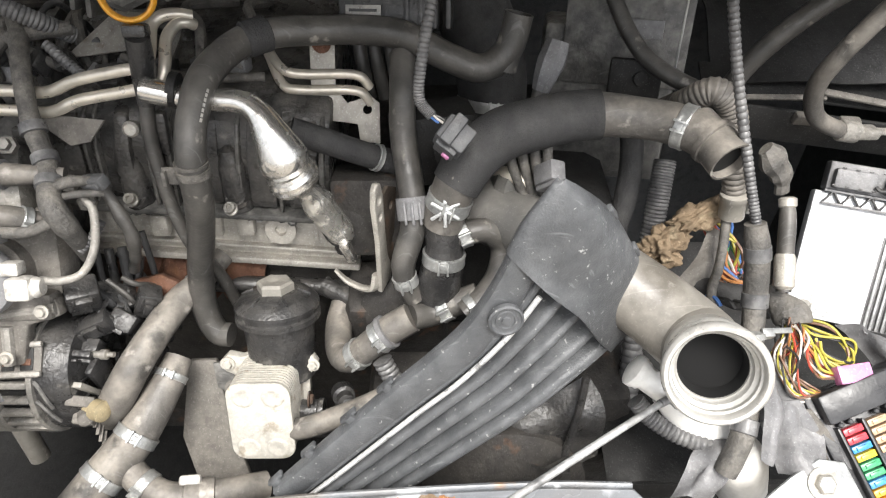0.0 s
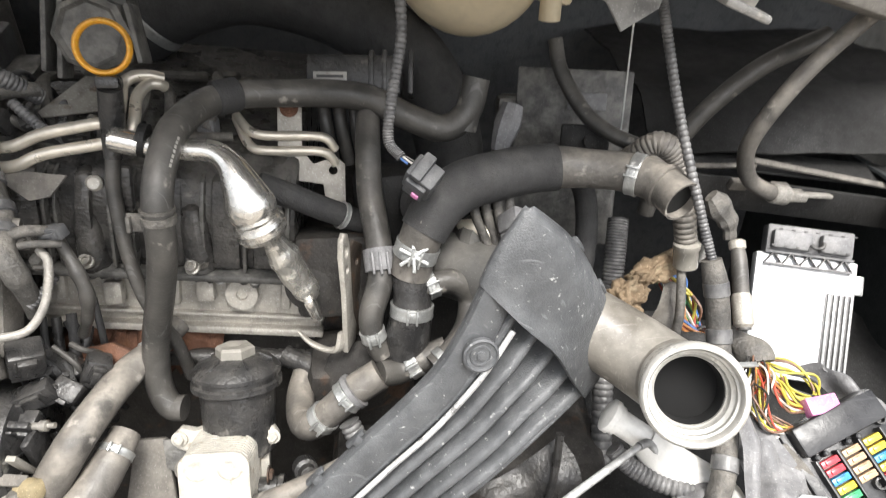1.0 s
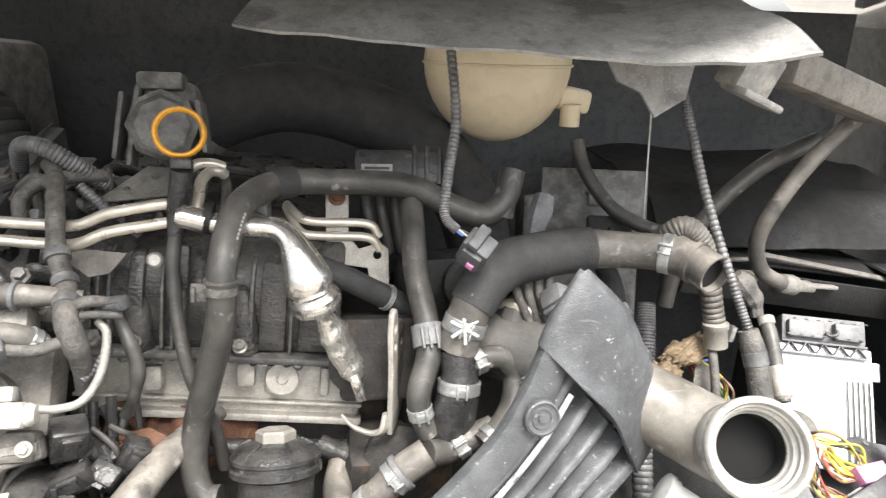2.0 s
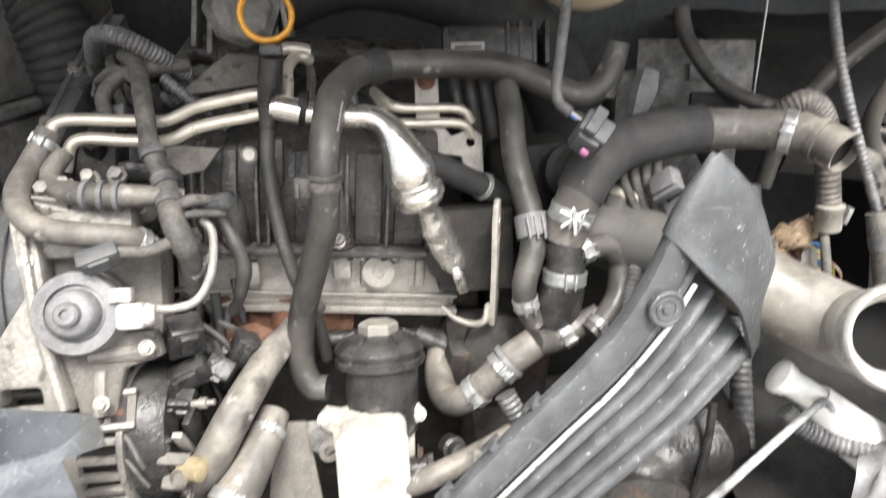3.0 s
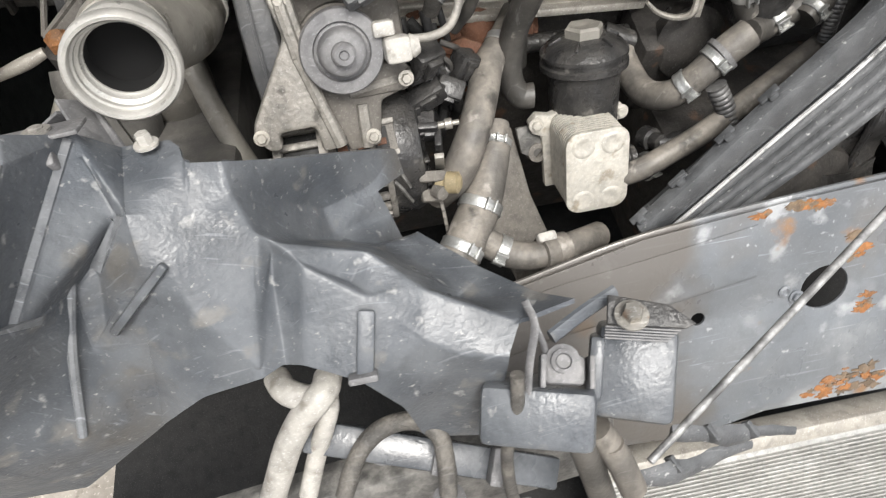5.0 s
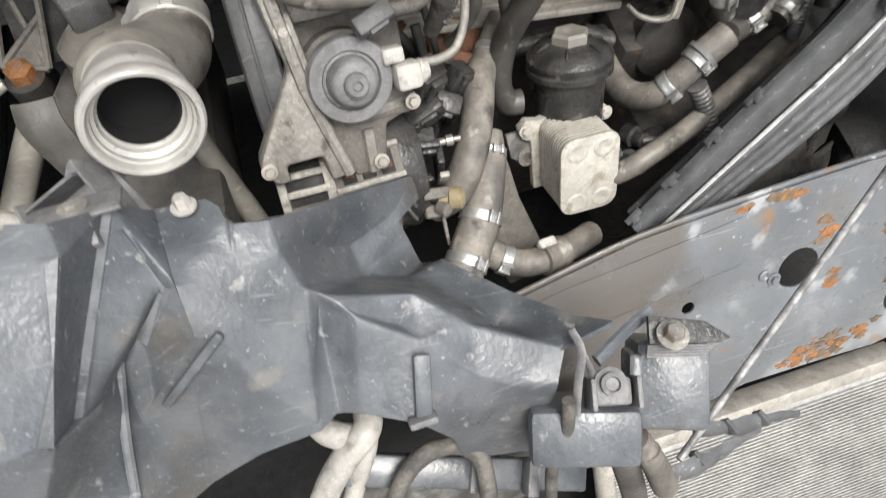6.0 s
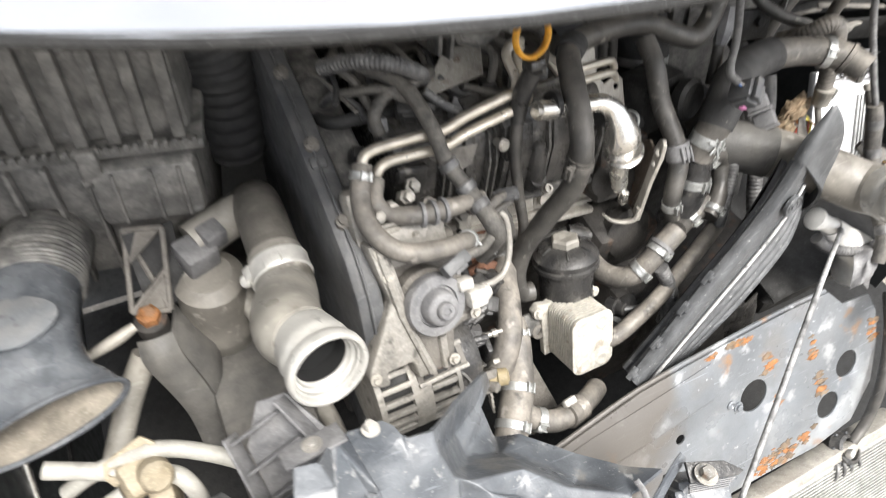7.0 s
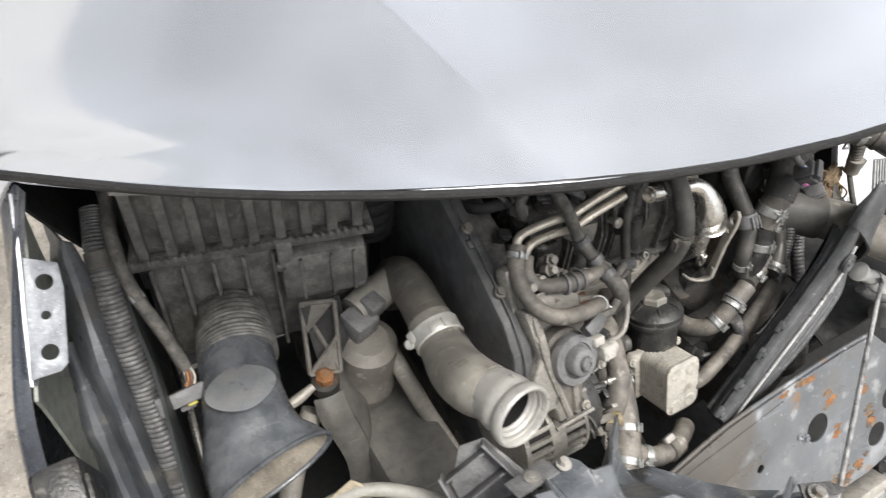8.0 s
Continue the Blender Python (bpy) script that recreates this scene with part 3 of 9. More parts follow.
def front_beam():
    """The bare sheet-metal cross member, sloped to the front, with punched holes."""
    ob = thing("front_cross_member", (0, 0.25, 0.42), "worn blue-grey steel cross member with rusty edges and holes", "cross member")
    n = V((0, -0.86, 0.5)).normalized()
    down = V((0, -0.5, -0.86)).normalized()
    m = Matrix((V((1, 0, 0)), -down, n)).transposed().to_4x4()
    m.translation = V((0, 0.342, 0.698))
    outline = [(-0.42, -0.06), (-0.31, -0.036), (-0.19, -0.012), (-0.03, 0.0), (0.11, 0.006), (0.20, 0.004), (0.235, -0.030), (0.30, -0.035), (0.322, -0.075), (0.330, -0.14), (0.320, -0.22),
               (0.272, -0.285), (0.18, -0.300), (0.07, -0.295), (-0.03, -0.293), (-0.12, -0.31), (-0.25, -0.30), (-0.42, -0.28)]
    part("panel", plate(outline, 0.004, m, [(0.030, -0.120, 0.029), (-0.125, -0.13, 0.0085), (0.252, -0.155, 0.026), (0.208, -0.222, 0.026)], 0.0012), PAINT_WORN, ob)
    part("top_flange", sweep([m @ V((x, y, -0.004)) for x, y in outline[:6]], 0.0042, 8, 5, flat=0.8), PAINT_WORN, ob)
    part("lower_flange", sweep([m @ V((x, y, -0.008)) for x, y in outline[10:17]], 0.006, 8, 5, flat=0.8), PAINT_WORN, ob)
    part("pressed_step", loft([[m @ V((x, y - 0.004, 0.0035)), m @ V((x, y, 0.0085)), m @ V((x, y + 0.035, 0.0075)), m @ V((x, y + 0.06, 0.0035))] for x, y in ((-0.41, -0.135), (-0.30, -0.110), (-0.20, -0.098), (-0.12, -0.088), (-0.06, -0.080))], 6, 5, 0.002), PAINT_WORN, ob, "shallow pressed step")
    rnd = random.Random(8)
    for x, y, w, h, n_ in ((0.11, -0.262, 0.13, 0.026, 13), (0.07, -0.280, 0.10, 0.014, 8), (0.062, -0.072, 0.016, 0.03, 5), (0.185, -0.165, 0.020, 0.05, 6), (0.165, -0.085, 0.014, 0.05, 5), (-0.02, -0.008, 0.09, 0.006, 5), (0.315, -0.11, 0.014, 0.05, 5), (0.085, -0.15, 0.014, 0.03, 4)):
        for k in range(n_ * 2):
            cx, cy, r = x + rnd.uniform(-0.5, 0.5) * w, y + rnd.uniform(-0.5, 0.5) * h, rnd.uniform(0.002, 0.0070)
            pts = [(cx + r * 2.1 * math.cos(a) * rnd.uniform(0.3, 1.25), cy + r * math.sin(a) * rnd.uniform(0.3, 1.3)) for a in (2 * math.pi * i / 20 for i in range(20))]
            part("rust_scale", plate(pts, 0.0004 + 0.00005 * k, m @ Matrix.Translation((0, 0, 0.004)), bevel=0), (RUST_EDGE, RUST_DULL)[k % 2], ob, "flaking orange rust")
    part("second_bolt", lathe([(0.008, 0), (0.008, 0.002), (0.005, 0.003), (0.003, 0.001)], m @ V((-0.02, -0.115, 0.004)), n, 14), PAINT_WORN, ob)
    bolt(ob, m @ V((-0.005, -0.125, 0.004)), n, 0.006, PAINT_WORN)
    return ob


front_beam()


def faceted(corners, faces, thick, cuts=5, soft=3, wave=0.0007, freq=22.0, crease=0.0):
    """A moulded skin of flat fields that meet in rounded creases."""
    bm = bmesh.new()
    vs = {k: bm.verts.new(q) for k, q in corners.items()}
    for f in faces:
        bm.faces.new([vs[k] for k in f.split()])
    bmesh.ops.recalc_face_normals(bm, faces=bm.faces[:])
    bm.normal_update()
    if crease:
        bmesh.ops.bevel(bm, geom=[e for e in bm.edges if not e.is_boundary and abs(e.calc_face_angle(0.0)) > 0.10], offset=crease, segments=2, profile=0.6, affect="EDGES", clamp_overlap=True)
    bmesh.ops.triangulate(bm, faces=bm.faces[:])
    bmesh.ops.subdivide_edges(bm, edges=bm.edges[:], cuts=cuts, use_grid_fill=True)
    for _ in range(soft):
        bmesh.ops.smooth_vert(bm, verts=[v for v in bm.verts if not v.is_boundary], factor=0.5, use_axis_x=True, use_axis_y=True, use_axis_z=True)
    bm.normal_update()
    if sum(f.normal.z - f.normal.y for f in bm.faces) < 0:
        bmesh.ops.reverse_faces(bm, faces=bm.faces[:])
        bm.normal_update()
    for v in bm.verts:
        v.co += v.normal * wave * (noise.noise(v.co * freq) + 0.5 * noise.noise(v.co * freq * 3))
    bmesh.ops.solidify(bm, geom=bm.faces[:], thickness=thick)
    return bm


def slam_panel():
    """The big moulded plastic panel in front of the engine."""
    ob = thing("slam_panel", (-0.55, 0.23, 0.62), "scuffed slate-grey moulded plastic slam panel with a torn edge", "plastic panel")
    middle = {"o": (-0.629, 0.335, 0.951), "k1": (-0.595, 0.332, 0.953), "k": (-0.587, 0.322, 0.954), "l": (-0.583, 0.305, 0.955), "nr": (-0.557, 0.300, 0.955),
              "u": (-0.585, 0.274, 0.934), "n": (-0.622, 0.272, 0.951), "p": (-0.621, 0.247, 0.926), "q": (-0.604, 0.246, 0.924), "v": (-0.597, 0.222, 0.897),
              "L3": (-0.616, 0.188, 0.828), "L2": (-0.658, 0.190, 0.791), "e": (-0.565, 0.192, 0.850), "J": (-0.549, 0.268, 0.915), "c1": (-0.556, 0.285, 0.938), "pl": (-0.640, 0.222, 0.868)}
    rear = {"rr": (-0.507, 0.340, 0.902), "rx": (-0.437, 0.388, 0.842), "ry": (-0.433, 0.380, 0.815), "tm": (-0.461, 0.358, 0.828), "tn": (-0.453, 0.350, 0.80), "m2": (-0.445, 0.338, 0.769),
            "ca": (-0.508, 0.334, 0.842), "cb": (-0.503, 0.312, 0.824), "d": (-0.537, 0.262, 0.905), "h": (-0.473, 0.255, 0.882), "i": (-0.438, 0.226, 0.863), "ha": (-0.468, 0.300, 0.822),
            "r1": (-0.434, 0.310, 0.815), "r2": (-0.384, 0.262, 0.814), "r3": (-0.349, 0.225, 0.824), "r4": (-0.327, 0.200, 0.848), "r5": (-0.375, 0.195, 0.843), "r6": (-0.41, 0.235, 0.826)}
    front = {"e2": (-0.5495, 0.200, 0.833), "P": (-0.535, 0.192, 0.843), "b": (-0.519, 0.243, 0.897), "dd": (-0.544, 0.263, 0.890), "g": (-0.478, 0.222, 0.873), "gb": (-0.490, 0.240, 0.866), "f": (-0.495, 0.172, 0.839),
             "j": (-0.443, 0.192, 0.843), "j2": (-0.417, 0.178, 0.833), "j3": (-0.384, 0.170, 0.832), "f2": (-0.469, 0.165, 0.787), "f3": (-0.459, 0.160, 0.725), "f4": (-0.400, 0.150, 0.72)}
    corners = {**middle, **rear, **front}
    faces = ["o k1 k l u n", "l nr c1 J u", "n u q p", "u J v q", "J e v", "v e L3", "p q v pl", "pl v L3 L2",
             "nr rr ca c1", "rr rx tm ca", "rx ry tm", "ca tm tn cb", "tn m2 ha cb", "c1 ca cb J", "J cb d", "d cb ha h", "ha m2 r1", "ha r1 r6 h", "h r6 i", "r1 r2 r6", "r6 r2 r3 r5 i", "r3 r4 r5",
             "J d dd e", "d b dd", "dd b P e2", "e dd e2", "d h gb b", "b gb g", "h i g gb", "b g f P", "i j g", "i r5 j2 j", "r5 j3 j2", "g j f2 f", "j j2 f3 f2", "j2 j3 f4 f3"]
    part("shell", faceted(corners, faces, 0.004, 5, 7, crease=0.004), PLASTIC_SLAM, ob, sharp=60)
    side = {"o": (-0.6292, 0.335, 0.9505), "n": (-0.6222, 0.272, 0.9505), "p": (-0.6212, 0.247, 0.9255), "pl": (-0.6402, 0.222, 0.8675), "L2": (-0.658, 0.190, 0.7905), "L1": (-0.741, 0.17, 0.74), "L0": (-0.82, 0.16, 0.78),
            "a1": (-0.644, 0.315, 0.983), "a0": (-0.648, 0.315, 0.986), "b1": (-0.683, 0.207, 0.945), "b0": (-0.687, 0.205, 0.949), "c1": (-0.660, 0.267, 1.017), "c0": (-0.667, 0.265, 1.017), "tp": (-0.673, 0.213, 0.998),
            "tl": (-0.691, 0.183, 0.978), "tr": (-0.686, 0.183, 0.972), "k1": (-0.665, 0.289, 1.020), "k0": (-0.684, 0.291, 1.025), "j0": (-0.691, 0.270, 1.021), "lf": (-0.707, 0.247, 1.015), "lg": (-0.729, 0.179, 0.974),
            "s1": (-0.678, 0.219, 0.930), "s0": (-0.681, 0.216, 0.925), "r0": (-0.673, 0.247, 0.912), "q1": (-0.625, 0.272, 0.949), "q0": (-0.630, 0.277, 0.946), "g1": (-0.655, 0.257, 0.912), "g0": (-0.661, 0.262, 0.916),
            "h1": (-0.664, 0.233, 0.881), "h0": (-0.676, 0.223, 0.873), "lm": (-0.747, 0.152, 0.875)}
    faces = ["o n q1 q0 a1", "q0 g0 r0 s1 b1 a1", "a1 b1 b0 a0", "q1 g1 g0 q0", "n p h1 g1 q1", "g0 g1 h1 h0 r0", "p pl h0 h1", "a0 b0 tr tp c1", "c1 tp c0", "k1 k0 j0 c0 c1", "j0 lf lg tl tp c0", "tp tr tl",
             "b1 s1 s0 tr b0", "k1 c1 a0", "r0 h0 pl L2 L1 lm tr s0 s1", "tl tr lm lg", "lm L1 L0 lg"]
    part("side_field", faceted(side, faces, 0.004, 4, 3, crease=0.002), PLASTIC_SLAM, ob, sharp=60)
    # Pale bands paint the skylight on the panel's tilted edges.
    bands = (("a1 b1 b0 a0", 0.0022), ("c1 tp c0", 0.002), ("tp tr tl", 0.002), ("b1 s1 s0 tr b0", 0.002), ("q1 g1 g0 q0", 0.0018))
    toward = V((0.0, -0.5, 0.87))
    for names, lift in bands:
        bm = bmesh.new()
        bm.faces.new([bm.verts.new(V(side[k]) + toward * lift) for k in names.split()])
        bmesh.ops.triangulate(bm, faces=bm.faces[:])
        bm.normal_update()
        if sum(f.normal.dot(toward) for f in bm.faces) < 0:
            bmesh.ops.reverse_faces(bm, faces=bm.faces[:])
        bmesh.ops.solidify(bm, geom=bm.faces[:], thickness=0.0025)
        part("skylit_band", bm, PLASTIC_PALE, ob, "pale scuffed band painted as a sky-lit edge")
    part("chafed_stay", sweep([(-0.671, 0.250, 0.920), (-0.684, 0.214, 0.884), (-0.699, 0.176, 0.832)], 0.0035, 8, 4), PLASTIC_PALE, ob, "tan chafed stay")

    def rib(a, b, w, h=0.010):
        a, b = V(a) + V((0.35, -0.53, 0.77)) * 0.009, V(b) + V((0.35, -0.53, 0.77)) * 0.009
        d = (b - a).normalized()
        s = d.cross(V((0, -0.72, 0.69))).normalized()
        m = Matrix((s, d, s.cross(d))).transposed().to_4x4()
        m.translation = (a + b) / 2 - (s.cross(d)) * h * 0.45
        part("rib", box((w, (b - a).length, h), m, 0.0025), PLASTIC_SLAM, ob)

    rib((-0.608, 0.246, 0.922), (-0.660, 0.226, 0.880), 0.007, 0.006)
    rib((-0.484, 0.214, 0.868), (-0.494, 0.176, 0.838), 0.013, 0.006)
    part("clip_head", box((0.022, 0.012, 0.006), pose(-0.492, 0.172, 0.845, -40, 0, 0), 0.002), CONN_GREY, ob)
    # open square box at the far end
    m = basis((-0.731, 0.246, 0.985), (-0.3, -0.55, 0.78), (0.92, -0.1, 0.28))
    for cx, cy, w, h in ((0, 0.024, 0.046, 0.003), (0, -0.024, 0.046, 0.003), (0.023, 0, 0.003, 0.051), (-0.023, 0, 0.003, 0.051)):
        part("socket_wall", box((w, h, 0.07), m @ Matrix.Translation((cx, cy, -0.032)), 0.001), PLASTIC_SLAM, ob)
    # bolted end: block under a ribbed pad, clip nut, lower block, bent strap
    end = basis((-0.292, 0.152, 0.808), (-0.25, -0.45, 0.86), (0.95, -0.31, 0.0))
    block = box((0.062, 0.075, 0.05), end @ Matrix.Translation((0.004, -0.004, -0.02)), 0.006, taper=0.96)
    box((0.012, 0.05, 0.04), end @ Matrix.Translation((-0.026, -0.002, -0.012)), 0.004, block)
    part("end_block", block, PLASTIC_SLAM, ob)
    part("lower_block", box((0.088, 0.048, 0.055), basis((-0.366, 0.143, 0.782), (-0.25, -0.55, 0.8), (0.95, -0.25, 0.0)), 0.007), PLASTIC_SLAM, ob)
    part("edge_ridge", sweep([(-0.293, 0.202, 0.842), (-0.322, 0.190, 0.842), (-0.351, 0.176, 0.840)], 0.006, 8, 4, flat=0.6), PLASTIC_SLAM, ob)
    pad = basis((-0.281, 0.174, 0.849), (-0.1, -0.35, 0.93), (0.95, -0.25, -0.06))
    part("bolt_pad", plate([(-0.028, 0.014), (0.016, 0.009), (0.036, -0.004), (0.028, -0.008), (-0.028, -0.008)], 0.005, pad, bevel=0.001), PLASTIC, ob, "black angular bolt pad")
    for k in range(5):
        part("pad_rib", box((0.054 - 0.002 * k, 0.0014, 0.004), pad @ Matrix.Translation((-0.002 - 0.001 * k, -0.0095 - 0.002 * k, 0.001 - 0.001 * k)), 0.0004), CONN_GREY, ob)
    bolt(ob, (-0.294, 0.172, 0.8585), (-0.02, 0.0, 1.0), 0.0078, ZINC, 1.6, 0.010)
    nut = box((0.030, 0.022, 0.022), basis((-0.346, 0.155, 0.825), (-0.1, -0.35, 0.93), (0.95, -0.25, 0.0)), 0.004)
    lathe([(0.013, 0), (0.013, 0.004), (0.009, 0.005), (0.009, 0.010), (0.006, 0.011), (0.005, 0.008)], (-0.347, 0.158, 0.834), (-0.1, -0.35, 0.93), 14, nut)
    for dx in (-0.016, 0.018):
        box((0.004, 0.024, 0.03), basis((-0.346 + dx, 0.153 - dx * 0.25, 0.826), (-0.1, -0.35, 0.93), (0.95, -0.25, 0.0)), 0.001, nut)
    part("clip_nut", nut, CONN_GREY, ob, "dull grey clip nut")
    part("strap", merge(sweep([(-0.366, 0.200, 0.860), (-0.362, 0.184, 0.850), (-0.370, 0.164, 0.830), (-0.378, 0.138, 0.804)], 0.0035, 6, 4, flat=0.4), sweep([(-0.362, 0.184, 0.850), (-0.358, 0.172, 0.840), (-0.357, 0.161, 0.830)], 0.003, 6, 4, flat=0.4)), CONN_GREY, ob, "bent grey strap")
    part("bolt_tab", merge(box((0.055, 0.026, 0.003), pose(-0.663, 0.318, 0.990, -24, 0, 4), 0.001), box((0.006, 0.012, 0.022), pose(-0.655, 0.30, 0.980, 20, 0, 10), 0.002)), CONN_GREY, ob)
    bolt(ob, (-0.663, 0.318, 0.992), (0, 0.38, 0.92), 0.005, ALUMINIUM, 1.8, 0.004)
    bolt(ob, (-0.608, 0.325, 0.958), (0, 0.2, 0.95), 0.0055, WHITE, 1.6, 0.010)
    return ob


slam_panel()


# ---- the engine ----
F, U = V((0, -0.93, 0.36)), V((0, 0.36, 0.93))


def rounded(w, h, r, n=5):
    out = []
    for cx, cy, a0 in ((w / 2 - r, h / 2 - r, 0), (-w / 2 + r, h / 2 - r, 90), (-w / 2 + r, -h / 2 + r, 180), (w / 2 - r, -h / 2 + r, 270)):
        out += [(cx + r * math.cos(radians(a0 + 90 * k / n)), cy + r * math.sin(radians(a0 + 90 * k / n))) for k in range(n + 1)]
    return out


def engine():
    ob = thing("engine", (-0.3, 0.8, 0.3), "grimy transverse diesel engine with a black ribbed cover", "engine")
    prof = [(0.66, 0.32), (0.625, 0.55), (0.635, 0.74), (0.66, 0.80), (1.02, 0.84), (1.06, 0.36)]
    part("block", plate([(y, z) for y, z in prof], 0.46, basis((-0.53, 0, 0), (1, 0, 0), (0, 1, 0)), bevel=0.012), IRON, ob)
    m = basis((-0.27, 0.655, 0.812), (0, -0.97, 0.2), (1, 0, -0.09))
    part("cylinder_head", box((0.33, 0.075, 0.06), m, 0.006), ALU_BRIGHT, ob)
    rail = box((0.335, 0.010, 0.02), m @ Matrix.Translation((0, -0.03, 0.034)), 0.003)
    box((0.335, 0.005, 0.014), m @ Matrix.Translation((0, -0.012, 0.032)), 0.002, rail)
    for k in range(5):
        box((0.012, 0.036, 0.012), m @ Matrix.Translation((-0.14 + 0.065 * k, 0.016, 0.032)), 0.004, rail)
    part("head_flange", rail, ALU_BRIGHT, ob, "pale aluminium flange")
    part("flange_lug", lathe([(0.019, 0), (0.019, 0.007), (0.007, 0.008), (0.006, 0.003)], (-0.198, 0.616, 0.835), (0, -0.97, 0.25), 22), ALU_BRIGHT, ob)
    for x in (-0.345, -0.24):
        part("flange_lug", box((0.022, 0.014, 0.03), pose(x, 0.616, 0.842, -14), 0.005), ALU_BRIGHT, ob)
    # the ribbed cover
    tilt = Matrix.Translation((-0.29, 0.6, 0.95)) @ Matrix.Rotation(radians(5), 4, "Y") @ Matrix.Translation((0.29, -0.6, -0.95))
    prof = [(0.618, 0.868), (0.610, 0.89), (0.614, 0.95), (0.626, 0.985), (0.655, 1.004), (0.80, 1.03), (0.95, 1.05), (0.98, 0.86)]
    cover = plate(prof, 0.33, basis((-0.455, 0, 0), (1, 0, 0), (0, 1, 0)), bevel=0.006)
    rim = box((0.34, 0.022, 0.009), pose(-0.29, 0.604, 0.876), 0.003)
    rim.transform(tilt)
    part("cover_rim", rim, PLASTIC_DUSTY, ob, "gritty black cover rim")
    cover.transform(tilt)
    top = part("rocker_cover", cover, COVER, ob, "black ribbed plastic cover")
    for k, (x, w, d) in enumerate(((-0.420, 0.046, 0.006), (-0.389, 0.004, 0.012), (-0.378, 0.004, 0.011), (-0.350, 0.016, 0.011), (-0.322, 0.004, 0.013), (-0.311, 0.004, 0.012), (-0.299, 0.004, 0.013),
                                   (-0.266, 0.034, 0.004), (-0.226, 0.005, 0.012), (-0.202, 0.030, 0.007), (-0.181, 0.004, 0.013), (-0.156, 0.034, 0.005), (-0.134, 0.006, 0.012))):
        rib = plate([(0.62 - 0.010 - d, 0.884), (0.612 - d - 0.001, 0.90), (0.616 - d, 0.953), (0.629 - d * 0.8, 0.986), (0.66, 1.0), (0.66, 0.884)], w, basis((x - w / 2, 0, 0), (1, 0, 0), (0, 1, 0)), bevel=min(0.0025, w * 0.3))
        rib.transform(tilt)
        part("rib", rib, RIB_GLINT if w < 0.007 else COVER, top)
    for x in (-0.353, -0.238):
        col = lathe([(0.017, -0.02), (0.016, 0.035), (0.011, 0.055), (0.004, 0.06)], (x, 0.612, 0.895), (0, 0.12, 1), 18)
        lathe([(0.015, -0.016), (0.014, -0.004), (0.012, 0.0)], (x, 0.600, 0.897), (0, -0.6, 0.8), 18, col)
        part("bolt_column", col, COVER, top)
    for x, y, z, w, h in ((-0.438, 0.603, 0.965, 0.040, 0.020), (-0.30, 0.596, 0.984, 0.020, 0.05)):
        pad = box((w, 0.012, h), pose(x, y, z, -8), 0.004)
        pad.transform(tilt)
        part("cover_pad", pad, COVER, top)
    # caked grit along the lower joint
    rnd = random.Random(31)
    for k in range(26):
        x = -0.452 + 0.0128 * k
        grit = lathe([(0.002, -0.003), (rnd.uniform(0.004, 0.008), -0.001), (rnd.uniform(0.003, 0.006), 0.003), (0.001, 0.005)], (x, 0.602 + rnd.uniform(-0.003, 0.006), 0.872 + rnd.uniform(-0.003, 0.003)), (0, -0.6, 0.8), 7)
        grit.transform(tilt)
        part("grit", grit, PLASTIC_DUSTY if k % 3 else IRON, top, "caked grit")
    for q in ((-0.353, 0.592, 0.898), (-0.238, 0.580, 0.894)):
        part("cover_bolt", lathe([(0.008, 0), (0.008, 0.003), (0.0062, 0.004), (0.0062, 0.010), (0.0035, 0.010), (0.0035, 0.006)], q, (0, -0.6, 0.8), 18), ZINC, ob)
    part("cover_bolt", lathe([(0.005, 0), (0.005, 0.01), (0.0085, 0.012), (0.0085, 0.018), (0.006, 0.02)], (-0.321, 0.60, 0.992), (0.1, -0.9, 0.3), 14), ZINC, ob)
    # timing case at the engine's end
    prof = [(0.50, 0.56), (0.492, 0.70), (0.478, 0.76), (0.470, 0.81), (0.474, 0.865), (0.494, 0.915), (0.530, 0.950), (0.60, 0.985), (0.70, 1.025), (0.82, 1.065), (0.92, 1.09), (0.92, 0.56)]
    case = plate(prof, 0.034, basis((-0.556, 0, 0), (1, 0, 0), (0, 1, 0)), bevel=0.009)
    part("timing_cover", case, TIMING, ob, "grimy dark timing belt cover")
    edge = [(y + 0.004, z + 0.004) for y, z in prof[2:11]]
    part("cover_seam", sweep([(-0.541, y - 0.006, z - 0.001) for y, z in edge], 0.0016, 6, 4), TIMING, ob, "raised seam")
    for y, z, w in ((0.470, 0.842, 0.030), (0.640, 1.000, 0.020)):
        part("cover_rib", box((w, 0.014, 0.010), pose(-0.540, y, z, 30), 0.003), TIMING, ob)
    for y, z in ((0.565, 0.972), (0.66, 1.012), (0.76, 1.048)):
        part("cover_screw", lathe([(0.009, -0.004), (0.009, 0.004), (0.006, 0.005), (0.006, 0.010), (0.003, 0.010)], (-0.540, y, z), (0, -0.4, 0.9), 12), IRON_DUSTY, ob)
    part("rear_cover", plate([(0.60, 0.60), (0.58, 0.90), (0.66, 0.985), (0.80, 1.03), (0.90, 1.05), (0.90, 0.60)], 0.045, basis((-0.521, 0, 0), (1, 0, 0), (0, 1, 0)), bevel=0.008), PLASTIC_DUSTY, ob, "dust-caked inner belt cover")
    # rusty manifold below the flange
    rust = sweep([(-0.42, 0.645, 0.745), (-0.385, 0.635, 0.755), (-0.35, 0.63, 0.75), (-0.30, 0.635, 0.755), (-0.24, 0.64, 0.74)], [0.024, 0.044, 0.036, 0.042, 0.024], 16, 7, wobble=0.7)
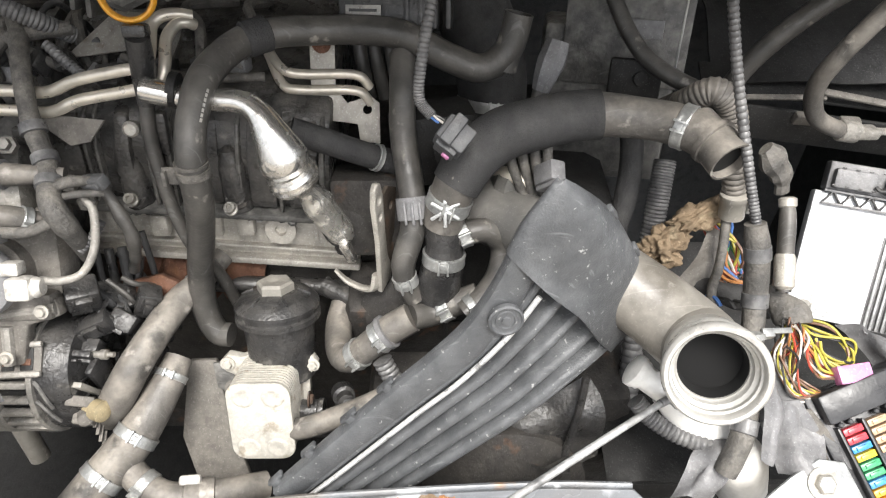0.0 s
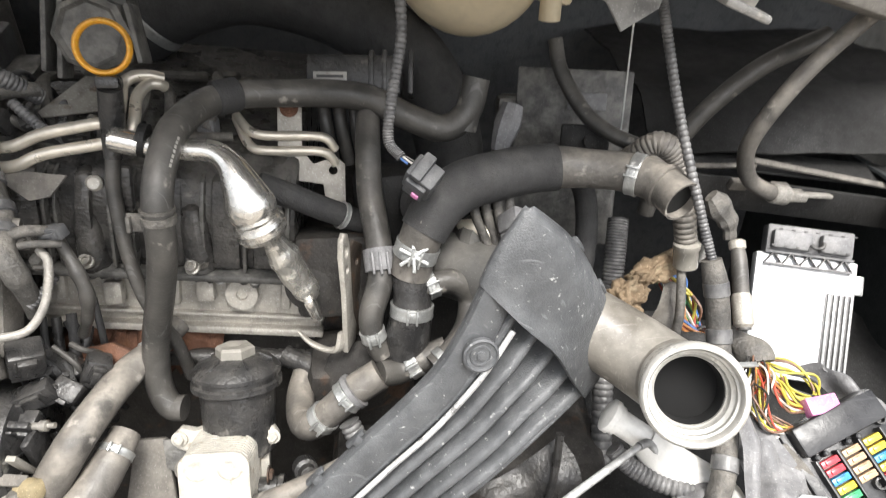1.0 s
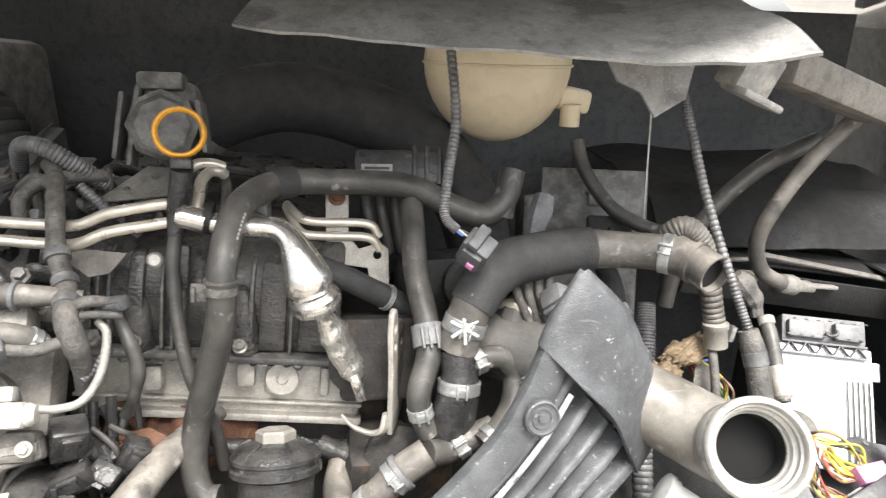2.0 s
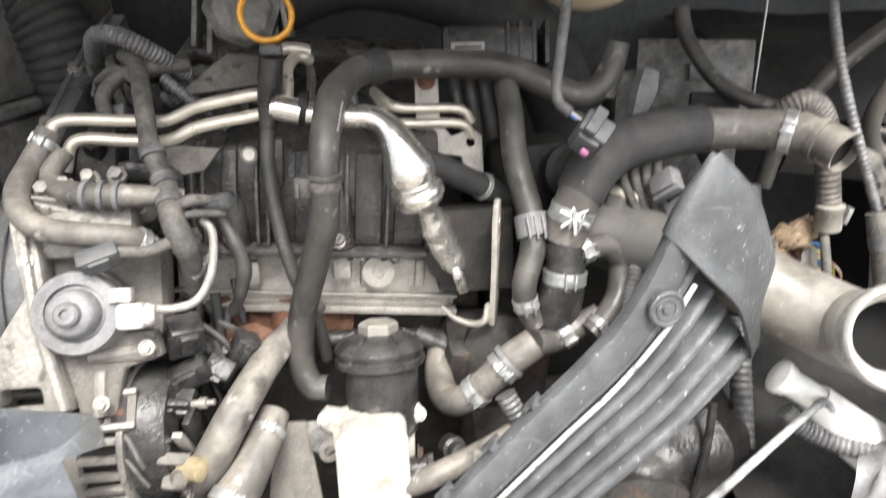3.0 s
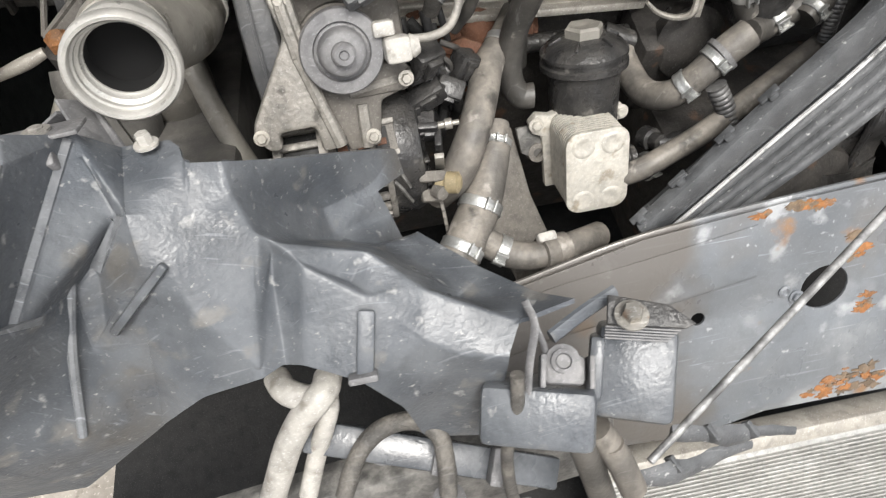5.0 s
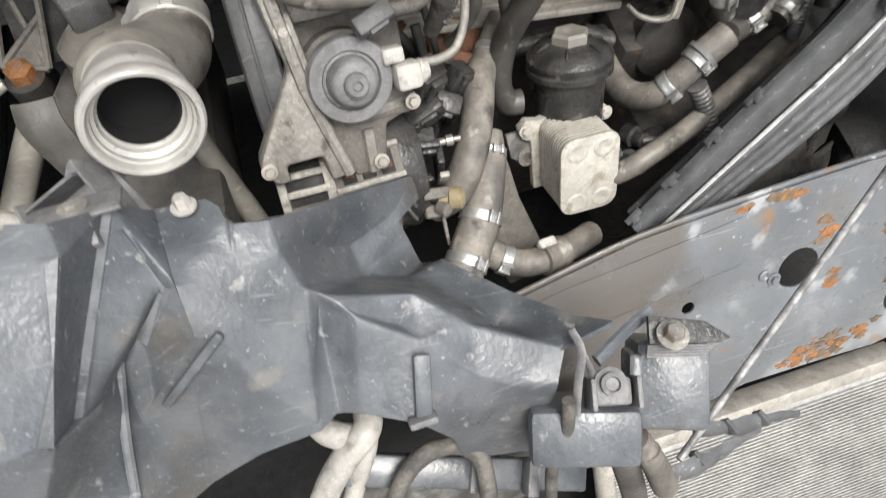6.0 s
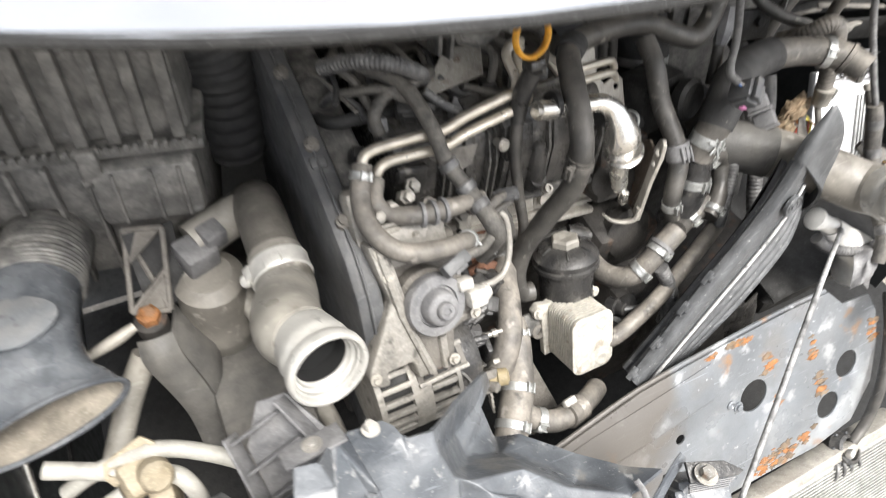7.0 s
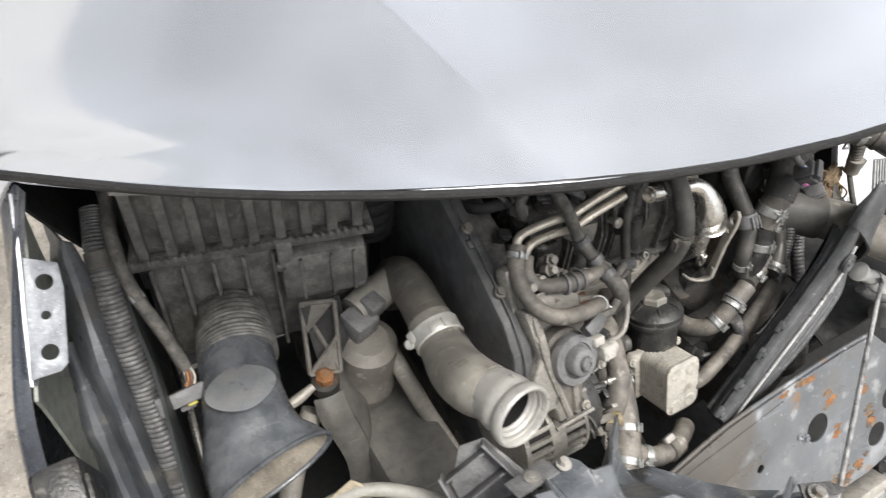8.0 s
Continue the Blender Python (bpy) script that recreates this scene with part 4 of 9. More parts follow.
    lathe([(0.012, 0), (0.012, 0.018), (0.006, 0.019), (0.005, 0.008)], (-0.356, 0.600, 0.742), (0.2, -0.95, 0.2), 16, rust)
    part("exhaust_manifold", rust, RUSTY, ob, "rusty brown exhaust manifold")
    fm = basis((-0.350, 0.556, 0.782), (0.08, -0.85, 0.52), (1, 0, 0.1))
    flange = plate([(-0.036, -0.012), (-0.020, 0.022), (0.014, 0.026), (0.036, 0.012), (0.034, -0.018), (0.006, -0.034), (-0.022, -0.030)], 0.012, fm, bevel=0.003)
    lathe([(0.011, 0.010), (0.011, 0.020), (0.009, 0.022), (0.006, 0.022), (0.0055, 0.014)], fm @ V((-0.010, 0.002, 0)), fm.to_3x3() @ V((0, 0, 1)), 16, flange)
    part("manifold_flange", flange, RUSTY, ob, "rusty flange with a bolt boss")
    part("crankcase_pipe", sweep([(-0.30, 0.60, 0.755), (-0.2, 0.605, 0.745), (-0.08, 0.60, 0.74), (0.0, 0.61, 0.73)], 0.011, 10, 5), PLASTIC, ob, "glossy black pipe")
    part("side_bracket", plate([(0, 0), (0.035, 0), (0.05, -0.09), (0.085, -0.20), (0.02, -0.21), (-0.012, -0.10)], 0.012, basis((-0.325, 0.53, 0.69), (0.1, -0.75, 0.55), (1, 0, 0)), bevel=0.003), IRON_DUSTY, ob, "dusty grey cast bracket")
    bolt(ob, (-0.308, 0.528, 0.672), (0.1, -0.75, 0.55), 0.009, IRON)
    part("water_pump_housing", merge(box((0.13, 0.09, 0.13), pose(-0.06, 0.60, 0.70, 10), 0.02), lathe([(0.045, 0), (0.045, 0.02), (0.03, 0.03)], (-0.06, 0.575, 0.74), F, 20)), IRON, ob)
    part("gearbox_casing", merge(slab(-0.10, 0.25, 0.48, 0.9, 0.38, 0.66, 0.03), lathe([(0.11, 0), (0.11, 0.04), (0.07, 0.07), (0.03, 0.08)], (0.08, 0.48, 0.52), (0, -1, 0.1), 26)), IRON, ob, "grimy gearbox casing")
    part("gearbox_top", slab(-0.06, 0.22, 0.60, 0.95, 0.66, 0.86, 0.03), DARK, ob)
    part("thermostat_housing", merge(lathe([(0.035, -0.03), (0.042, 0.0), (0.042, 0.02), (0.034, 0.03)], (0.09, 0.60, 0.90), (0.3, -0.8, 0.5), 22), box((0.03, 0.02, 0.025), pose(0.10, 0.565, 0.905, 20, 0, 30), 0.004)), MOUNT_GREY, ob)
    part("egr_housing", merge(box((0.09, 0.06, 0.10), pose(-0.085, 0.62, 0.86, -15), 0.008), lathe([(0.028, 0), (0.028, 0.012), (0.02, 0.015)], (-0.115, 0.60, 0.855), F, 20)), IRON, ob)
    return ob


engine()


def oil_filter():
    o = V((-0.201, 0.545, 0.776))
    ob = thing("oil_filter_housing", o - U * 0.09, "black oil filter housing with a hexagonal screw cap", "oil filter")
    part("housing", lathe([(0.040, -0.095), (0.042, -0.04), (0.043, -0.02)], o, U), PLASTIC, ob)
    cap = lathe([(0.047, -0.018), (0.051, -0.016), (0.051, -0.010), (0.048, -0.008), (0.048, -0.003), (0.0505, -0.002), (0.0505, 0.002), (0.047, 0.006), (0.042, 0.011), (0.033, 0.0155), (0.022, 0.018), (0.012, 0.0185)], o, U, 40)
    for k in range(6):
        a = 2 * math.pi * k / 6
        box((0.016, 0.003, 0.004), basis(o, U) @ Matrix.Rotation(a, 4, "Z") @ Matrix.Translation((0.034, 0, 0.0155)) @ Matrix.Rotation(radians(24), 4, "Y"), 0.001, cap)
    screw = part("screw_cap", cap, PLASTIC, ob)
    part("hex_nut", lathe([(0.0225, 0.014), (0.0225, 0.027), (0.0195, 0.030), (0.010, 0.030), (0.007, 0.028)], o, U, 6), PIPE_GREY, screw, "dusty hexagonal grip")


oil_filter()


def oil_cooler():
    c = V((-0.212, 0.428, 0.700))
    ob = thing("oil_cooler", c - F * 0.06, "dust-whitened aluminium plate oil cooler on its flange", "oil cooler")
    m = basis(c, F, (1, 0, 0))
    for k in range(25):
        s = 1.0 if k % 2 == 0 else 0.96
        part("plate", plate([(x * s, y * s) for x, y in rounded(0.0725, 0.102, 0.016, 3)], 0.0025, m @ Matrix.Translation((0, 0, -0.066 + 0.0025 * k)), bevel=0.0), COOLER, ob)
    face = plate(rounded(0.0745, 0.104, 0.017), 0.005, m @ Matrix.Translation((0, 0, -0.004)), bevel=0.002)
    for x, y in ((-0.017, 0.034), (0.017, 0.034), (-0.017, -0.036), (0.017, -0.036)):
        part("port_boss", lathe([(0.014, 0.0), (0.012, 0.0012), (0.009, 0.0014), (0.007, 0.0009)], m @ V((x, y, 0.0008)), F, 20), COOLER, ob)
    box((0.03, 0.002, 0.001), m @ Matrix.Translation((0, -0.004, 0.0012)), 0, face)
    box((0.022, 0.002, 0.001), m @ Matrix.Translation((0.004, -0.011, 0.0012)), 0, face)
    part("front_plate", face, COOLER, ob)
    fl = plate([(-0.062, 0.040), (-0.052, 0.05), (-0.036, 0.046), (0.0, 0.056), (0.034, 0.048), (0.052, 0.046), (0.058, 0.036), (0.046, 0.02), (0.044, -0.05), (-0.044, -0.05), (-0.046, 0.02), (-0.058, 0.026)], 0.013, m @ Matrix.Translation((0, 0.002, -0.078)), bevel=0.002)
    part("flange", fl, COOLER, ob)
    for x, y in ((-0.053, 0.04), (0.051, 0.038)):
        bolt(ob, m @ V((x, y, -0.064)), F, 0.006, COOLER)
    part("side_spigot", lathe([(0.014, 0), (0.014, 0.02), (0.016, 0.022), (0.016, 0.028)], m @ V((0.036, -0.02, -0.05)), (1, 0, 0), 18), PLASTIC, ob)
    for y in (0.0, -0.035):
        bolt(ob, m @ V((0.047, y, -0.045)), (1, 0, 0), 0.007, IRON)


oil_cooler()


def fuel_pump():
    c, ax = V((-0.467, 0.457, 0.901)), V((0.08, -0.84, 0.5)).normalized()
    ob = thing("injection_pump", c - ax * 0.08, "fuel injection pump with a grey stepped hub, alloy carrier", "pump")
    m = basis(c, ax, (1, 0, 0))
    hub = lathe([(0.036, -0.02), (0.0385, -0.018), (0.0385, -0.007), (0.037, -0.004), (0.0265, -0.003), (0.025, -0.007), (0.0225, -0.006), (0.0205, 0.008), (0.0175, 0.011), (0.0112, 0.012), (0.0105, 0.018), (0.0085, 0.020), (0.0045, 0.020), (0.0035, 0.017)], c, ax, 40)
    part("hub", hub, CONN_GREY, ob, "slate-grey stepped hub")
    part("pump_body", merge(lathe([(0.036, -0.10), (0.040, -0.07), (0.040, -0.03), (0.030, -0.02)], c, ax, 26), box((0.11, 0.10, 0.05), m @ Matrix.Translation((0.01, 0.02, -0.075)), 0.01), box((0.06, 0.03, 0.03), m @ Matrix.Translation((0.03, -0.035, -0.045)), 0.006)), IRON_DUSTY, ob)
    # carrier: a triangular casting that runs down to the alternator
    tri = plate([(-0.062, 0.092), (-0.040, 0.092), (-0.034, 0.05), (-0.028, 0.0), (-0.024, -0.045), (-0.010, -0.090), (-0.036, -0.092), (-0.038, -0.066), (-0.074, -0.066), (-0.072, -0.082), (-0.086, -0.082), (-0.097, -0.066), (-0.094, -0.054), (-0.049, 0.018), (-0.056, 0.05)], 0.03, m @ Matrix.Translation((0, 0, -0.05)), bevel=0.005)
    shelf = plate([(-0.03, -0.030), (0.062, -0.026), (0.066, -0.046), (0.030, -0.056), (0.022, -0.10), (-0.010, -0.10), (-0.020, -0.060)], 0.02, m @ Matrix.Translation((0, 0, -0.055)), bevel=0.004)
    part("shelf", shelf, IRON_DUSTY, ob, "dusty cast shelf")
    part("carrier", tri, ALUMINIUM, ob, "dusty cast alloy carrier")
    for a, b in (((-0.050, 0.085, -0.020), (-0.040, 0.0, -0.020)), ((-0.040, 0.0, -0.020), (-0.018, -0.088, -0.020)), ((0.0, -0.042, -0.034), (0.062, -0.036, -0.034)), ((0.010, -0.055, -0.034), (0.008, -0.098, -0.034))):
        part("casting_rib", sweep([m @ V(a), m @ V(b)], 0.006, 8, 3), ALUMINIUM, ob)
    for q in ((-0.05, 0.082), (-0.090, -0.066), (0.014, -0.085), (-0.046, 0.05), (0.055, -0.036)):
        bolt(ob, m @ V((*q, -0.02)), ax, 0.005, ALU_BRIGHT)
    part("top_casting", merge(box((0.09, 0.05, 0.04), m @ Matrix.Translation((0.0, 0.075, -0.05)), 0.01), box((0.03, 0.10, 0.03), m @ Matrix.Translation((-0.05, 0.10, -0.06)), 0.008)), ALUMINIUM, ob)
    plug = part("white_union", merge(box((0.025, 0.024, 0.022), basis((-0.418, 0.458, 0.894), ax, (1, 0, 0)), 0.005), box((0.02, 0.014, 0.018), basis((-0.428, 0.472, 0.908), ax, (1, 0, 0)), 0.003), lathe([(0.010, 0), (0.011, 0.004), (0.008, 0.01)], (-0.408, 0.460, 0.893), (1, 0.1, 0), 16)), WHITE, ob, "white plastic union")
    part("steel_line", sweep([(-0.405, 0.47, 0.893), (-0.385, 0.47, 0.892), (-0.365, 0.478, 0.895), (-0.352, 0.495, 0.915), (-0.350, 0.515, 0.945), (-0.36, 0.525, 0.955)], 0.0042, 12, 6), ALUMINIUM, plug, "pale curved line")


fuel_pump()


def alternator():
    c = V((-0.455, 0.487, 0.734))
    ob = thing("alternator", c - V((0, 0, 0.07)), "alternator with a vented alloy body and black end cap", "alternator")
    part("rotor", lathe([(0.05, -0.10), (0.068, -0.098), (0.068, 0.008), (0.05, 0.010)], c, (1, 0, 0), 30), DARK, ob)
    for a, b in ((-0.104, -0.094), (-0.058, -0.030), (0.004, 0.012)):
        part("housing_ring", lathe([(0.066, a), (0.076, a + 0.001), (0.077, (a + b) / 2), (0.076, b - 0.001), (0.066, b)], c, (1, 0, 0), 40), ALUMINIUM, ob)
    for k in range(26):
        a = 2 * math.pi * k / 26
        for x, w in ((-0.076, 0.040), (-0.013, 0.036)):
            part("vent_bar", box((w, 0.0075, 0.008), Matrix.Translation(c + V((x, 0, 0))) @ Matrix.Rotation(a, 4, "X") @ Matrix.Translation((0, 0, 0.0725)), 0.0015), ALUMINIUM, ob)
        if k % 7 == 0:
            part("winding", box((0.02, 0.008, 0.003), Matrix.Translation(c + V((-0.072, 0, 0))) @ Matrix.Rotation(a + 0.12, 4, "X") @ Matrix.Translation((0, 0, 0.069)), 0.001), RUSTY, ob)
    cap = lathe([(0.072, 0.010), (0.072, 0.034), (0.066, 0.046), (0.04, 0.052), (0.036, 0.044), (0.02, 0.044)], c, (1, 0, 0), 36, lobes=3, lobe=0.03)
    for a in (20, 140, 230, 300):
        part("cap_lug", box((0.012, 0.02, 0.018), Matrix.Translation(c) @ Matrix.Rotation(radians(a), 4, "X") @ Matrix.Translation((0.05, 0, 0.035)), 0.003), PLASTIC, ob)
    part("end_cap", cap, PLASTIC, ob, "black plastic end cap")
    spin = lambda a: Matrix.Translation(c) @ Matrix.Rotation(radians(a), 4, "X")
    for a in (-18, 8, 34, 60, 86, 112):
        part("cap_fin", box((0.006, 0.003, 0.030), spin(a) @ Matrix.Translation((0.050, 0, 0.050)), 0.001), PLASTIC, ob)
    for a in (52, 70):
        part("cap_groove", sweep([spin(a + d) @ V((0.012 + 0.004 * k, 0, 0.0735)) for k, d in enumerate((0, 4, 10, 18, 26))], 0.0022, 6, 4), PLASTIC_DUSTY, ob, "scuffed raised rib")
    part("beige_strip", box((0.010, 0.006, 0.040), pose(-0.392, 0.432, 0.762, 24, 0, -6), 0.001), PIPE_GREY, ob, "dusty beige strip")
    for k in range(5):
        part("vent_slot_bar", box((0.004, 0.020, 0.003), pose(-0.396 + 0.0008 * k, 0.424 - 0.003 * k, 0.716 - 0.010 * k, 30), 0.0008), IRON_DUSTY, ob)
    reg = part("regulator", merge(box((0.06, 0.03, 0.018), pose(-0.418, 0.475, 0.775, 20, 0, -8), 0.003), box((0.05, 0.008, 0.012), pose(-0.412, 0.462, 0.786, 20, 0, -8), 0.002), box((0.008, 0.03, 0.05), pose(-0.388, 0.46, 0.755, 10, 0, -8), 0.002)), PLASTIC, ob)
    part("stud", lathe([(0.004, 0), (0.004, 0.012), (0.006, 0.013), (0.006, 0.02), (0.003, 0.021), (0.003, 0.028)], (-0.392, 0.463, 0.783), (1, -0.1, 0.1), 12), ZINC, reg)
    part("terminal_boot", lathe([(0.008, 0), (0.009, 0.010), (0.012, 0.012), (0.012, 0.024), (0.007, 0.027)], (-0.398, 0.425, 0.737), (0.9, -0.35, 0.15), 16), material("ochre_rubber_boot", (0.33, 0.27, 0.16), 0.6), ob, "ochre rubber boot")
    lugs = merge(box((0.03, 0.012, 0.008), pose(-0.402, 0.425, 0.748, 30, 10, 0), 0.002), box((0.024, 0.014, 0.012), pose(-0.405, 0.42, 0.722, 30, 10, 0), 0.003), lathe([(0.008, 0), (0.008, 0.012), (0.005, 0.014)], (-0.40, 0.418, 0.733), (0.5, -0.8, 0.3), 12))
    part("terminal_lug", lugs, IRON_DUSTY, ob)
    bolt(ob, (-0.445, 0.535, 0.755), (0, -0.8, 0.5), 0.007, RUSTY)


alternator()


def dipstick():
    top = V((-0.288, 0.607, 1.128))
    ob = thing("dipstick", (-0.30, 0.55, 0.80), "oil dipstick with an orange pull ring in a black tube", "dipstick")
    m = basis(top, (0.12, -0.93, 0.3), (1, 0, 0))
    bm = bmesh.new()
    R, rr, seg = 0.0240, 0.0031, 32
    rings = []
    for k in range(seg):
        a = 2 * math.pi * k / seg
        rings.append([bm.verts.new(m @ V(((R + rr * math.cos(b)) * math.cos(a), (R + rr * math.cos(b)) * math.sin(a), rr * 1.7 * math.sin(b)))) for b in (2 * math.pi * j / 10 for j in range(10))])
    for k in range(seg):
        bridge(bm, rings[k], rings[(k + 1) % seg])
    part("pull_ring", bm, ORANGE, ob, "orange plastic pull ring")
    part("grip", merge(box((0.022, 0.02, 0.012), m @ Matrix.Translation((0.002, -0.033, 0)) @ Matrix.Rotation(radians(90), 4, "X"), 0.003), sweep([m @ V((0.002, -0.038, 0)), (-0.294, 0.60, 1.05), (-0.298, 0.592, 1.02)], [0.0115, 0.012, 0.0085], 14, 5)), PLASTIC, ob)
    part("tube", sweep([(-0.297, 0.595, 1.03), (-0.302, 0.583, 0.985), (-0.296, 0.565, 0.92), (-0.285, 0.556, 0.865), (-0.27, 0.57, 0.80), (-0.265, 0.58, 0.74)], 0.0075, 12, 6), RUBBER, ob)


dipstick()


# ---- pipes and hoses on the engine ----
def egr_pipe():
    ob = thing("exhaust_gas_pipe", (-0.11, 0.58, 0.86), "bright steel exhaust gas pipe with a clamp and crumpled sleeve", "pipe")
    part("upper_pipe", sweep([(-0.290, 0.575, 1.048), (-0.258, 0.575, 1.041), (-0.224, 0.573, 1.037), (-0.195, 0.570, 1.036), (-0.178, 0.563, 1.027), (-0.167, 0.554, 1.008), (-0.159, 0.548, 0.985), (-0.154, 0.546, 0.970)], [0.0095, 0.0105, 0.0110, 0.0115, 0.0135, 0.0195, 0.0262, 0.0215], 24, 6, flat=0.9), STEEL, ob)
    part("sleeve", sweep([(-0.286, 0.574, 1.048), (-0.262, 0.574, 1.042)], 0.0125, 20, 2), STEEL, ob, "short bright sleeve")
    part("collar", lathe([(0.013, -0.004), (0.017, -0.004), (0.017, 0.004), (0.013, 0.004)], (-0.26, 0.58, 1.044), (1, 0, -0.2), 18), DARK, ob)
    d = V((0.25, 0.10, -0.9)).normalized()
    c = V((-0.152, 0.546, 0.964))
    part("v_band_clamp", lathe([(0.020, -0.009), (0.025, -0.008), (0.027, -0.004), (0.0235, -0.002), (0.0235, 0.002), (0.027, 0.004), (0.025, 0.009), (0.020, 0.01)], c, d, 28), STEEL, ob)
    part("foil_sleeve", sweep([(-0.149, 0.547, 0.962), (-0.143, 0.552, 0.945), (-0.134, 0.558, 0.920), (-0.124, 0.562, 0.893), (-0.112, 0.565, 0.868), (-0.107, 0.566, 0.860)], [0.0185, 0.0165, 0.0150, 0.0165, 0.0140, 0.008], 18, 7, wobble=0.5, flat=0.75), FOIL, ob, "crumpled silver foil sleeve", 14)
    part("end_tab", box((0.012, 0.014, 0.03), basis((-0.108, 0.555, 0.852), d, (1, 0, 0)), 0.003), STEEL, ob)


egr_pipe()


def fuel_lines():
    ob = thing("fuel_return_pipes", (-0.44, 0.60, 1.0), "pair of tarnished steel fuel pipes bent over the cover", "pipe")
    for k, dz in enumerate((0.0, -0.018)):
        dy = -0.008 * k
        pts = [(-0.508 + 0.012 * k, 0.585 + dy, 1.02 + dz * 1.6), (-0.495 + 0.012 * k, 0.595 + dy, 1.036 + dz), (-0.44, 0.603 + dy, 1.032 + dz), (-0.40, 0.603 + dy, 1.030 + dz), (-0.365, 0.603 + dy, 1.043 + dz), (-0.318 + 0.006 * k, 0.607 + dy, 1.051 + dz), (-0.297 + 0.014 * k, 0.611 + dy, 1.053 + dz * 0.8),
               (-0.291 + 0.014 * k, 0.622 + dy, 1.064 + dz * 0.6), (-0.292 + 0.014 * k, 0.645 + dy, 1.080 + dz * 0.6), (-0.283 + 0.012 * k, 0.655, 1.086 + dz * 0.5), (-0.270 + 0.008 * k, 0.662, 1.085 + dz * 0.5), (-0.258, 0.668, 1.080 + dz * 0.5)]
        part("pipe_run", sweep(pts, 0.0062, 12, 7), STEEL_TAN, ob)
    part("strap", plate([(0, 0), (0.075, -0.008), (0.06, -0.03), (0.04, -0.034), (0.01, -0.012)], 0.003, basis((-0.425, 0.600, 1.008), (0.05, -0.8, 0.6), (1, 0, 0))), IRON_DUSTY, ob)


fuel_lines()


def steel_bracket():
    ob = thing("lifting_bracket", (-0.10, 0.66, 0.95), "zinc-plated bracket bolted behind the cover", "bracket")
    m = basis((-0.146, 0.660, 0.986), (0.1, -0.85, 0.5), (1, 0, 0.02))
    part("plate", plate([(0, -0.02), (0.05, -0.028), (0.052, -0.048), (0.075, -0.05), (0.076, -0.005), (0.066, 0.004), (0.04, -0.004), (0.028, 0.012), (0.03, 0.078), (0.002, 0.078)], 0.004, m, [(0.062, -0.012, 0.005)], 0.001), ALU_BRIGHT, ob)
    for dy in (0.0, 0.017):
        part("pipe", sweep([m @ V((-0.045, 0.055 - dy * 0.2, -0.01)), m @ V((-0.03, 0.035 - dy, 0.005)), m @ V((-0.01, 0.028 - dy, 0.008)), m @ V((0.05, 0.026 - dy, 0.008)), m @ V((0.066, 0.012 - dy, 0.0))], 0.0055, 12, 5), STEEL_TAN, ob, "tarnished steel pipe")
    bolt(ob, m @ V((0.015, 0.06, 0.004)), (0.1, -0.85, 0.5), 0.007, RUSTY)


steel_bracket()


def lever_bracket():
    ob = thing("engine_lifting_eye", (-0.08, 0.55, 0.80), "dull steel lifting eye standing on the cylinder head", "bracket")
    v, n = V((0.31, 0.95, 0)), V((0.95, -0.31, 0))
    m = Matrix((v, V((0, 0, 1)), n)).transposed().to_4x4()
    m.translation = V((-0.073, 0.553, 0.875))
    part("eye", plate([(-0.008, 0.070), (0.0, 0.075), (0.008, 0.070), (0.012, 0.05), (0.010, 0.0), (0.011, -0.035), (0.018, -0.055), (0.014, -0.075), (-0.014, -0.075), (-0.011, -0.03), (-0.009, 0.0), (-0.012, 0.05)], 0.0065, m, [(0.0, 0.052, 0.0065), (0.0, 0.030, 0.005)], 0.0015), ALU_BRIGHT, ob)
    web = plate([(0.006, 0.046), (0.030, 0.050), (0.056, 0.030), (0.066, -0.010), (0.058, -0.050), (0.030, -0.078), (0.004, -0.070), (0.004, -0.02)], 0.0045, m, [(0.034, 0.020, 0.005), (0.036, -0.030, 0.006)], 0.001)
    part("web", web, material("brown_stained_plate", (0.075, 0.058, 0.045), 0.6, 0.1, dust=0.5, dust_color=(0.15, 0.125, 0.10), scale=16, spots=(0.08, (0.15, 0.085, 0.05), 40)), ob, "brown stained web")
    part("foot", sweep([(-0.076, 0.545, 0.825), (-0.080, 0.542, 0.806), (-0.095, 0.548, 0.798), (-0.115, 0.556, 0.803), (-0.128, 0.562, 0.815)], [0.008, 0.009, 0.007, 0.006, 0.004], 8, 5, flat=0.5), ALU_BRIGHT, ob)


lever_bracket()

A = [(-0.262, 0.530, 0.735), (-0.279, 0.533, 0.737), (-0.289, 0.542, 0.765), (-0.283, 0.548, 0.82), (-0.262, 0.538, 0.89), (-0.245, 0.525, 0.95), (-0.241, 0.528, 1.0), (-0.236, 0.552, 1.035), (-0.226, 0.59, 1.058),
     (-0.195, 0.645, 1.066), (-0.130, 0.672, 1.062), (-0.048, 0.676, 1.056), (0.008, 0.664, 1.034), (0.045, 0.658, 1.024), (0.072, 0.665, 1.042), (0.082, 0.674, 1.078)]
ob = hose("coolant_hose", A, [0.015] * 8 + [0.0155] * 8, RUBBER, "long dusty black coolant hose arched over the engine", clamps=(), n=6, hollow=(False, True))
q, d = along(A, 0.36)
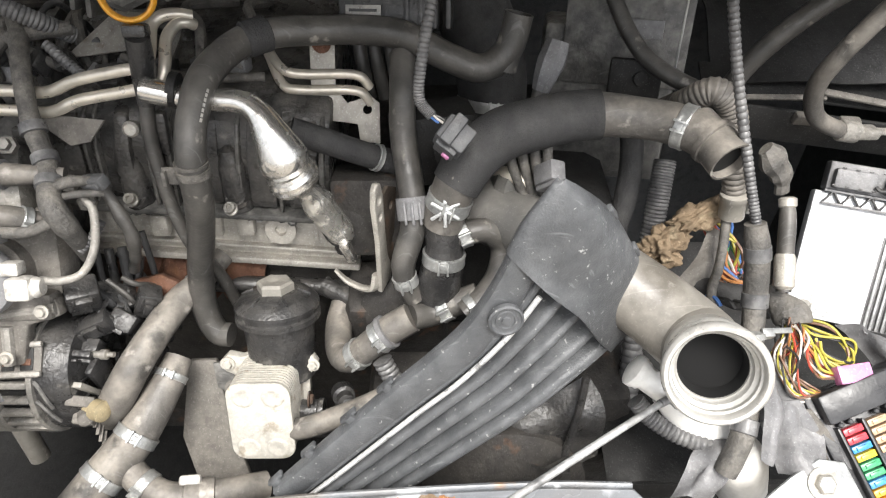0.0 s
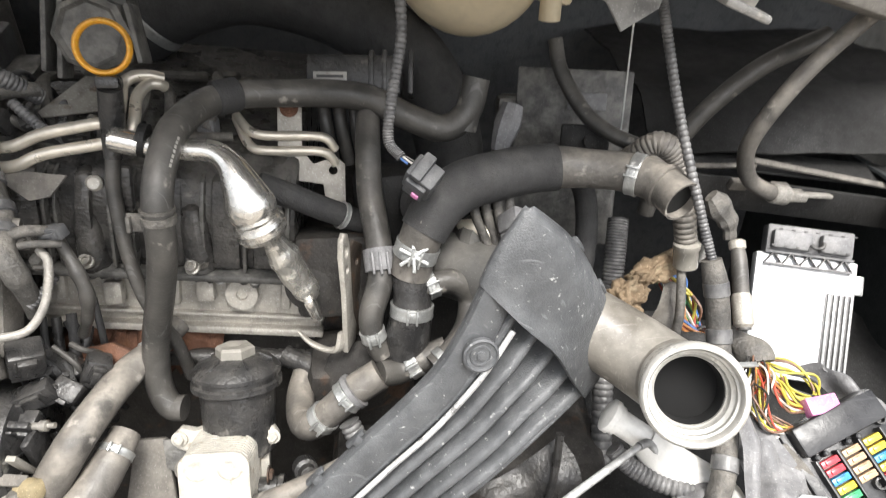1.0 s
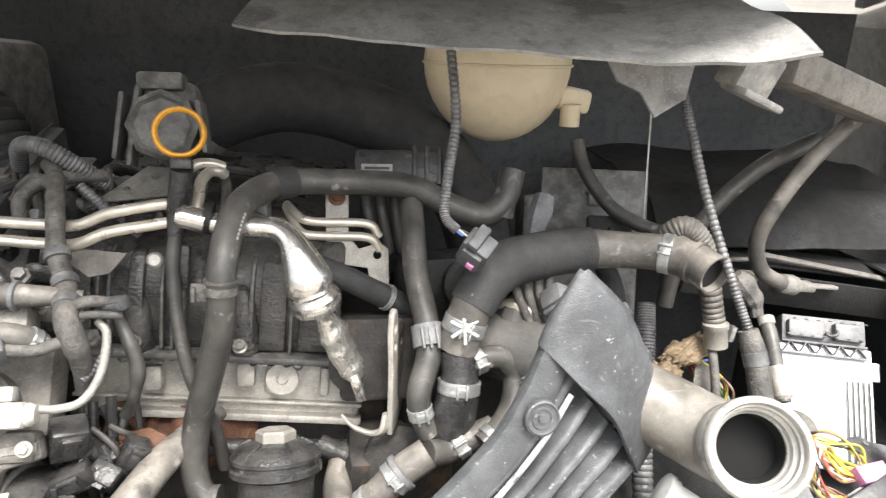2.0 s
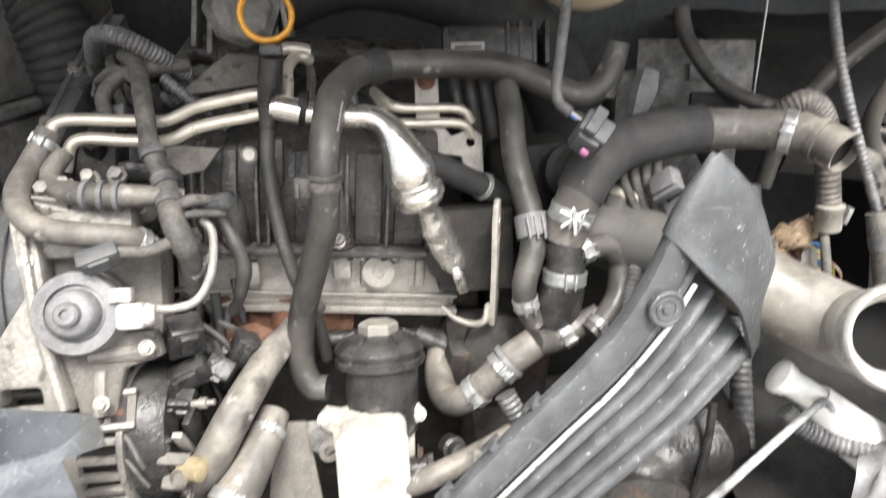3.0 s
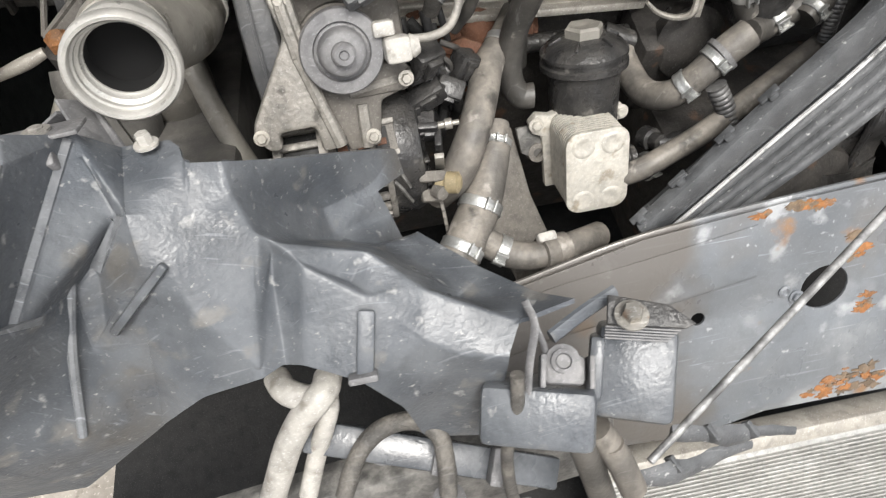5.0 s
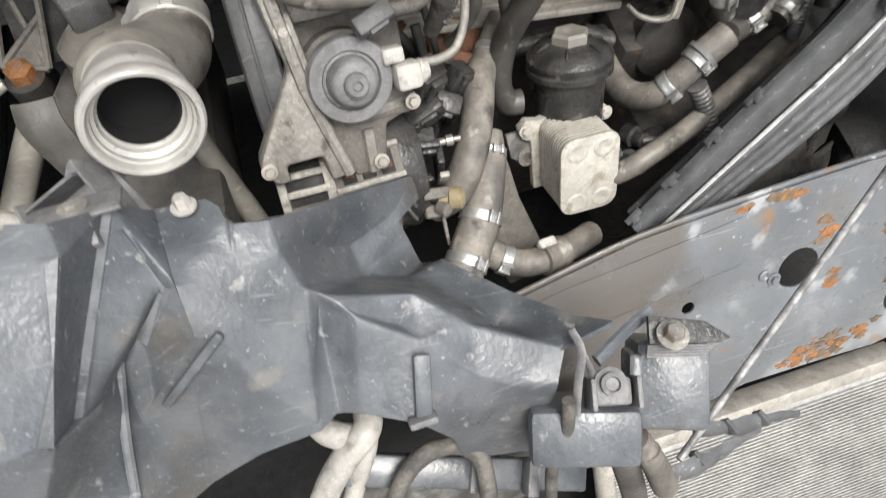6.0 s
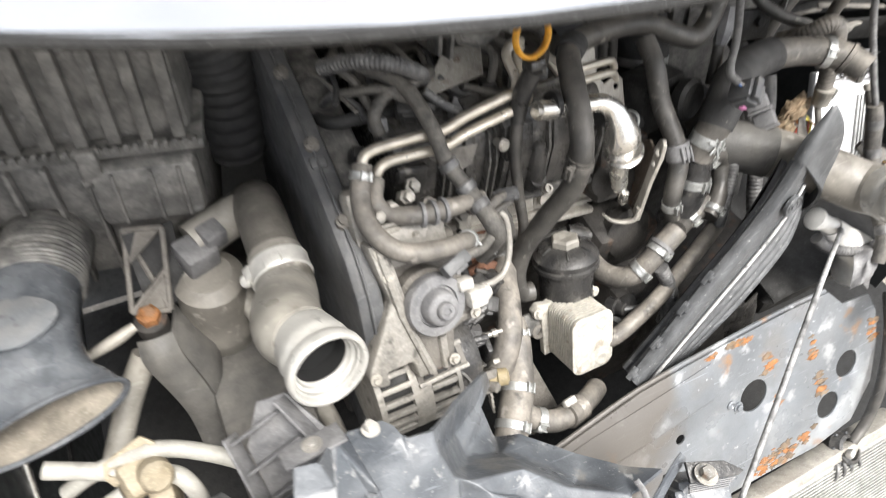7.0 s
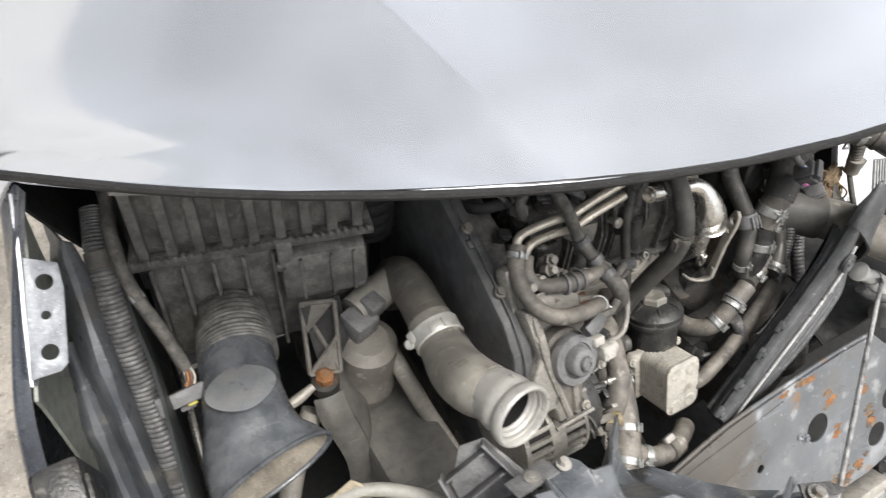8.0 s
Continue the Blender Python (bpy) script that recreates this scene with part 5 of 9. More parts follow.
part("hose_clip", merge(lathe([(0.0155, -0.004), (0.0168, -0.004), (0.0168, 0.004), (0.0155, 0.004)], q, d, 20), lathe([(0.0155, 0.008), (0.0166, 0.008), (0.0166, 0.011), (0.0155, 0.011)], q, d, 20), box((0.016, 0.004, 0.018), basis(q + V((-0.019, -0.006, 0.0)), d, (1, 0, 0)), 0.001), box((0.004, 0.012, 0.016), basis(q + V((-0.024, -0.008, 0.0)), d, (1, 0, 0)), 0.001)), TAPE, ob, "grey plastic clip")
part("pipe_joint", lathe([(0.016, -0.014), (0.0185, -0.012), (0.0185, 0.012), (0.016, 0.014)], *along(A, 0.585), 20), RUBBER_DARK, ob)
B = [(-0.042, 0.67, 1.035), (-0.042, 0.635, 1.01), (-0.041, 0.605, 0.97), (-0.033, 0.565, 0.93), (-0.031, 0.543, 0.90), (-0.043, 0.523, 0.862), (-0.04, 0.518, 0.835), (-0.032, 0.515, 0.815)]
ob = hose("heater_hose", B, [0.014, 0.014, 0.0145, 0.0145, 0.0145, 0.0135, 0.0125, 0.0125], RUBBER, "dusty black heater hose with a grey sleeve and spring clamp", clamps=((0.90, 0.0128, 0.013),))
q, d = along(B, 0.60)
part("sleeve", merge(lathe([(0.0145, -0.012), (0.0185, -0.012), (0.0185, 0.012), (0.0145, 0.012)], q, d, 20), *[box((0.003, 0.006, 0.024), basis(q + V((dx, -0.017, 0.006)), d, (1, 0, 0)), 0.001) for dx in (-0.008, 0.0, 0.008)]), CONN_GREY, ob)
C = [(0.000, 0.540, 0.905), (0.008, 0.543, 0.935), (0.022, 0.548, 0.968), (0.05, 0.572, 0.988), (0.10, 0.597, 0.992), (0.155, 0.608, 0.996), (0.205, 0.597, 0.998), (0.240, 0.580, 1.0), (0.266, 0.556, 0.998), (0.279, 0.524, 0.992)]
ob = hose("radiator_top_hose", C, [0.0225, 0.0225, 0.0235, 0.0245, 0.0245, 0.024, 0.0215, 0.0215, 0.022, 0.0225], RUBBER_GREY, "thick radiator hose in a woven black sleeve with an open end",
          clamps=((0.075, 0.0228, 0.016), (0.835, 0.0222, 0.012)), seg=22, hollow=(False, True))
part("woven_sleeve", sweep([along(C, s)[0] for s in (0.13, 0.22, 0.32, 0.42, 0.52, 0.61)], [0.0255, 0.027, 0.0275, 0.0275, 0.027, 0.0265], 24, 8), RUBBER_DARK, ob, "woven black sleeve")
q, d = along(C, 0.92)
part("end_bead", lathe([(0.0225, -0.004), (0.0245, -0.003), (0.0245, 0.003), (0.0225, 0.004)], q, d, 24), RUBBER_GREY, ob)
q, d = along(C, 1.0)
# Black disc just inside the end replaces the bore's own shade.
part("bore", lathe([(0.0200, -0.012), (0.0200, -0.009), (0.001, -0.009)], q, d, 24), VOID, ob, "black disc painted as the bore's shade")
q, d = along(C, 0.075)
star = bmesh.new()
for a in (0, 60, 120):
    box((0.004, 0.0025, 0.034), basis(q + V((-0.004, -0.024, 0.006)), (0, -0.85, 0.5), (1, 0, 0)) @ Matrix.Rotation(radians(90), 4, "X") @ Matrix.Rotation(radians(a), 4, "Y"), 0.001, star)
part("clamp_spring", star, CLAMP, ob, "bent wire clamp spring")
Dn = [(0.0, 0.54, 0.905), (0.002, 0.532, 0.88), (0.0, 0.526, 0.855), (-0.006, 0.525, 0.82), (-0.014, 0.53, 0.785)]
ob = hose("thermostat_neck", Dn, [0.020, 0.0205, 0.0235, 0.025, 0.022], PLASTIC, "black plastic coolant neck with a side branch", "pipe", clamps=((0.33, 0.0225, 0.014),), seg=20)
E2 = [(0.004, 0.532, 0.885), (0.03, 0.54, 0.892), (0.052, 0.545, 0.888), (0.067, 0.543, 0.868), (0.063, 0.525, 0.843), (0.045, 0.506, 0.824), (0.024, 0.494, 0.812)]
ob = hose("branch_hose", E2, [0.013, 0.0135] + [0.0145] * 5, RUBBER, "slim black coolant hose bent down from the coolant neck", clamps=((0.12, 0.0140, 0.012), (0.93, 0.0148, 0.010)))
G = [(0.07, 0.500, 0.768), (0.011, 0.477, 0.748), (-0.035, 0.461, 0.731), (-0.077, 0.447, 0.714), (-0.125, 0.436, 0.697), (-0.165, 0.430, 0.684), (-0.20, 0.44, 0.665)]
hose("grey_cooler_hose", G, 0.0132, RUBBER_GREY, "slim grey-dusted hose that runs down behind the grille", seg=16)
K = [(-0.131, 0.585, 0.735), (-0.134, 0.556, 0.722), (-0.128, 0.515, 0.722), (-0.112, 0.486, 0.742), (-0.088, 0.482, 0.768), (-0.062, 0.488, 0.79), (-0.035, 0.495, 0.805)]
ob = hose("oil_cooler_hose", K, [0.014, 0.017, 0.017, 0.0165, 0.0165, 0.0175, 0.0175], RUBBER_GREY, "short grey-dusted elbow hose with spring clamps", clamps=((0.62, 0.0170, 0.012), (0.80, 0.0180, 0.010)))
hose("tee_hose", [(-0.035, 0.495, 0.805), (-0.012, 0.505, 0.80), (0.012, 0.51, 0.81), (0.04, 0.515, 0.82)], 0.0145, RUBBER, "black coolant tee hose", clamps=((0.5, 0.0147, 0.013),))
part("tee_clip", lathe([(0.016, -0.004), (0.021, -0.003), (0.021, 0.003), (0.016, 0.004)], *along(K, 0.84), 22), CONN_GREY, ob)
H = [(-0.272, 0.60, 0.805), (-0.293, 0.568, 0.795), (-0.316, 0.535, 0.787), (-0.331, 0.498, 0.780), (-0.350, 0.460, 0.763), (-0.374, 0.438, 0.728), (-0.395, 0.448, 0.69)]
hose("lower_coolant_hose", H, [0.0125, 0.0145, 0.0175, 0.0178, 0.0185, 0.0195, 0.020], RUBBER_GREY, "dusty black coolant hose beside the alternator", clamps=((0.18, 0.0150, 0.010),), seg=18)
I = [(-0.317, 0.495, 0.736), (-0.324, 0.470, 0.726), (-0.339, 0.438, 0.709), (-0.355, 0.410, 0.694), (-0.371, 0.388, 0.684), (-0.388, 0.366, 0.675), (-0.408, 0.340, 0.662)]
hose("radiator_bottom_hose", I, [0.0165, 0.019, 0.0215, 0.0235, 0.0240, 0.0235, 0.0235], RUBBER_GREY, "thick grey-dusted radiator hose with spring clamps", clamps=((0.12, 0.0185, 0.008), (0.50, 0.0240, 0.012), (0.78, 0.0238, 0.012)), seg=18)
J = [(-0.362, 0.388, 0.680), (-0.343, 0.373, 0.666), (-0.315, 0.361, 0.657), (-0.280, 0.363, 0.652), (-0.240, 0.376, 0.640), (-0.212, 0.390, 0.626)]
ob = hose("bypass_hose", J, [0.0165] * 6, RUBBER_GREY, "grey-dusted bypass hose with a rubber sleeve", clamps=((0.20, 0.0168, 0.012),), seg=16)
part("sleeve", lathe([(0.0165, -0.017), (0.0198, -0.016), (0.0200, -0.002), (0.0192, 0.0), (0.0200, 0.002), (0.0198, 0.016), (0.0165, 0.017)], *along(J, 0.56), 24), RUBBER_GREY, ob)
part("paint_mark", box((0.024, 0.012, 0.012), pose(-0.286, 0.372, 0.671, 25, 10, 10), 0.004), WHITE, ob, "white paint mark")


def fuel_hoses():
    pts = [(-0.505, 0.588, 1.028), (-0.518, 0.565, 1.005), (-0.522, 0.535, 0.99), (-0.512, 0.51, 0.978), (-0.490, 0.495, 0.968), (-0.45, 0.49, 0.962), (-0.42, 0.495, 0.955), (-0.405, 0.505, 0.94)]
    hose("fuel_feed_hose", pts, 0.0115, RUBBER_GREY, "curled grey-dusted fuel hose", clamps=((0.06, 0.0118, 0.009), (0.95, 0.0118, 0.009)), seg=14)
    pts = [(-0.492, 0.578, 1.01), (-0.502, 0.56, 0.995), (-0.492, 0.545, 0.985), (-0.465, 0.53, 0.985), (-0.43, 0.528, 0.982), (-0.40, 0.53, 0.98), (-0.375, 0.535, 0.975)]
    ob = hose("fuel_return_hose", pts, [0.009, 0.010, 0.0105, 0.0115, 0.012, 0.0095, 0.008], RUBBER_GREY, "short grey-dusted fuel return hose with a joint", seg=14)
    for s in (0.5, 0.58, 0.66):
        part("joint_ring", lathe([(0.011, -0.003), (0.015, -0.002), (0.015, 0.002), (0.011, 0.003)], *along(pts, s), 18), CONN_GREY, ob)


fuel_hoses()


# ---- right side of the bay ----
def grille():
    """The broken lower bumper grille that leans on the engine."""
    ob = thing("bumper_grille", (-0.15, 0.37, 0.62), "broken grey plastic bumper grille with slats and a bright trim strip", "grille")
    L = [(0.100, 0.450, 1.028), (0.073, 0.433, 0.98), (0.047, 0.420, 0.92), (0.014, 0.410, 0.867), (-0.055, 0.391, 0.802), (-0.114, 0.373, 0.748), (-0.185, 0.352, 0.680)]
    R = [(0.103, 0.452, 1.026), (0.146, 0.458, 0.985), (0.198, 0.476, 0.895), (0.210, 0.478, 0.840), (0.178, 0.448, 0.806), (0.128, 0.414, 0.790), (0.089, 0.399, 0.757), (0.031, 0.383, 0.715), (-0.022, 0.374, 0.668), (-0.070, 0.366, 0.627), (-0.125, 0.355, 0.590)]
    Ls, Rs = spline(L, 8), spline(R, 8)
    T_ = lambda c, s: V(along(c, s)[0])
    # outer face of the end: a broad curved shield above the slats
    rows = []
    for s, t in ((0.0, 0.0), (0.05, 0.09), (0.09, 0.18), (0.125, 0.28), (0.155, 0.36), (0.176, 0.42)):
        a, b = T_(L, s), T_(R, t)
        k = min(1, s * 9)
        mid = (a + b) / 2 + V((0.010, -0.020, 0.008)) * k
        rows.append([a + V((0, 0.014, 0)) * k, a, a.lerp(mid, 0.5) + V((0, -0.006, 0)) * k, mid, b.lerp(mid, 0.5) + V((0, -0.005, 0)) * k, b, b + V((0, 0.02, -0.002)) * k])
    part("end_shield", loft(rows, 5, 5, 0.004), PLASTIC_GRILLE, ob, sharp=60)
    # rails along both edges; both run from the shield to the low end
    pair = lambda k: (0.166 + 0.834 * k, 0.405 + 0.595 * k)
    rail = []
    for k in range(9):
        s, t = pair(k / 8)
        p, inward = T_(L, s), (T_(R, t) - T_(L, s)).normalized()
        w = 0.034 - 0.010 * k / 8
        rail.append([p + V((0, 0.012, 0)), p, p + inward * w * 0.5 + V((0, -0.003, 0)), p + inward * w, p + inward * (w + 0.003) + V((0, 0.016, 0))])
    part("upper_rail", loft(rail, 4, 3, 0.003), PLASTIC_GRILLE, ob)
    rail = []
    for k in range(9):
        s, t = pair(k / 8)
        p, inward = T_(R, t), (T_(L, s) - T_(R, t)).normalized()
        w = 0.007
        rail.append([p + V((0, 0.014, 0)), p, p + inward * w * 0.5 + V((0, -0.003, 0)), p + inward * w + V((0, 0.001, 0)), p + inward * (w + 0.002) + V((0, 0.018, 0))])
    part("lower_rail", loft(rail, 4, 3, 0.003), PLASTIC_GRILLE, ob)
    # louvres between the bright strip and the lower edge, each deep above and proud below
    for j, (f0, f1) in enumerate(((0.14, 0.25), (0.285, 0.44), (0.44, 0.61), (0.61, 0.79), (0.79, 0.95))):
        row = []
        for k in range(12):
            s, t = pair(k / 11)
            a, b = T_(L, s), T_(R, t)
            w = (b - a).length
            e = min(0.4, 0.006 / w)
            p, q, r = a.lerp(b, f0), a.lerp(b, f1 - e), a.lerp(b, f1)
            deep = 0.034 if j else 0.018
            row.append([p + V((0, deep + 0.004, 0)), p + V((0, deep, 0)), p.lerp(q, 0.42) + V((0, deep * 0.90, 0)), p.lerp(q, 0.80) + V((0, deep * 0.34, 0)), q + V((0, -0.003, 0)), r + V((0, 0.001, 0)), r + V((0, deep + 0.002, 0))])
        part("slat", loft(row, 3, 4, 0.0025), PLASTIC_GRILLE, ob)
    strip = [T_(L, pair(k)[0]).lerp(T_(R, pair(k)[1]), 0.262) + V((0, -0.008, 0)) for k in (0.03, 0.18, 0.35, 0.5, 0.66, 0.83, 1.0)]
    part("trim_strip", sweep(strip, 0.0040, 8, 6, flat=0.7), material("scratched_bright_trim", (0.66, 0.66, 0.65), 0.35, 0.3, spots=(0.08, (0.15, 0.15, 0.15), 90)), ob, "scratched bright trim strip")
    # near-black sheet added behind the slats; it paints the shade in their gaps
    rows = [[T_(L, pair(k)[0]).lerp(T_(R, pair(k)[1]), f) + V((0, 0.042, 0)) for f in (0.30, 0.6, 0.95)] for k in (0.0, 0.33, 0.66, 1.0)]
    part("backing", loft(rows, 5, 5, 0.002), DARK, ob)
    # clips along the upper edge, and the boss
    for s in (0.60, 0.72, 0.86, 0.985):
        p, d = along(L, s)
        up = (p - T_(R, s)).normalized()
        part("clip", merge(box((0.012, 0.012, 0.010), basis(p + up * 0.004 + V((0, 0.008, 0)), d, up), 0.002), box((0.004, 0.008, 0.022), basis(p + up * 0.008 + V((0, 0.01, 0)), d, up), 0.001)), PLASTIC_GRILLE, ob)
    for s in (0.10, 0.2):
        p, d = along(R, s)
        part("clip", box((0.010, 0.010, 0.016), basis(p + V((0.003, 0.006, 0)), d, (1, 0, 0)), 0.002), PLASTIC_GRILLE, ob)
    part("boss", lathe([(0.017, -0.004), (0.017, 0.001), (0.0150, 0.002), (0.0138, 0.0005), (0.0108, 0.0), (0.0102, 0.0012), (0.0085, 0.0012), (0.0080, 0.0), (0.0045, 0.0), (0.004, 0.002), (0.002, 0.002)], (0.0588, 0.4055, 0.9005), (0.10, -0.97, 0.20), 32), PLASTIC_GRILLE, ob)


grille()


PIPE_TAUPE = material("dirt_filmed_taupe_pipe", (0.165, 0.153, 0.135), 0.42, dust=0.55, dust_color=(0.30, 0.28, 0.245), scale=8, bump=0.15, grime=0.16, fleck=0.12, scratch=0.3, spots=[(0.08, (0.11, 0.098, 0.082), 10), (-0.08, (0.40, 0.38, 0.34), 50)])


def charge_pipe_right():
    ob = thing("charge_air_pipe", (0.08, 0.56, 0.86), "taupe plastic charge-air pipe with a wide pale open mouth", "pipe")
    part("pipe_body", sweep([(0.06, 0.58, 0.885), (0.12, 0.54, 0.883), (0.172, 0.488, 0.878), (0.218, 0.452, 0.863), (0.245, 0.416, 0.859), (0.2462, 0.3885, 0.8722)], [0.036, 0.037, 0.0385, 0.0395, 0.0395, 0.0380], 30, 7), PIPE_TAUPE, ob)
    part("rear_sleeve", sweep([(0.045, 0.59, 0.885), (0.09, 0.562, 0.884), (0.140, 0.520, 0.881)], [0.0375, 0.0392, 0.0400], 28, 6), MOUNT_GREY, ob, "dirt-brown rubber sleeve")
    mouth(ob, V((0.234, 0.343, 0.900)), V((-0.22, -0.82, 0.50)).normalized(), 0.98)


def mouth(ob, c, ax, k=1.0):
    """The open end: stepped collar, a broad flat lip, one inner step and a shade-black throat."""
    part("mouth_collar", lathe([(r * k, h * k) for r, h in [(0.0370, -0.064), (0.0395, -0.054), (0.0405, -0.042), (0.0425, -0.036), (0.0428, -0.026), (0.0412, -0.022), (0.0412, -0.018), (0.0448, -0.014), (0.0466, -0.009), (0.0470, -0.002), (0.0462, 0.002), (0.0440, 0.004), (0.0412, 0.0035), (0.0396, 0.001), (0.0392, -0.006)]], c, ax, 48, caps=False), PIPE_RIM, ob, "pale stepped collar")
    part("inner_ring", lathe([(r * k, h * k) for r, h in [(0.0400, -0.005), (0.0372, -0.0058), (0.0366, -0.0085), (0.0372, -0.011), (0.0352, -0.0125), (0.0338, -0.0135), (0.0330, -0.017), (0.0322, -0.019), (0.0312, -0.020), (0.0308, -0.024)]], c, ax, 48, caps=False), PIPE_RIM, ob, "pale ridged bore")
    # Closed black cup; the throat's darkness is its colour.
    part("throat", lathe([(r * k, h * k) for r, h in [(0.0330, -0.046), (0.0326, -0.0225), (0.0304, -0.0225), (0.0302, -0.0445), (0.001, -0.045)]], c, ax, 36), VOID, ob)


charge_pipe_right()


FUSE_BLACK = material("black_fuse_box_plastic", (0.018, 0.018, 0.020), 0.35, dust=0.25, dust_color=(0.12, 0.12, 0.12), bump=0.15, grime=0.1, scratch=0.2)
FILLER = material("white_filler_plastic", (0.72, 0.71, 0.68), 0.42, grime=0.15, fleck=0.1, dust=0.15, dust_color=(0.5, 0.48, 0.43))


def washer_tank():
    ob = thing("washer_filler", (0.25, 0.42, 0.70), "dirty white plastic filler neck and bottle", "bottle")
    ax = V((-0.62, 0.28, 0.35)).normalized()
    c = V((0.212, 0.425, 0.788))
    part("neck", lathe([(0.014, -0.05), (0.014, 0.0), (0.0165, 0.001), (0.0165, 0.006), (0.0185, 0.007), (0.0185, 0.013), (0.014, 0.015)], c, ax, 24), FILLER, ob)
    part("bottle", sweep([c - ax * 0.03, c - ax * 0.07 + V((0, 0, -0.012)), c - ax * 0.12 + V((0.01, 0, -0.03)), c - ax * 0.15 + V((0.01, 0.01, -0.08))], [0.017, 0.024, 0.03, 0.03], 18, 6), FILLER, ob)


washer_tank()

# Pale on upward faces, black below, with spots and scratches over both.
ROD = material("black_rod_pale_on_top", (0.035, 0.035, 0.037), 0.4, 0.2, dust=0.95, dust_color=(0.50, 0.50, 0.49), grime=0.15, scratch=0.5, spots=[(0.16, (0.035, 0.035, 0.037), 16), (0.05, (0.5, 0.5, 0.5), 45)])
ob = thing("bonnet_prop", (-0.27, 0.105, 0.716), "scratched black prop rod, pale on top, lying across the bay", "rod")
part("rod", sweep([(0.222, 0.391, 0.787), (0.10, 0.321, 0.770), (-0.10, 0.204, 0.741), (-0.275, 0.102, 0.715)], [0.0038, 0.0042, 0.0040, 0.0036], 12, 8), ROD, ob)
part("hook", sweep([(0.222, 0.391, 0.787), (0.236, 0.399, 0.782), (0.246, 0.396, 0.770)], 0.0045, 10, 5), ROD, ob)


def control_unit():
    ob = thing("control_unit", (0.50, 0.62, 0.76), "silver aluminium engine control unit with a black connector", "control unit")
    m = basis((0.555, 0.651, 0.738), (-0.23, -0.79, 0.57), (0.959, -0.283, -0.022)) @ Matrix.Diagonal((0.77, 0.85, 0.85, 1))
    part("case", box((0.175, 0.205, 0.026), m, 0.004), material("bare_cast_aluminium_case", (0.80, 0.81, 0.83), 0.4, 0.25, vary=0.04, grime=0.05, fleck=0.03), ob)
    # Darker sheet under the ribs paints the shade between them.
    part("rib_bed", box((0.048, 0.150, 0.002), m @ Matrix.Translation((0.062, -0.028, 0.0135)), 0.0006), CONN_GREY, ob, "shaded bed of the cooling ribs")
    for k in range(5):
        part("cooling_rib", box((0.0042, 0.146, 0.006), m @ Matrix.Translation((0.043 + 0.0095 * k, -0.028, 0.016)), 0.0008), CLAMP, ob)
    part("side_tab", box((0.020, 0.032, 0.008), m @ Matrix.Translation((0.092, 0.066, 0.006)), 0.002), CLAMP, ob)
    part("paper_tag", plate([(0, 0), (0.040, -0.008), (0.036, 0.034), (0.004, 0.040)], 0.001, m @ Matrix.Translation((-0.052, -0.090, 0.0135))), CLAMP, ob, "pale torn tag")
    conn = part("connector", merge(box((0.15, 0.045, 0.03), m @ Matrix.Translation((0, 0.128, 0.004)), 0.004), box((0.065, 0.03, 0.018), m @ Matrix.Translation((-0.035, 0.125, 0.024)), 0.003), box((0.05, 0.03, 0.018), m @ Matrix.Translation((0.04, 0.125, 0.024)), 0.003)), CONN_GREY, ob, "black locking connector")
    for k in range(10):
        part("web_bar", box((0.003, 0.022, 0.006), m @ Matrix.Translation((-0.0675 + 0.015 * k, 0.094, 0.018)) @ Matrix.Rotation(radians(38 if k % 2 else -38), 4, "Z"), 0.0008), PLASTIC, conn)
    for y in (0.084, 0.104):
        part("web_rail", box((0.152, 0.004, 0.008), m @ Matrix.Translation((0, y, 0.018)), 0.001), CONN_GREY, conn)
    for k in range(14):
        part("pin_slot", box((0.006, 0.002, 0.002), m @ Matrix.Translation((-0.068 + 0.0105 * k, 0.141 if k % 2 else 0.113, 0.0335)), 0.0003), PLASTIC, conn)
    part("lever", sweep([m @ V(q) for q in ((-0.005, 0.120, 0.036), (0.004, 0.115, 0.037), (0.014, 0.118, 0.037), (0.016, 0.126, 0.036))], 0.0028, 8, 5), PLASTIC, conn)
    part("lug", merge(box((0.028, 0.03, 0.004), m @ Matrix.Translation((-0.06, -0.09, 0.016)), 0.001), lathe([(0.008, 0), (0.008, 0.01), (0.006, 0.012)], m @ V((-0.06, -0.088, 0.018)), (0, 0, 1), 14)), ZINC, ob)


control_unit()


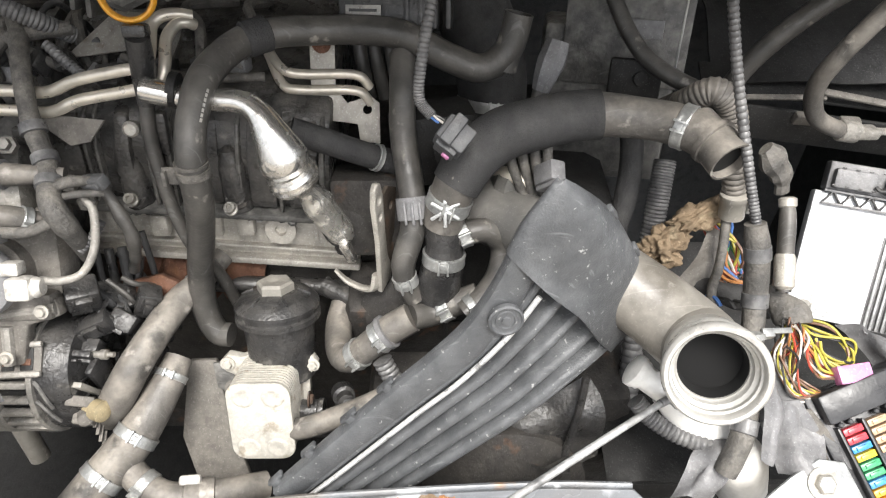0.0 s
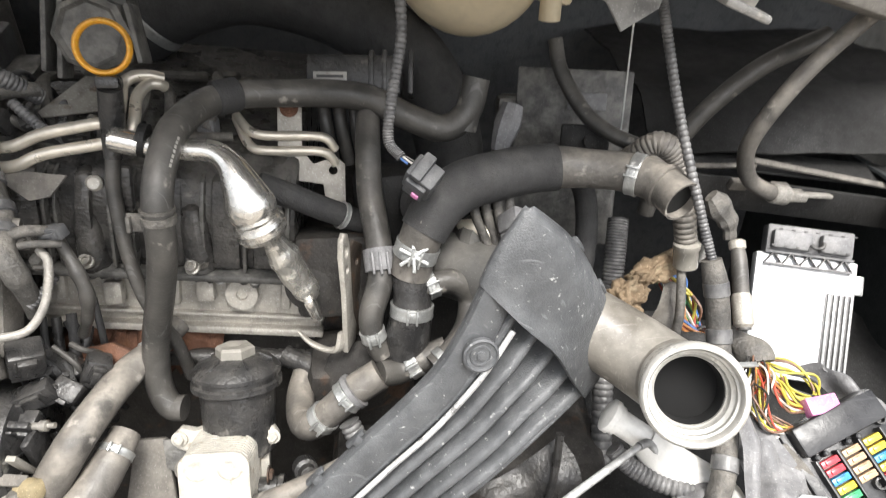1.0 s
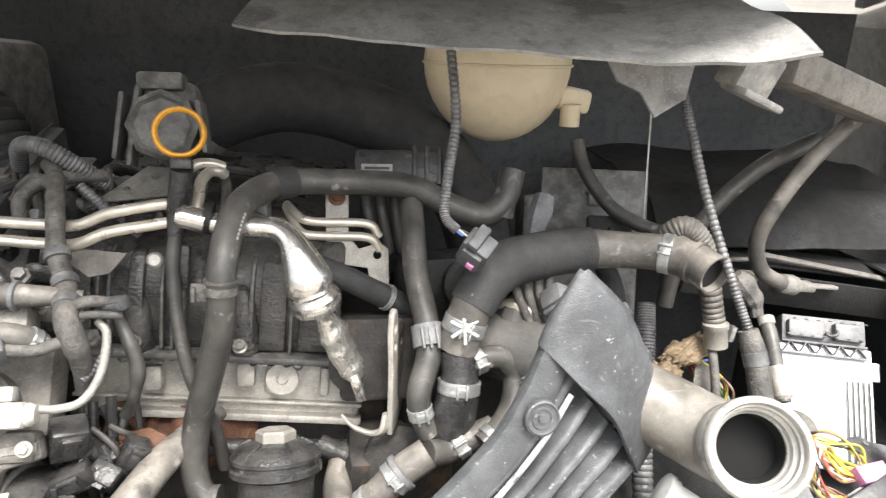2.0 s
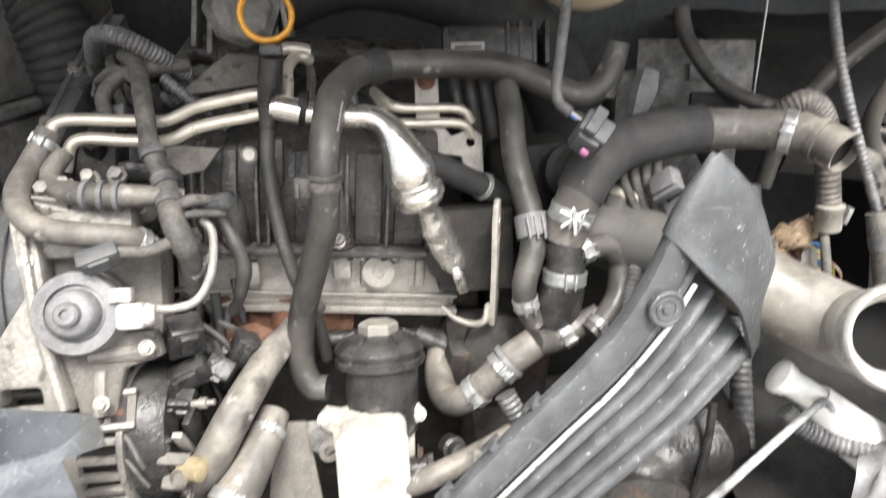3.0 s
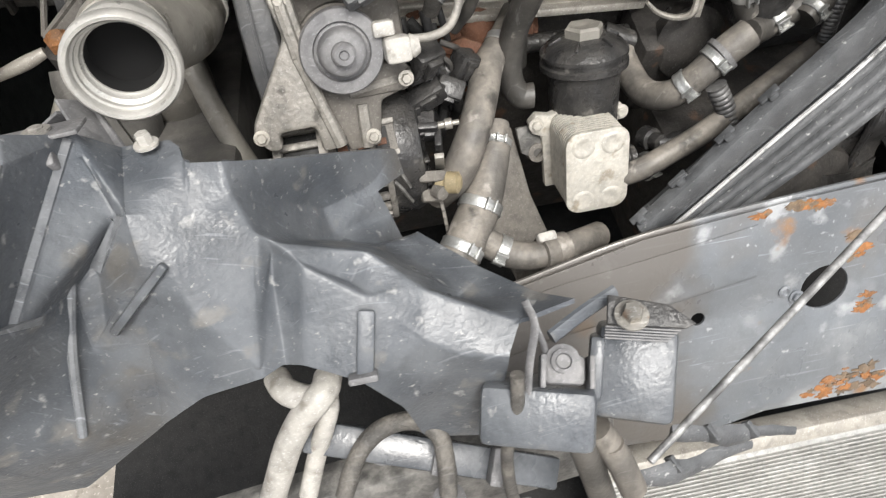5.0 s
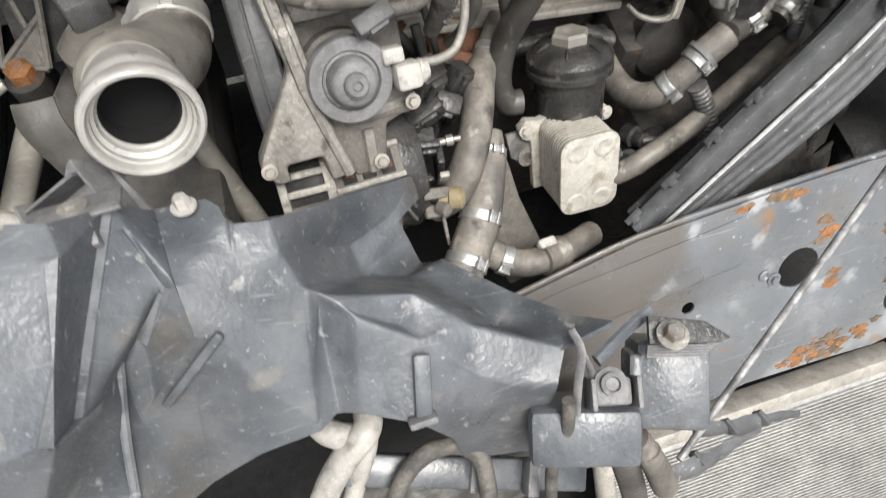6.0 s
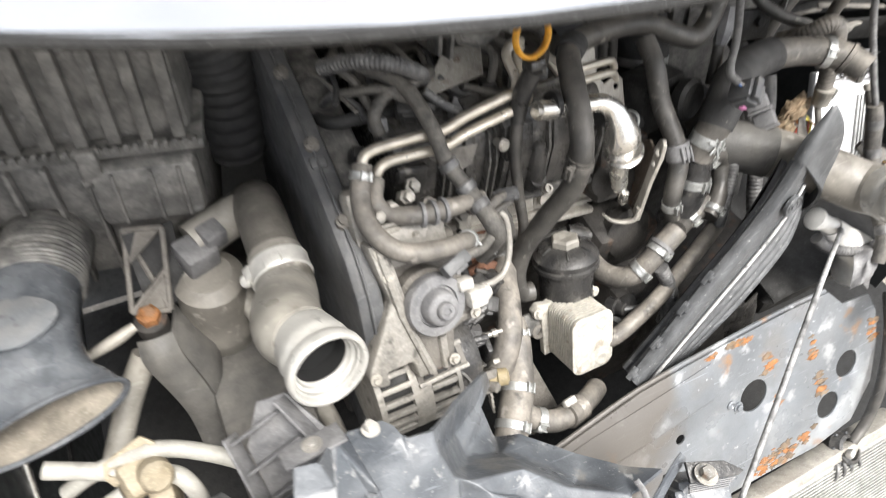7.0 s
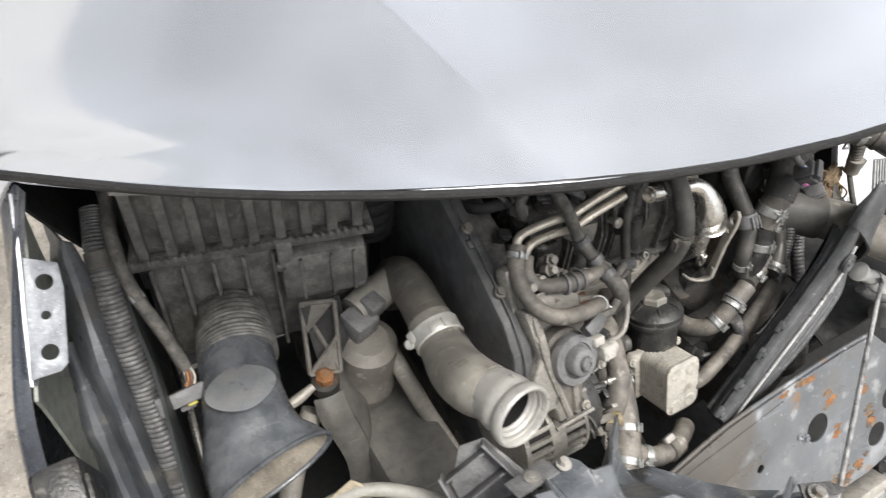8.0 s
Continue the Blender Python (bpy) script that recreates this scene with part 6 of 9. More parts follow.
def fuse_box():
    ob = thing("fuse_box", (0.40, 0.36, 0.74), "black fuse box with rows of coloured blade fuses", "fuse box")
    m = basis((0.440, 0.366, 0.768), (-0.05, -0.60, 0.80), (0.93, 0.27, 0.25))
    part("carrier", merge(box((0.115, 0.12, 0.025), m, 0.003), box((0.10, 0.03, 0.018), m @ Matrix.Translation((0.0, 0.045, 0.018)), 0.003)), FUSE_BLACK, ob)
    for x in (-0.043, -0.017, 0.009, 0.036):
        part("row_wall", box((0.003, 0.085, 0.012), m @ Matrix.Translation((x, -0.018, 0.017)), 0.0006), FUSE_BLACK, ob)
    for x in (-0.038, -0.028, 0.0, 0.012):
        part("pin_post", lathe([(0.003, 0), (0.003, 0.008), (0.0018, 0.009)], m @ V((x, 0.026, 0.0125)), m.to_3x3() @ V((0, 0, 1)), 8), FUSE_BLACK, ob)
    cols = {-0.030: ("red", "red", "blue", "yellow", "green", "green", "blue", "orange", "orange"), -0.004: ("tan", "tan", "tan", "tan"), 0.022: ("yellow", "yellow", "blue", "yellow", "red", "blue")}
    for x, seq in cols.items():
        for k, c in enumerate(seq):
            part("blade_fuse", merge(box((0.0205, 0.0066, 0.012), m @ Matrix.Translation((x, 0.018 - 0.0088 * k, 0.016)), 0.0008), box((0.012, 0.004, 0.015), m @ Matrix.Translation((x, 0.018 - 0.0088 * k, 0.016)), 0.0006)), FUSE[c], ob, c + " blade fuse")
    part("relay", box((0.034, 0.018, 0.012), basis((0.412, 0.404, 0.818), (0.0, -0.5, 0.85), (0.97, 0.1, 0.1)), 0.001), FUSE["pink"], ob, "pink label block")
    for x, y in ((0.005, -0.02), (0.012, -0.045), (0.045, 0.03)):
        part("socket", lathe([(0.006, 0), (0.006, 0.006), (0.004, 0.006), (0.004, 0.001)], m @ V((x, y, 0.0125)), m.to_3x3() @ V((0, 0, 1)), 14), PLASTIC, ob)


fuse_box()


def wire_bundle(name, label, ends, colours, spread, r=0.0016, seed=1, loops=0.03):
    """A fan of single insulated wires between two places."""
    rnd = random.Random(seed)
    ob = thing(name, ends[0], label, "wires")
    for c in colours:
        a, b = V(ends[0]), V(ends[-1])
        pts = []
        for i, e in enumerate(ends):
            k = spread if 0 < i < len(ends) - 1 else spread * 0.4
            pts.append(V(e) + V((rnd.uniform(-1, 1), rnd.uniform(-1, 1), rnd.uniform(-1, 1))) * k)
        part("wire", sweep(pts, r, 6, 6), WIRE[c], ob, c + " wire")


wire_bundle("loose_wires", "loose fan of yellow, red and black wires", [(0.372, 0.468, 0.826), (0.366, 0.452, 0.822), (0.356, 0.428, 0.808), (0.358, 0.402, 0.792), (0.384, 0.392, 0.795)],
            ["yellow", "brown", "black", "red", "yellow", "white", "orange", "black", "yellow", "white", "brown", "black", "orange", "brown", "yellow", "black", "brown", "black", "white", "yellow", "black", "red", "brown", "yellow", "white", "black", "brown", "yellow", "white", "brown"], 0.0125, r=0.00115, seed=3)
wire_bundle("striped_wires", "bundle of thin red, white and yellow wires into the fuse box", [(0.376, 0.468, 0.826), (0.378, 0.450, 0.824), (0.380, 0.430, 0.816), (0.388, 0.412, 0.812), (0.402, 0.404, 0.814)],
            ["red", "white", "yellow", "brown", "yellow", "orange", "black", "red", "yellow", "white"], 0.008, r=0.0013, seed=13)
wire_bundle("looped_wires", "looped yellow and black wires above the fuse box", [(0.380, 0.468, 0.826), (0.396, 0.455, 0.828), (0.420, 0.445, 0.822), (0.425, 0.428, 0.812), (0.412, 0.420, 0.812), (0.396, 0.424, 0.818), (0.388, 0.44, 0.826)],
            ["yellow", "black", "yellow", "yellow", "brown", "yellow"], 0.006, r=0.0014, seed=5)
ob = thing("loom_boot", (0.374, 0.475, 0.828), "tapered grey tape boot at the end of a loom", "wiring loom")
part("boot", sweep([(0.352, 0.500, 0.842), (0.362, 0.488, 0.836), (0.373, 0.472, 0.829), (0.374, 0.464, 0.824)], [0.008, 0.013, 0.019, 0.017], 14, 5, wobble=0.15, flat=0.6), TAPE, ob)
wire_bundle("cut_wires", "cut ends of coloured harness wires", [(0.325, 0.63, 0.83), (0.345, 0.615, 0.822), (0.36, 0.60, 0.80), (0.365, 0.58, 0.785)],
            ["blue", "yellow", "red", "green", "orange", "blue", "red", "yellow", "white", "brown", "orange", "green", "red", "blue"], 0.016, r=0.0019, seed=7)
wire_bundle("broken_loom_wires", "orange and red wires from a broken loom", [(0.33, 0.60, 0.80), (0.345, 0.58, 0.79), (0.365, 0.57, 0.785), (0.385, 0.565, 0.78)],
            ["orange", "red", "red", "orange", "brown", "blue", "black", "red"], 0.012, r=0.0019, seed=9)


def looms():
    pts = [(0.245, 0.60, 1.19), (0.25, 0.575, 1.15), (0.272, 0.555, 1.07), (0.296, 0.518, 0.985), (0.312, 0.49, 0.93)]
    hose("conduit", pts, 0.0048, CONDUIT, "thin corrugated black conduit hanging from the bonnet", "conduit", ribs=0.10, pitch=0.0045, seg=10)
    pts = [(0.308, 0.495, 0.94), (0.315, 0.482, 0.91), (0.318, 0.462, 0.87), (0.315, 0.435, 0.84), (0.312, 0.40, 0.80), (0.300, 0.362, 0.775), (0.285, 0.34, 0.74)]
    ob = hose("taped_loom", pts, [0.011, 0.0125, 0.012, 0.0115, 0.012, 0.012, 0.012], TAPE, "thick wiring loom wrapped in grey tape", "wiring loom", wobble=0.12)
    for f in (0.12, 0.31, 0.55, 0.8):
        part("tape_band", lathe([(0.0115, -0.008), (0.0132, -0.007), (0.0132, 0.007), (0.0115, 0.008)], *along(pts, f), 16), CONDUIT, ob)
    pts = [(0.362, 0.545, 0.932), (0.362, 0.53, 0.915), (0.36, 0.505, 0.885), (0.358, 0.48, 0.858)]
    ob = hose("cable_strut", pts, [0.006, 0.0085, 0.0085, 0.0075], RUBBER, "grey plastic strut with pale metal ends", "strut")
    part("end_fitting", lathe([(0.009, -0.028), (0.0105, -0.024), (0.0105, 0.006), (0.007, 0.010)], *along(pts, 0.88), 14), ALU_BRIGHT, ob)
    part("end_fitting", lathe([(0.006, -0.006), (0.009, -0.004), (0.009, 0.004), (0.006, 0.006)], *along(pts, 0.05), 14), ALU_BRIGHT, ob)
    pts = [(0.255, 0.66, 0.97), (0.262, 0.625, 1.0), (0.280, 0.610, 1.021), (0.300, 0.605, 1.006), (0.314, 0.602, 0.972), (0.325, 0.595, 0.925), (0.334, 0.590, 0.885)]
    hose("ribbed_hose", pts, [0.014, 0.0145, 0.0145, 0.0145, 0.014, 0.013, 0.013], RUBBER_GREY, "ribbed grey hose with a foil end", ribs=0.05, pitch=0.006)
    pts = [(0.22, 0.72, 0.95), (0.23, 0.68, 0.92), (0.225, 0.64, 0.87), (0.21, 0.61, 0.80), (0.20, 0.58, 0.72)]
    hose("black_drain_hose", pts, 0.014, RUBBER_DARK, "black hose that drops behind the grille")
    pts = [(0.27, 0.66, 0.90), (0.262, 0.63, 0.86), (0.255, 0.60, 0.80), (0.25, 0.57, 0.72), (0.24, 0.50, 0.62)]
    hose("corrugated_loom", pts, 0.013, CONDUIT, "black corrugated loom beside the foam", "conduit", ribs=0.06, pitch=0.006)
    pts = [(0.19, 0.76, 1.10), (0.197, 0.74, 1.065), (0.222, 0.705, 1.025), (0.25, 0.675, 1.008), (0.285, 0.65, 0.998), (0.31, 0.64, 0.985)]
    hose("vacuum_hose", pts, 0.0095, RUBBER, "slim dusty vacuum hose")
    pts = [(0.60, 0.72, 1.175), (0.545, 0.705, 1.135), (0.488, 0.695, 1.080), (0.452, 0.695, 1.020), (0.444, 0.705, 0.972), (0.464, 0.715, 0.928), (0.498, 0.72, 0.906), (0.53, 0.725, 0.896)]
    ob = hose("air_conditioning_hose", pts, 0.011, RUBBER_GREY, "dusty air-conditioning hose that bends to a pale joint")
    part("joint", merge(lathe([(0.012, -0.012), (0.014, -0.01), (0.014, 0.012), (0.010, 0.014)], *along(pts, 0.97), 16), box((0.035, 0.022, 0.014), pose(0.545, 0.727, 0.895, 0, 8, 10), 0.004), box((0.05, 0.012, 0.006), pose(0.585, 0.735, 0.890, 0, 8, 8), 0.002)), ALUMINIUM, ob)
    hose("background_hose", [(0.545, 0.76, 1.105), (0.510, 0.755, 1.092), (0.463, 0.75, 1.070), (0.420, 0.75, 1.033), (0.383, 0.75, 0.988), (0.355, 0.75, 0.93), (0.345, 0.75, 0.86)], 0.0125, RUBBER, "dusty hose along the inner wing")
    pts = [(-0.01, 0.60, 1.22), (-0.005, 0.58, 1.15), (-0.015, 0.55, 1.10), (-0.02, 0.535, 1.06), (-0.008, 0.525, 1.045)]
    ob = hose("plug_lead", pts, 0.005, CONDUIT, "corrugated lead with a loose grey plug", "lead", ribs=0.10, pitch=0.004, seg=10)
    m = pose(0.012, 0.520, 1.026, 35, 30, -25)
    plug = part("plug", merge(box((0.03, 0.026, 0.034), m, 0.003), box((0.022, 0.006, 0.026), m @ Matrix.Translation((0, -0.015, 0.0)), 0.002), box((0.012, 0.03, 0.008), m @ Matrix.Translation((-0.004, 0, 0.02)), 0.002)), TIMING, ob)
    part("lock_tab", box((0.008, 0.003, 0.008), m @ Matrix.Translation((0.004, -0.0185, -0.004)), 0.001), FUSE["pink"], plug, "pink lock tab")
    for k, dx in enumerate((-0.004, 0.0, 0.004)):
        part("lead_wire", sweep([(-0.010, 0.527, 1.048), (-0.004 + dx, 0.524, 1.044), (0.002 + dx, 0.522, 1.040)], 0.0012, 6, 3), WIRE[("blue", "white", "black")[k]], ob)


looms()

def foam():
    ob = thing("foam_lump", (0.29, 0.60, 0.80), "torn lump of brown crumbling insulation foam", "foam")
    for name, q, size, seed in (("foam", (0.268, 0.590, 0.822), (0.024, 0.020, 0.026), 0), ("torn_strip", (0.302, 0.605, 0.856), (0.036, 0.016, 0.014), 5)):
        bm = bmesh.new()
        bmesh.ops.create_icosphere(bm, subdivisions=5, radius=1.0)
        for v in bm.verts:
            k = 1 + 0.55 * noise.noise(v.co * 1.6 + V((seed, 0, 0))) + 0.28 * noise.noise(v.co * 4.5 + V((seed, 3, 0))) + 0.14 * noise.noise(v.co * 11)
            w = V((v.co.x * size[0], v.co.y * size[1], v.co.z * size[2])) * k
            w.rotate(Euler((0.2, -0.35 if seed else 0.5, 0.3)))
            v.co = V(q) + w
        part(name, bm, FOAM, ob, sharp=180)


foam()


def right_rail():
    ob = thing("wing_rail", (0.55, 0.76, 0.88), "dusty grey steel rail on top of the inner wing", "rail")
    part("flange", merge(box((0.30, 0.010, 0.005), pose(0.635, 0.760, 0.905, 30, 11, -2), 0.002), box((0.14, 0.008, 0.005), pose(0.43, 0.765, 0.925, 30, 0, -2), 0.002)), IRON_DUSTY, ob, "dusty bare edge")
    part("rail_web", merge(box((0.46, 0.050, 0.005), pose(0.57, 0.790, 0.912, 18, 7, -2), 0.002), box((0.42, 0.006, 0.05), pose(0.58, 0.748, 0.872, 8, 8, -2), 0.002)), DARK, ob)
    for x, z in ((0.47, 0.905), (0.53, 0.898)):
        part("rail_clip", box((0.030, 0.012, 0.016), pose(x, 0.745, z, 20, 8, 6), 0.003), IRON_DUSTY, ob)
    # The bonnet's shade on this panel is put into its near-black colour.
    part("panel", loft([[(x, 0.785, 0.93), (x, 0.88, 0.99), (x, 0.98, 1.0), (x, 1.2, 1.02)] for x in (0.36, 0.5, 0.65, 0.85)], 5, 6, 0.003, 0.018, 11), DARK, ob, "dented inner panel blackened for the bonnet's shade")
    ob = thing("battery_tray_plate", (0.25, 0.75, 0.85), "dark plastic box with a square lid behind the engine", "box")
    part("body", box((0.17, 0.10, 0.20), pose(0.215, 0.80, 0.91, -15, 0, -8), 0.01), PLASTIC_DUSTY, ob)
    part("lid", box((0.15, 0.006, 0.11), pose(0.225, 0.765, 1.005, -18, 0, -10), 0.003), PLASTIC_DUSTY, ob)
    part("label", box((0.05, 0.002, 0.022), pose(0.24, 0.757, 1.022, -18, 0, -10), 0.001), CONN_GREY, ob, "worn dull label")
    part("mount", merge(box((0.06, 0.012, 0.05), pose(0.225, 0.70, 0.985, -18, 0, -10), 0.004), lathe([(0.008, 0), (0.008, 0.006), (0.004, 0.007)], (0.228, 0.692, 0.992), (0, -0.9, 0.4), 16)), DARK, ob)
    ob = thing("sensor", (0.115, 0.67, 0.98), "dusty grey sensor plug on a short lead", "sensor")
    part("plug", sweep([(0.110, 0.66, 0.995), (0.116, 0.667, 1.012), (0.122, 0.675, 1.025), (0.128, 0.684, 1.042)], [0.010, 0.014, 0.016, 0.013], 8, 3), CONN_GREY, ob)
    part("sensor_lead", sweep([(0.110, 0.66, 0.995), (0.105, 0.65, 0.97), (0.10, 0.64, 0.94)], 0.009, 10, 5), RUBBER, ob)


right_rail()


def small_connectors():
    for k, (q, e) in enumerate((((0.112, 0.56, 0.955), (40, 25, 20)), ((0.128, 0.545, 0.93), (40, 25, 20)))):
        ob = thing("harness_plug", q, "dusty dark grey harness plug", "plug", "plugs behind the grille")
        m = pose(*q, *e)
        part("shell", merge(box((0.02, 0.022, 0.03), m, 0.003), box((0.012, 0.006, 0.034), m @ Matrix.Translation((0, -0.013, 0)), 0.002)), CONN_GREY, ob)
    for k in range(4):
        hose("harness_lead", [(0.07 + 0.014 * k, 0.60, 0.985), (0.075 + 0.013 * k, 0.585, 0.95), (0.088 + 0.01 * k, 0.57, 0.92), (0.095 + 0.008 * k, 0.56, 0.89)], 0.0055, TAPE, "thin taped harness lead", "lead")
    hose("corrugated_lead", [(0.09, 0.55, 0.90), (0.075, 0.52, 0.86), (0.062, 0.50, 0.82), (0.06, 0.49, 0.78)], 0.008, CONDUIT, "corrugated black lead behind the grille", "conduit", ribs=0.08, pitch=0.005)


small_connectors()


def right_front():
    ob = thing("headlamp_bracket", (0.33, 0.32, 0.70), "pale bent steel headlamp bracket with a bolt", "bracket")
    m = basis((0.342, 0.312, 0.742), (0.02, -0.62, 0.78), (1, 0.05, 0.04))
    part("sheet", plate([(-0.09, -0.03), (-0.05, -0.012), (0.0, 0.02), (0.03, 0.035), (0.055, 0.03), (0.07, -0.01), (0.085, -0.06), (-0.10, -0.06)], 0.004, m, bevel=0.001), material("dusty_pale_painted_steel", (0.36, 0.375, 0.38), 0.5, 0.2, dust=0.3, spots=(0.1, (0.16, 0.15, 0.14), 30)), ob)
    bolt(ob, m @ V((0.03, 0.012, 0.004)), (0.05, -0.6, 0.78), 0.010, ZINC, 1.6, 0.008)
    ob = thing("crumpled_bracket", (0.28, 0.35, 0.68), "crumpled grey bracket below the pipe mouth", "bracket")
    part("sheet", loft([[(0.235, 0.33, 0.705), (0.25, 0.325, 0.72), (0.27, 0.32, 0.70)], [(0.25, 0.35, 0.73), (0.27, 0.345, 0.745), (0.295, 0.345, 0.735)], [(0.27, 0.375, 0.74), (0.30, 0.37, 0.755), (0.325, 0.37, 0.745)]], 7, 7, 0.003, 0.012, 42), CONN_GREY, ob)
    part("twisted_sheet", loft([[(0.34, 0.43, 0.80), (0.36, 0.41, 0.80), (0.375, 0.39, 0.79)], [(0.33, 0.38, 0.77), (0.35, 0.37, 0.785), (0.38, 0.36, 0.77)], [(0.34, 0.34, 0.74), (0.36, 0.33, 0.75), (0.385, 0.325, 0.73)]], 6, 6, 0.003, 0.016, 30), CONN_GREY, ob)
    part("inner_tray", slab(0.22, 0.75, 0.42, 0.80, 0.52, 0.56, 0.01), DARK, ob)


right_front()


def engine_rear():
    """What shows behind the engine, under the bonnet."""
    pts = [(-0.36, 0.90, 1.07), (-0.30, 0.90, 1.115), (-0.20, 0.90, 1.138), (-0.08, 0.88, 1.112), (0.01, 0.84, 1.06), (0.05, 0.80, 1.00), (0.065, 0.77, 0.94), (0.06, 0.75, 0.88)]
    ob = hose("air_intake_hose", pts, [0.045, 0.05, 0.05, 0.05, 0.049, 0.047, 0.045, 0.042], RUBBER_DARK, "wide dusty black intake hose behind the engine", seg=26)
    clamp(ob, pts, 0.06, 0.0475, 0.014)
    clamp(ob, pts, 0.93, 0.0438, 0.014)
    ob = thing("expansion_tank", (0.08, 0.82, 1.05), "yellowed plastic coolant expansion tank", "tank")
    bm = bmesh.new()
    bmesh.ops.create_uvsphere(bm, u_segments=32, v_segments=18, radius=1.0)
    for v in bm.verts:
        v.co = V((0.090, 0.835, 1.200)) + V((v.co.x * 0.104, v.co.y * 0.09, v.co.z * (0.112 if v.co.z < 0 else 0.08)))
    part("tank", bm, CREAM, ob)
    part("seam", sweep([(0.090 + 0.1045 * math.cos(a), 0.835 - 0.0905 * math.sin(a), 1.196) for a in (math.pi * k / 12 for k in range(13))], 0.0022, 6, 3), CREAM, ob, "moulded seam")
    part("outlet", merge(box((0.05, 0.04, 0.034), pose(0.195, 0.82, 1.150, 0, 10, 10), 0.008), lathe([(0.014, 0), (0.014, 0.03)], (0.190, 0.80, 1.145), (0, 0, -1), 16)), CREAM, ob)
    ob = thing("throttle_actuator", (-0.31, 0.70, 1.08), "dark cast actuator behind the dipstick ring", "actuator")
    part("casting", merge(box((0.060, 0.05, 0.085), pose(-0.318, 0.71, 1.125, -15, 0, 5), 0.010), lathe([(0.040, 0), (0.040, 0.02), (0.034, 0.024), (0.030, 0.020), (0.012, 0.020)], (-0.322, 0.69, 1.122), (0, -0.9, 0.2), 8), box((0.05, 0.03, 0.02), pose(-0.325, 0.70, 1.170, -15), 0.004)), PLASTIC_DUSTY, ob)
    for dx, h in ((-0.052, 0.075), (-0.036, 0.09), (0.038, 0.06)):
        part("casting_rib", box((0.006, 0.03, h), pose(-0.318 + dx, 0.685, 1.122, -15, 8 if dx < 0 else -8, 0), 0.002), PLASTIC_DUSTY, ob)
    ob = thing("injector_rail", (-0.3, 0.74, 1.03), "dark injector leads and plugs on top of the cover", "leads")
    rnd = random.Random(4)
    for k in range(7):
        x = -0.46 + 0.04 * k
        part("lead", sweep([(x, 0.66, 1.025), (x + rnd.uniform(-0.02, 0.02), 0.69, 1.06), (x + rnd.uniform(-0.03, 0.03), 0.73, 1.065), (x + rnd.uniform(-0.02, 0.02), 0.78, 1.05)], 0.006, 8, 5), TAPE, ob)
        part("plug", box((0.02, 0.024, 0.018), pose(x, 0.655 + rnd.uniform(-0.01, 0.02), 1.025, rnd.uniform(-30, 10), 0, rnd.uniform(-30, 30)), 0.003), CONN_GREY if k % 3 == 0 else PLASTIC, ob)
    part("shield", plate([(0, 0), (0.09, 0.012), (0.10, 0.05), (0.05, 0.055)], 0.002, basis((-0.40, 0.655, 1.04), (0, -0.6, 0.8), (1, 0, 0))), ZINC, ob, "dull steel shield")
    ob = thing("map_sensor", (-0.07, 0.70, 1.03), "black sensor block with a pale label", "sensor")
    part("block", merge(box((0.11, 0.05, 0.045), pose(-0.055, 0.72, 1.065, -25, 0, -4), 0.006), *[box((0.006, 0.052, 0.05), pose(-0.035 + 0.015 * k, 0.718, 1.068, -25, 0, -4), 0.002) for k in range(4)]), PLASTIC, ob)
    lab = part("label", box((0.038, 0.002, 0.016), pose(-0.083, 0.692, 1.072, -25, 0, -4), 0.0005), WHITE, ob, "pale printed label")
    for k in range(2):
        part("print_bar", box((0.03, 0.0008, 0.003), pose(-0.083, 0.6905 , 1.0755 - 0.006 * k, -25, 0, -4), 0), WIRE["black"], lab)
    for k in range(3):
        hose("small_vacuum_hose", [(-0.098 + 0.019 * k, 0.735, 1.045), (-0.093 + 0.018 * k, 0.715, 1.01), (-0.086 + 0.018 * k, 0.71, 0.96)], 0.008, RUBBER, "short black vacuum hose behind the bracket")
    hose("rear_coolant_hose", [(-0.16, 0.60, 0.985), (-0.12, 0.605, 0.965), (-0.09, 0.615, 0.945), (-0.05, 0.63, 0.92), (0.0, 0.64, 0.90)], 0.014, RUBBER_DARK, "black coolant hose behind the silver pipe", clamps=((0.55, 0.0145, 0.006, (0, -1, 0.4), False),))


engine_rear()


# ---- left side of the bay ----
AIR_BOX = material("dust_caked_box_plastic", (0.075, 0.074, 0.071), 0.5, dust=0.85, dust_color=(0.34, 0.325, 0.30), scale=16, bump=0.5, scratch=0.4, grime=0.3, fleck=0.3)


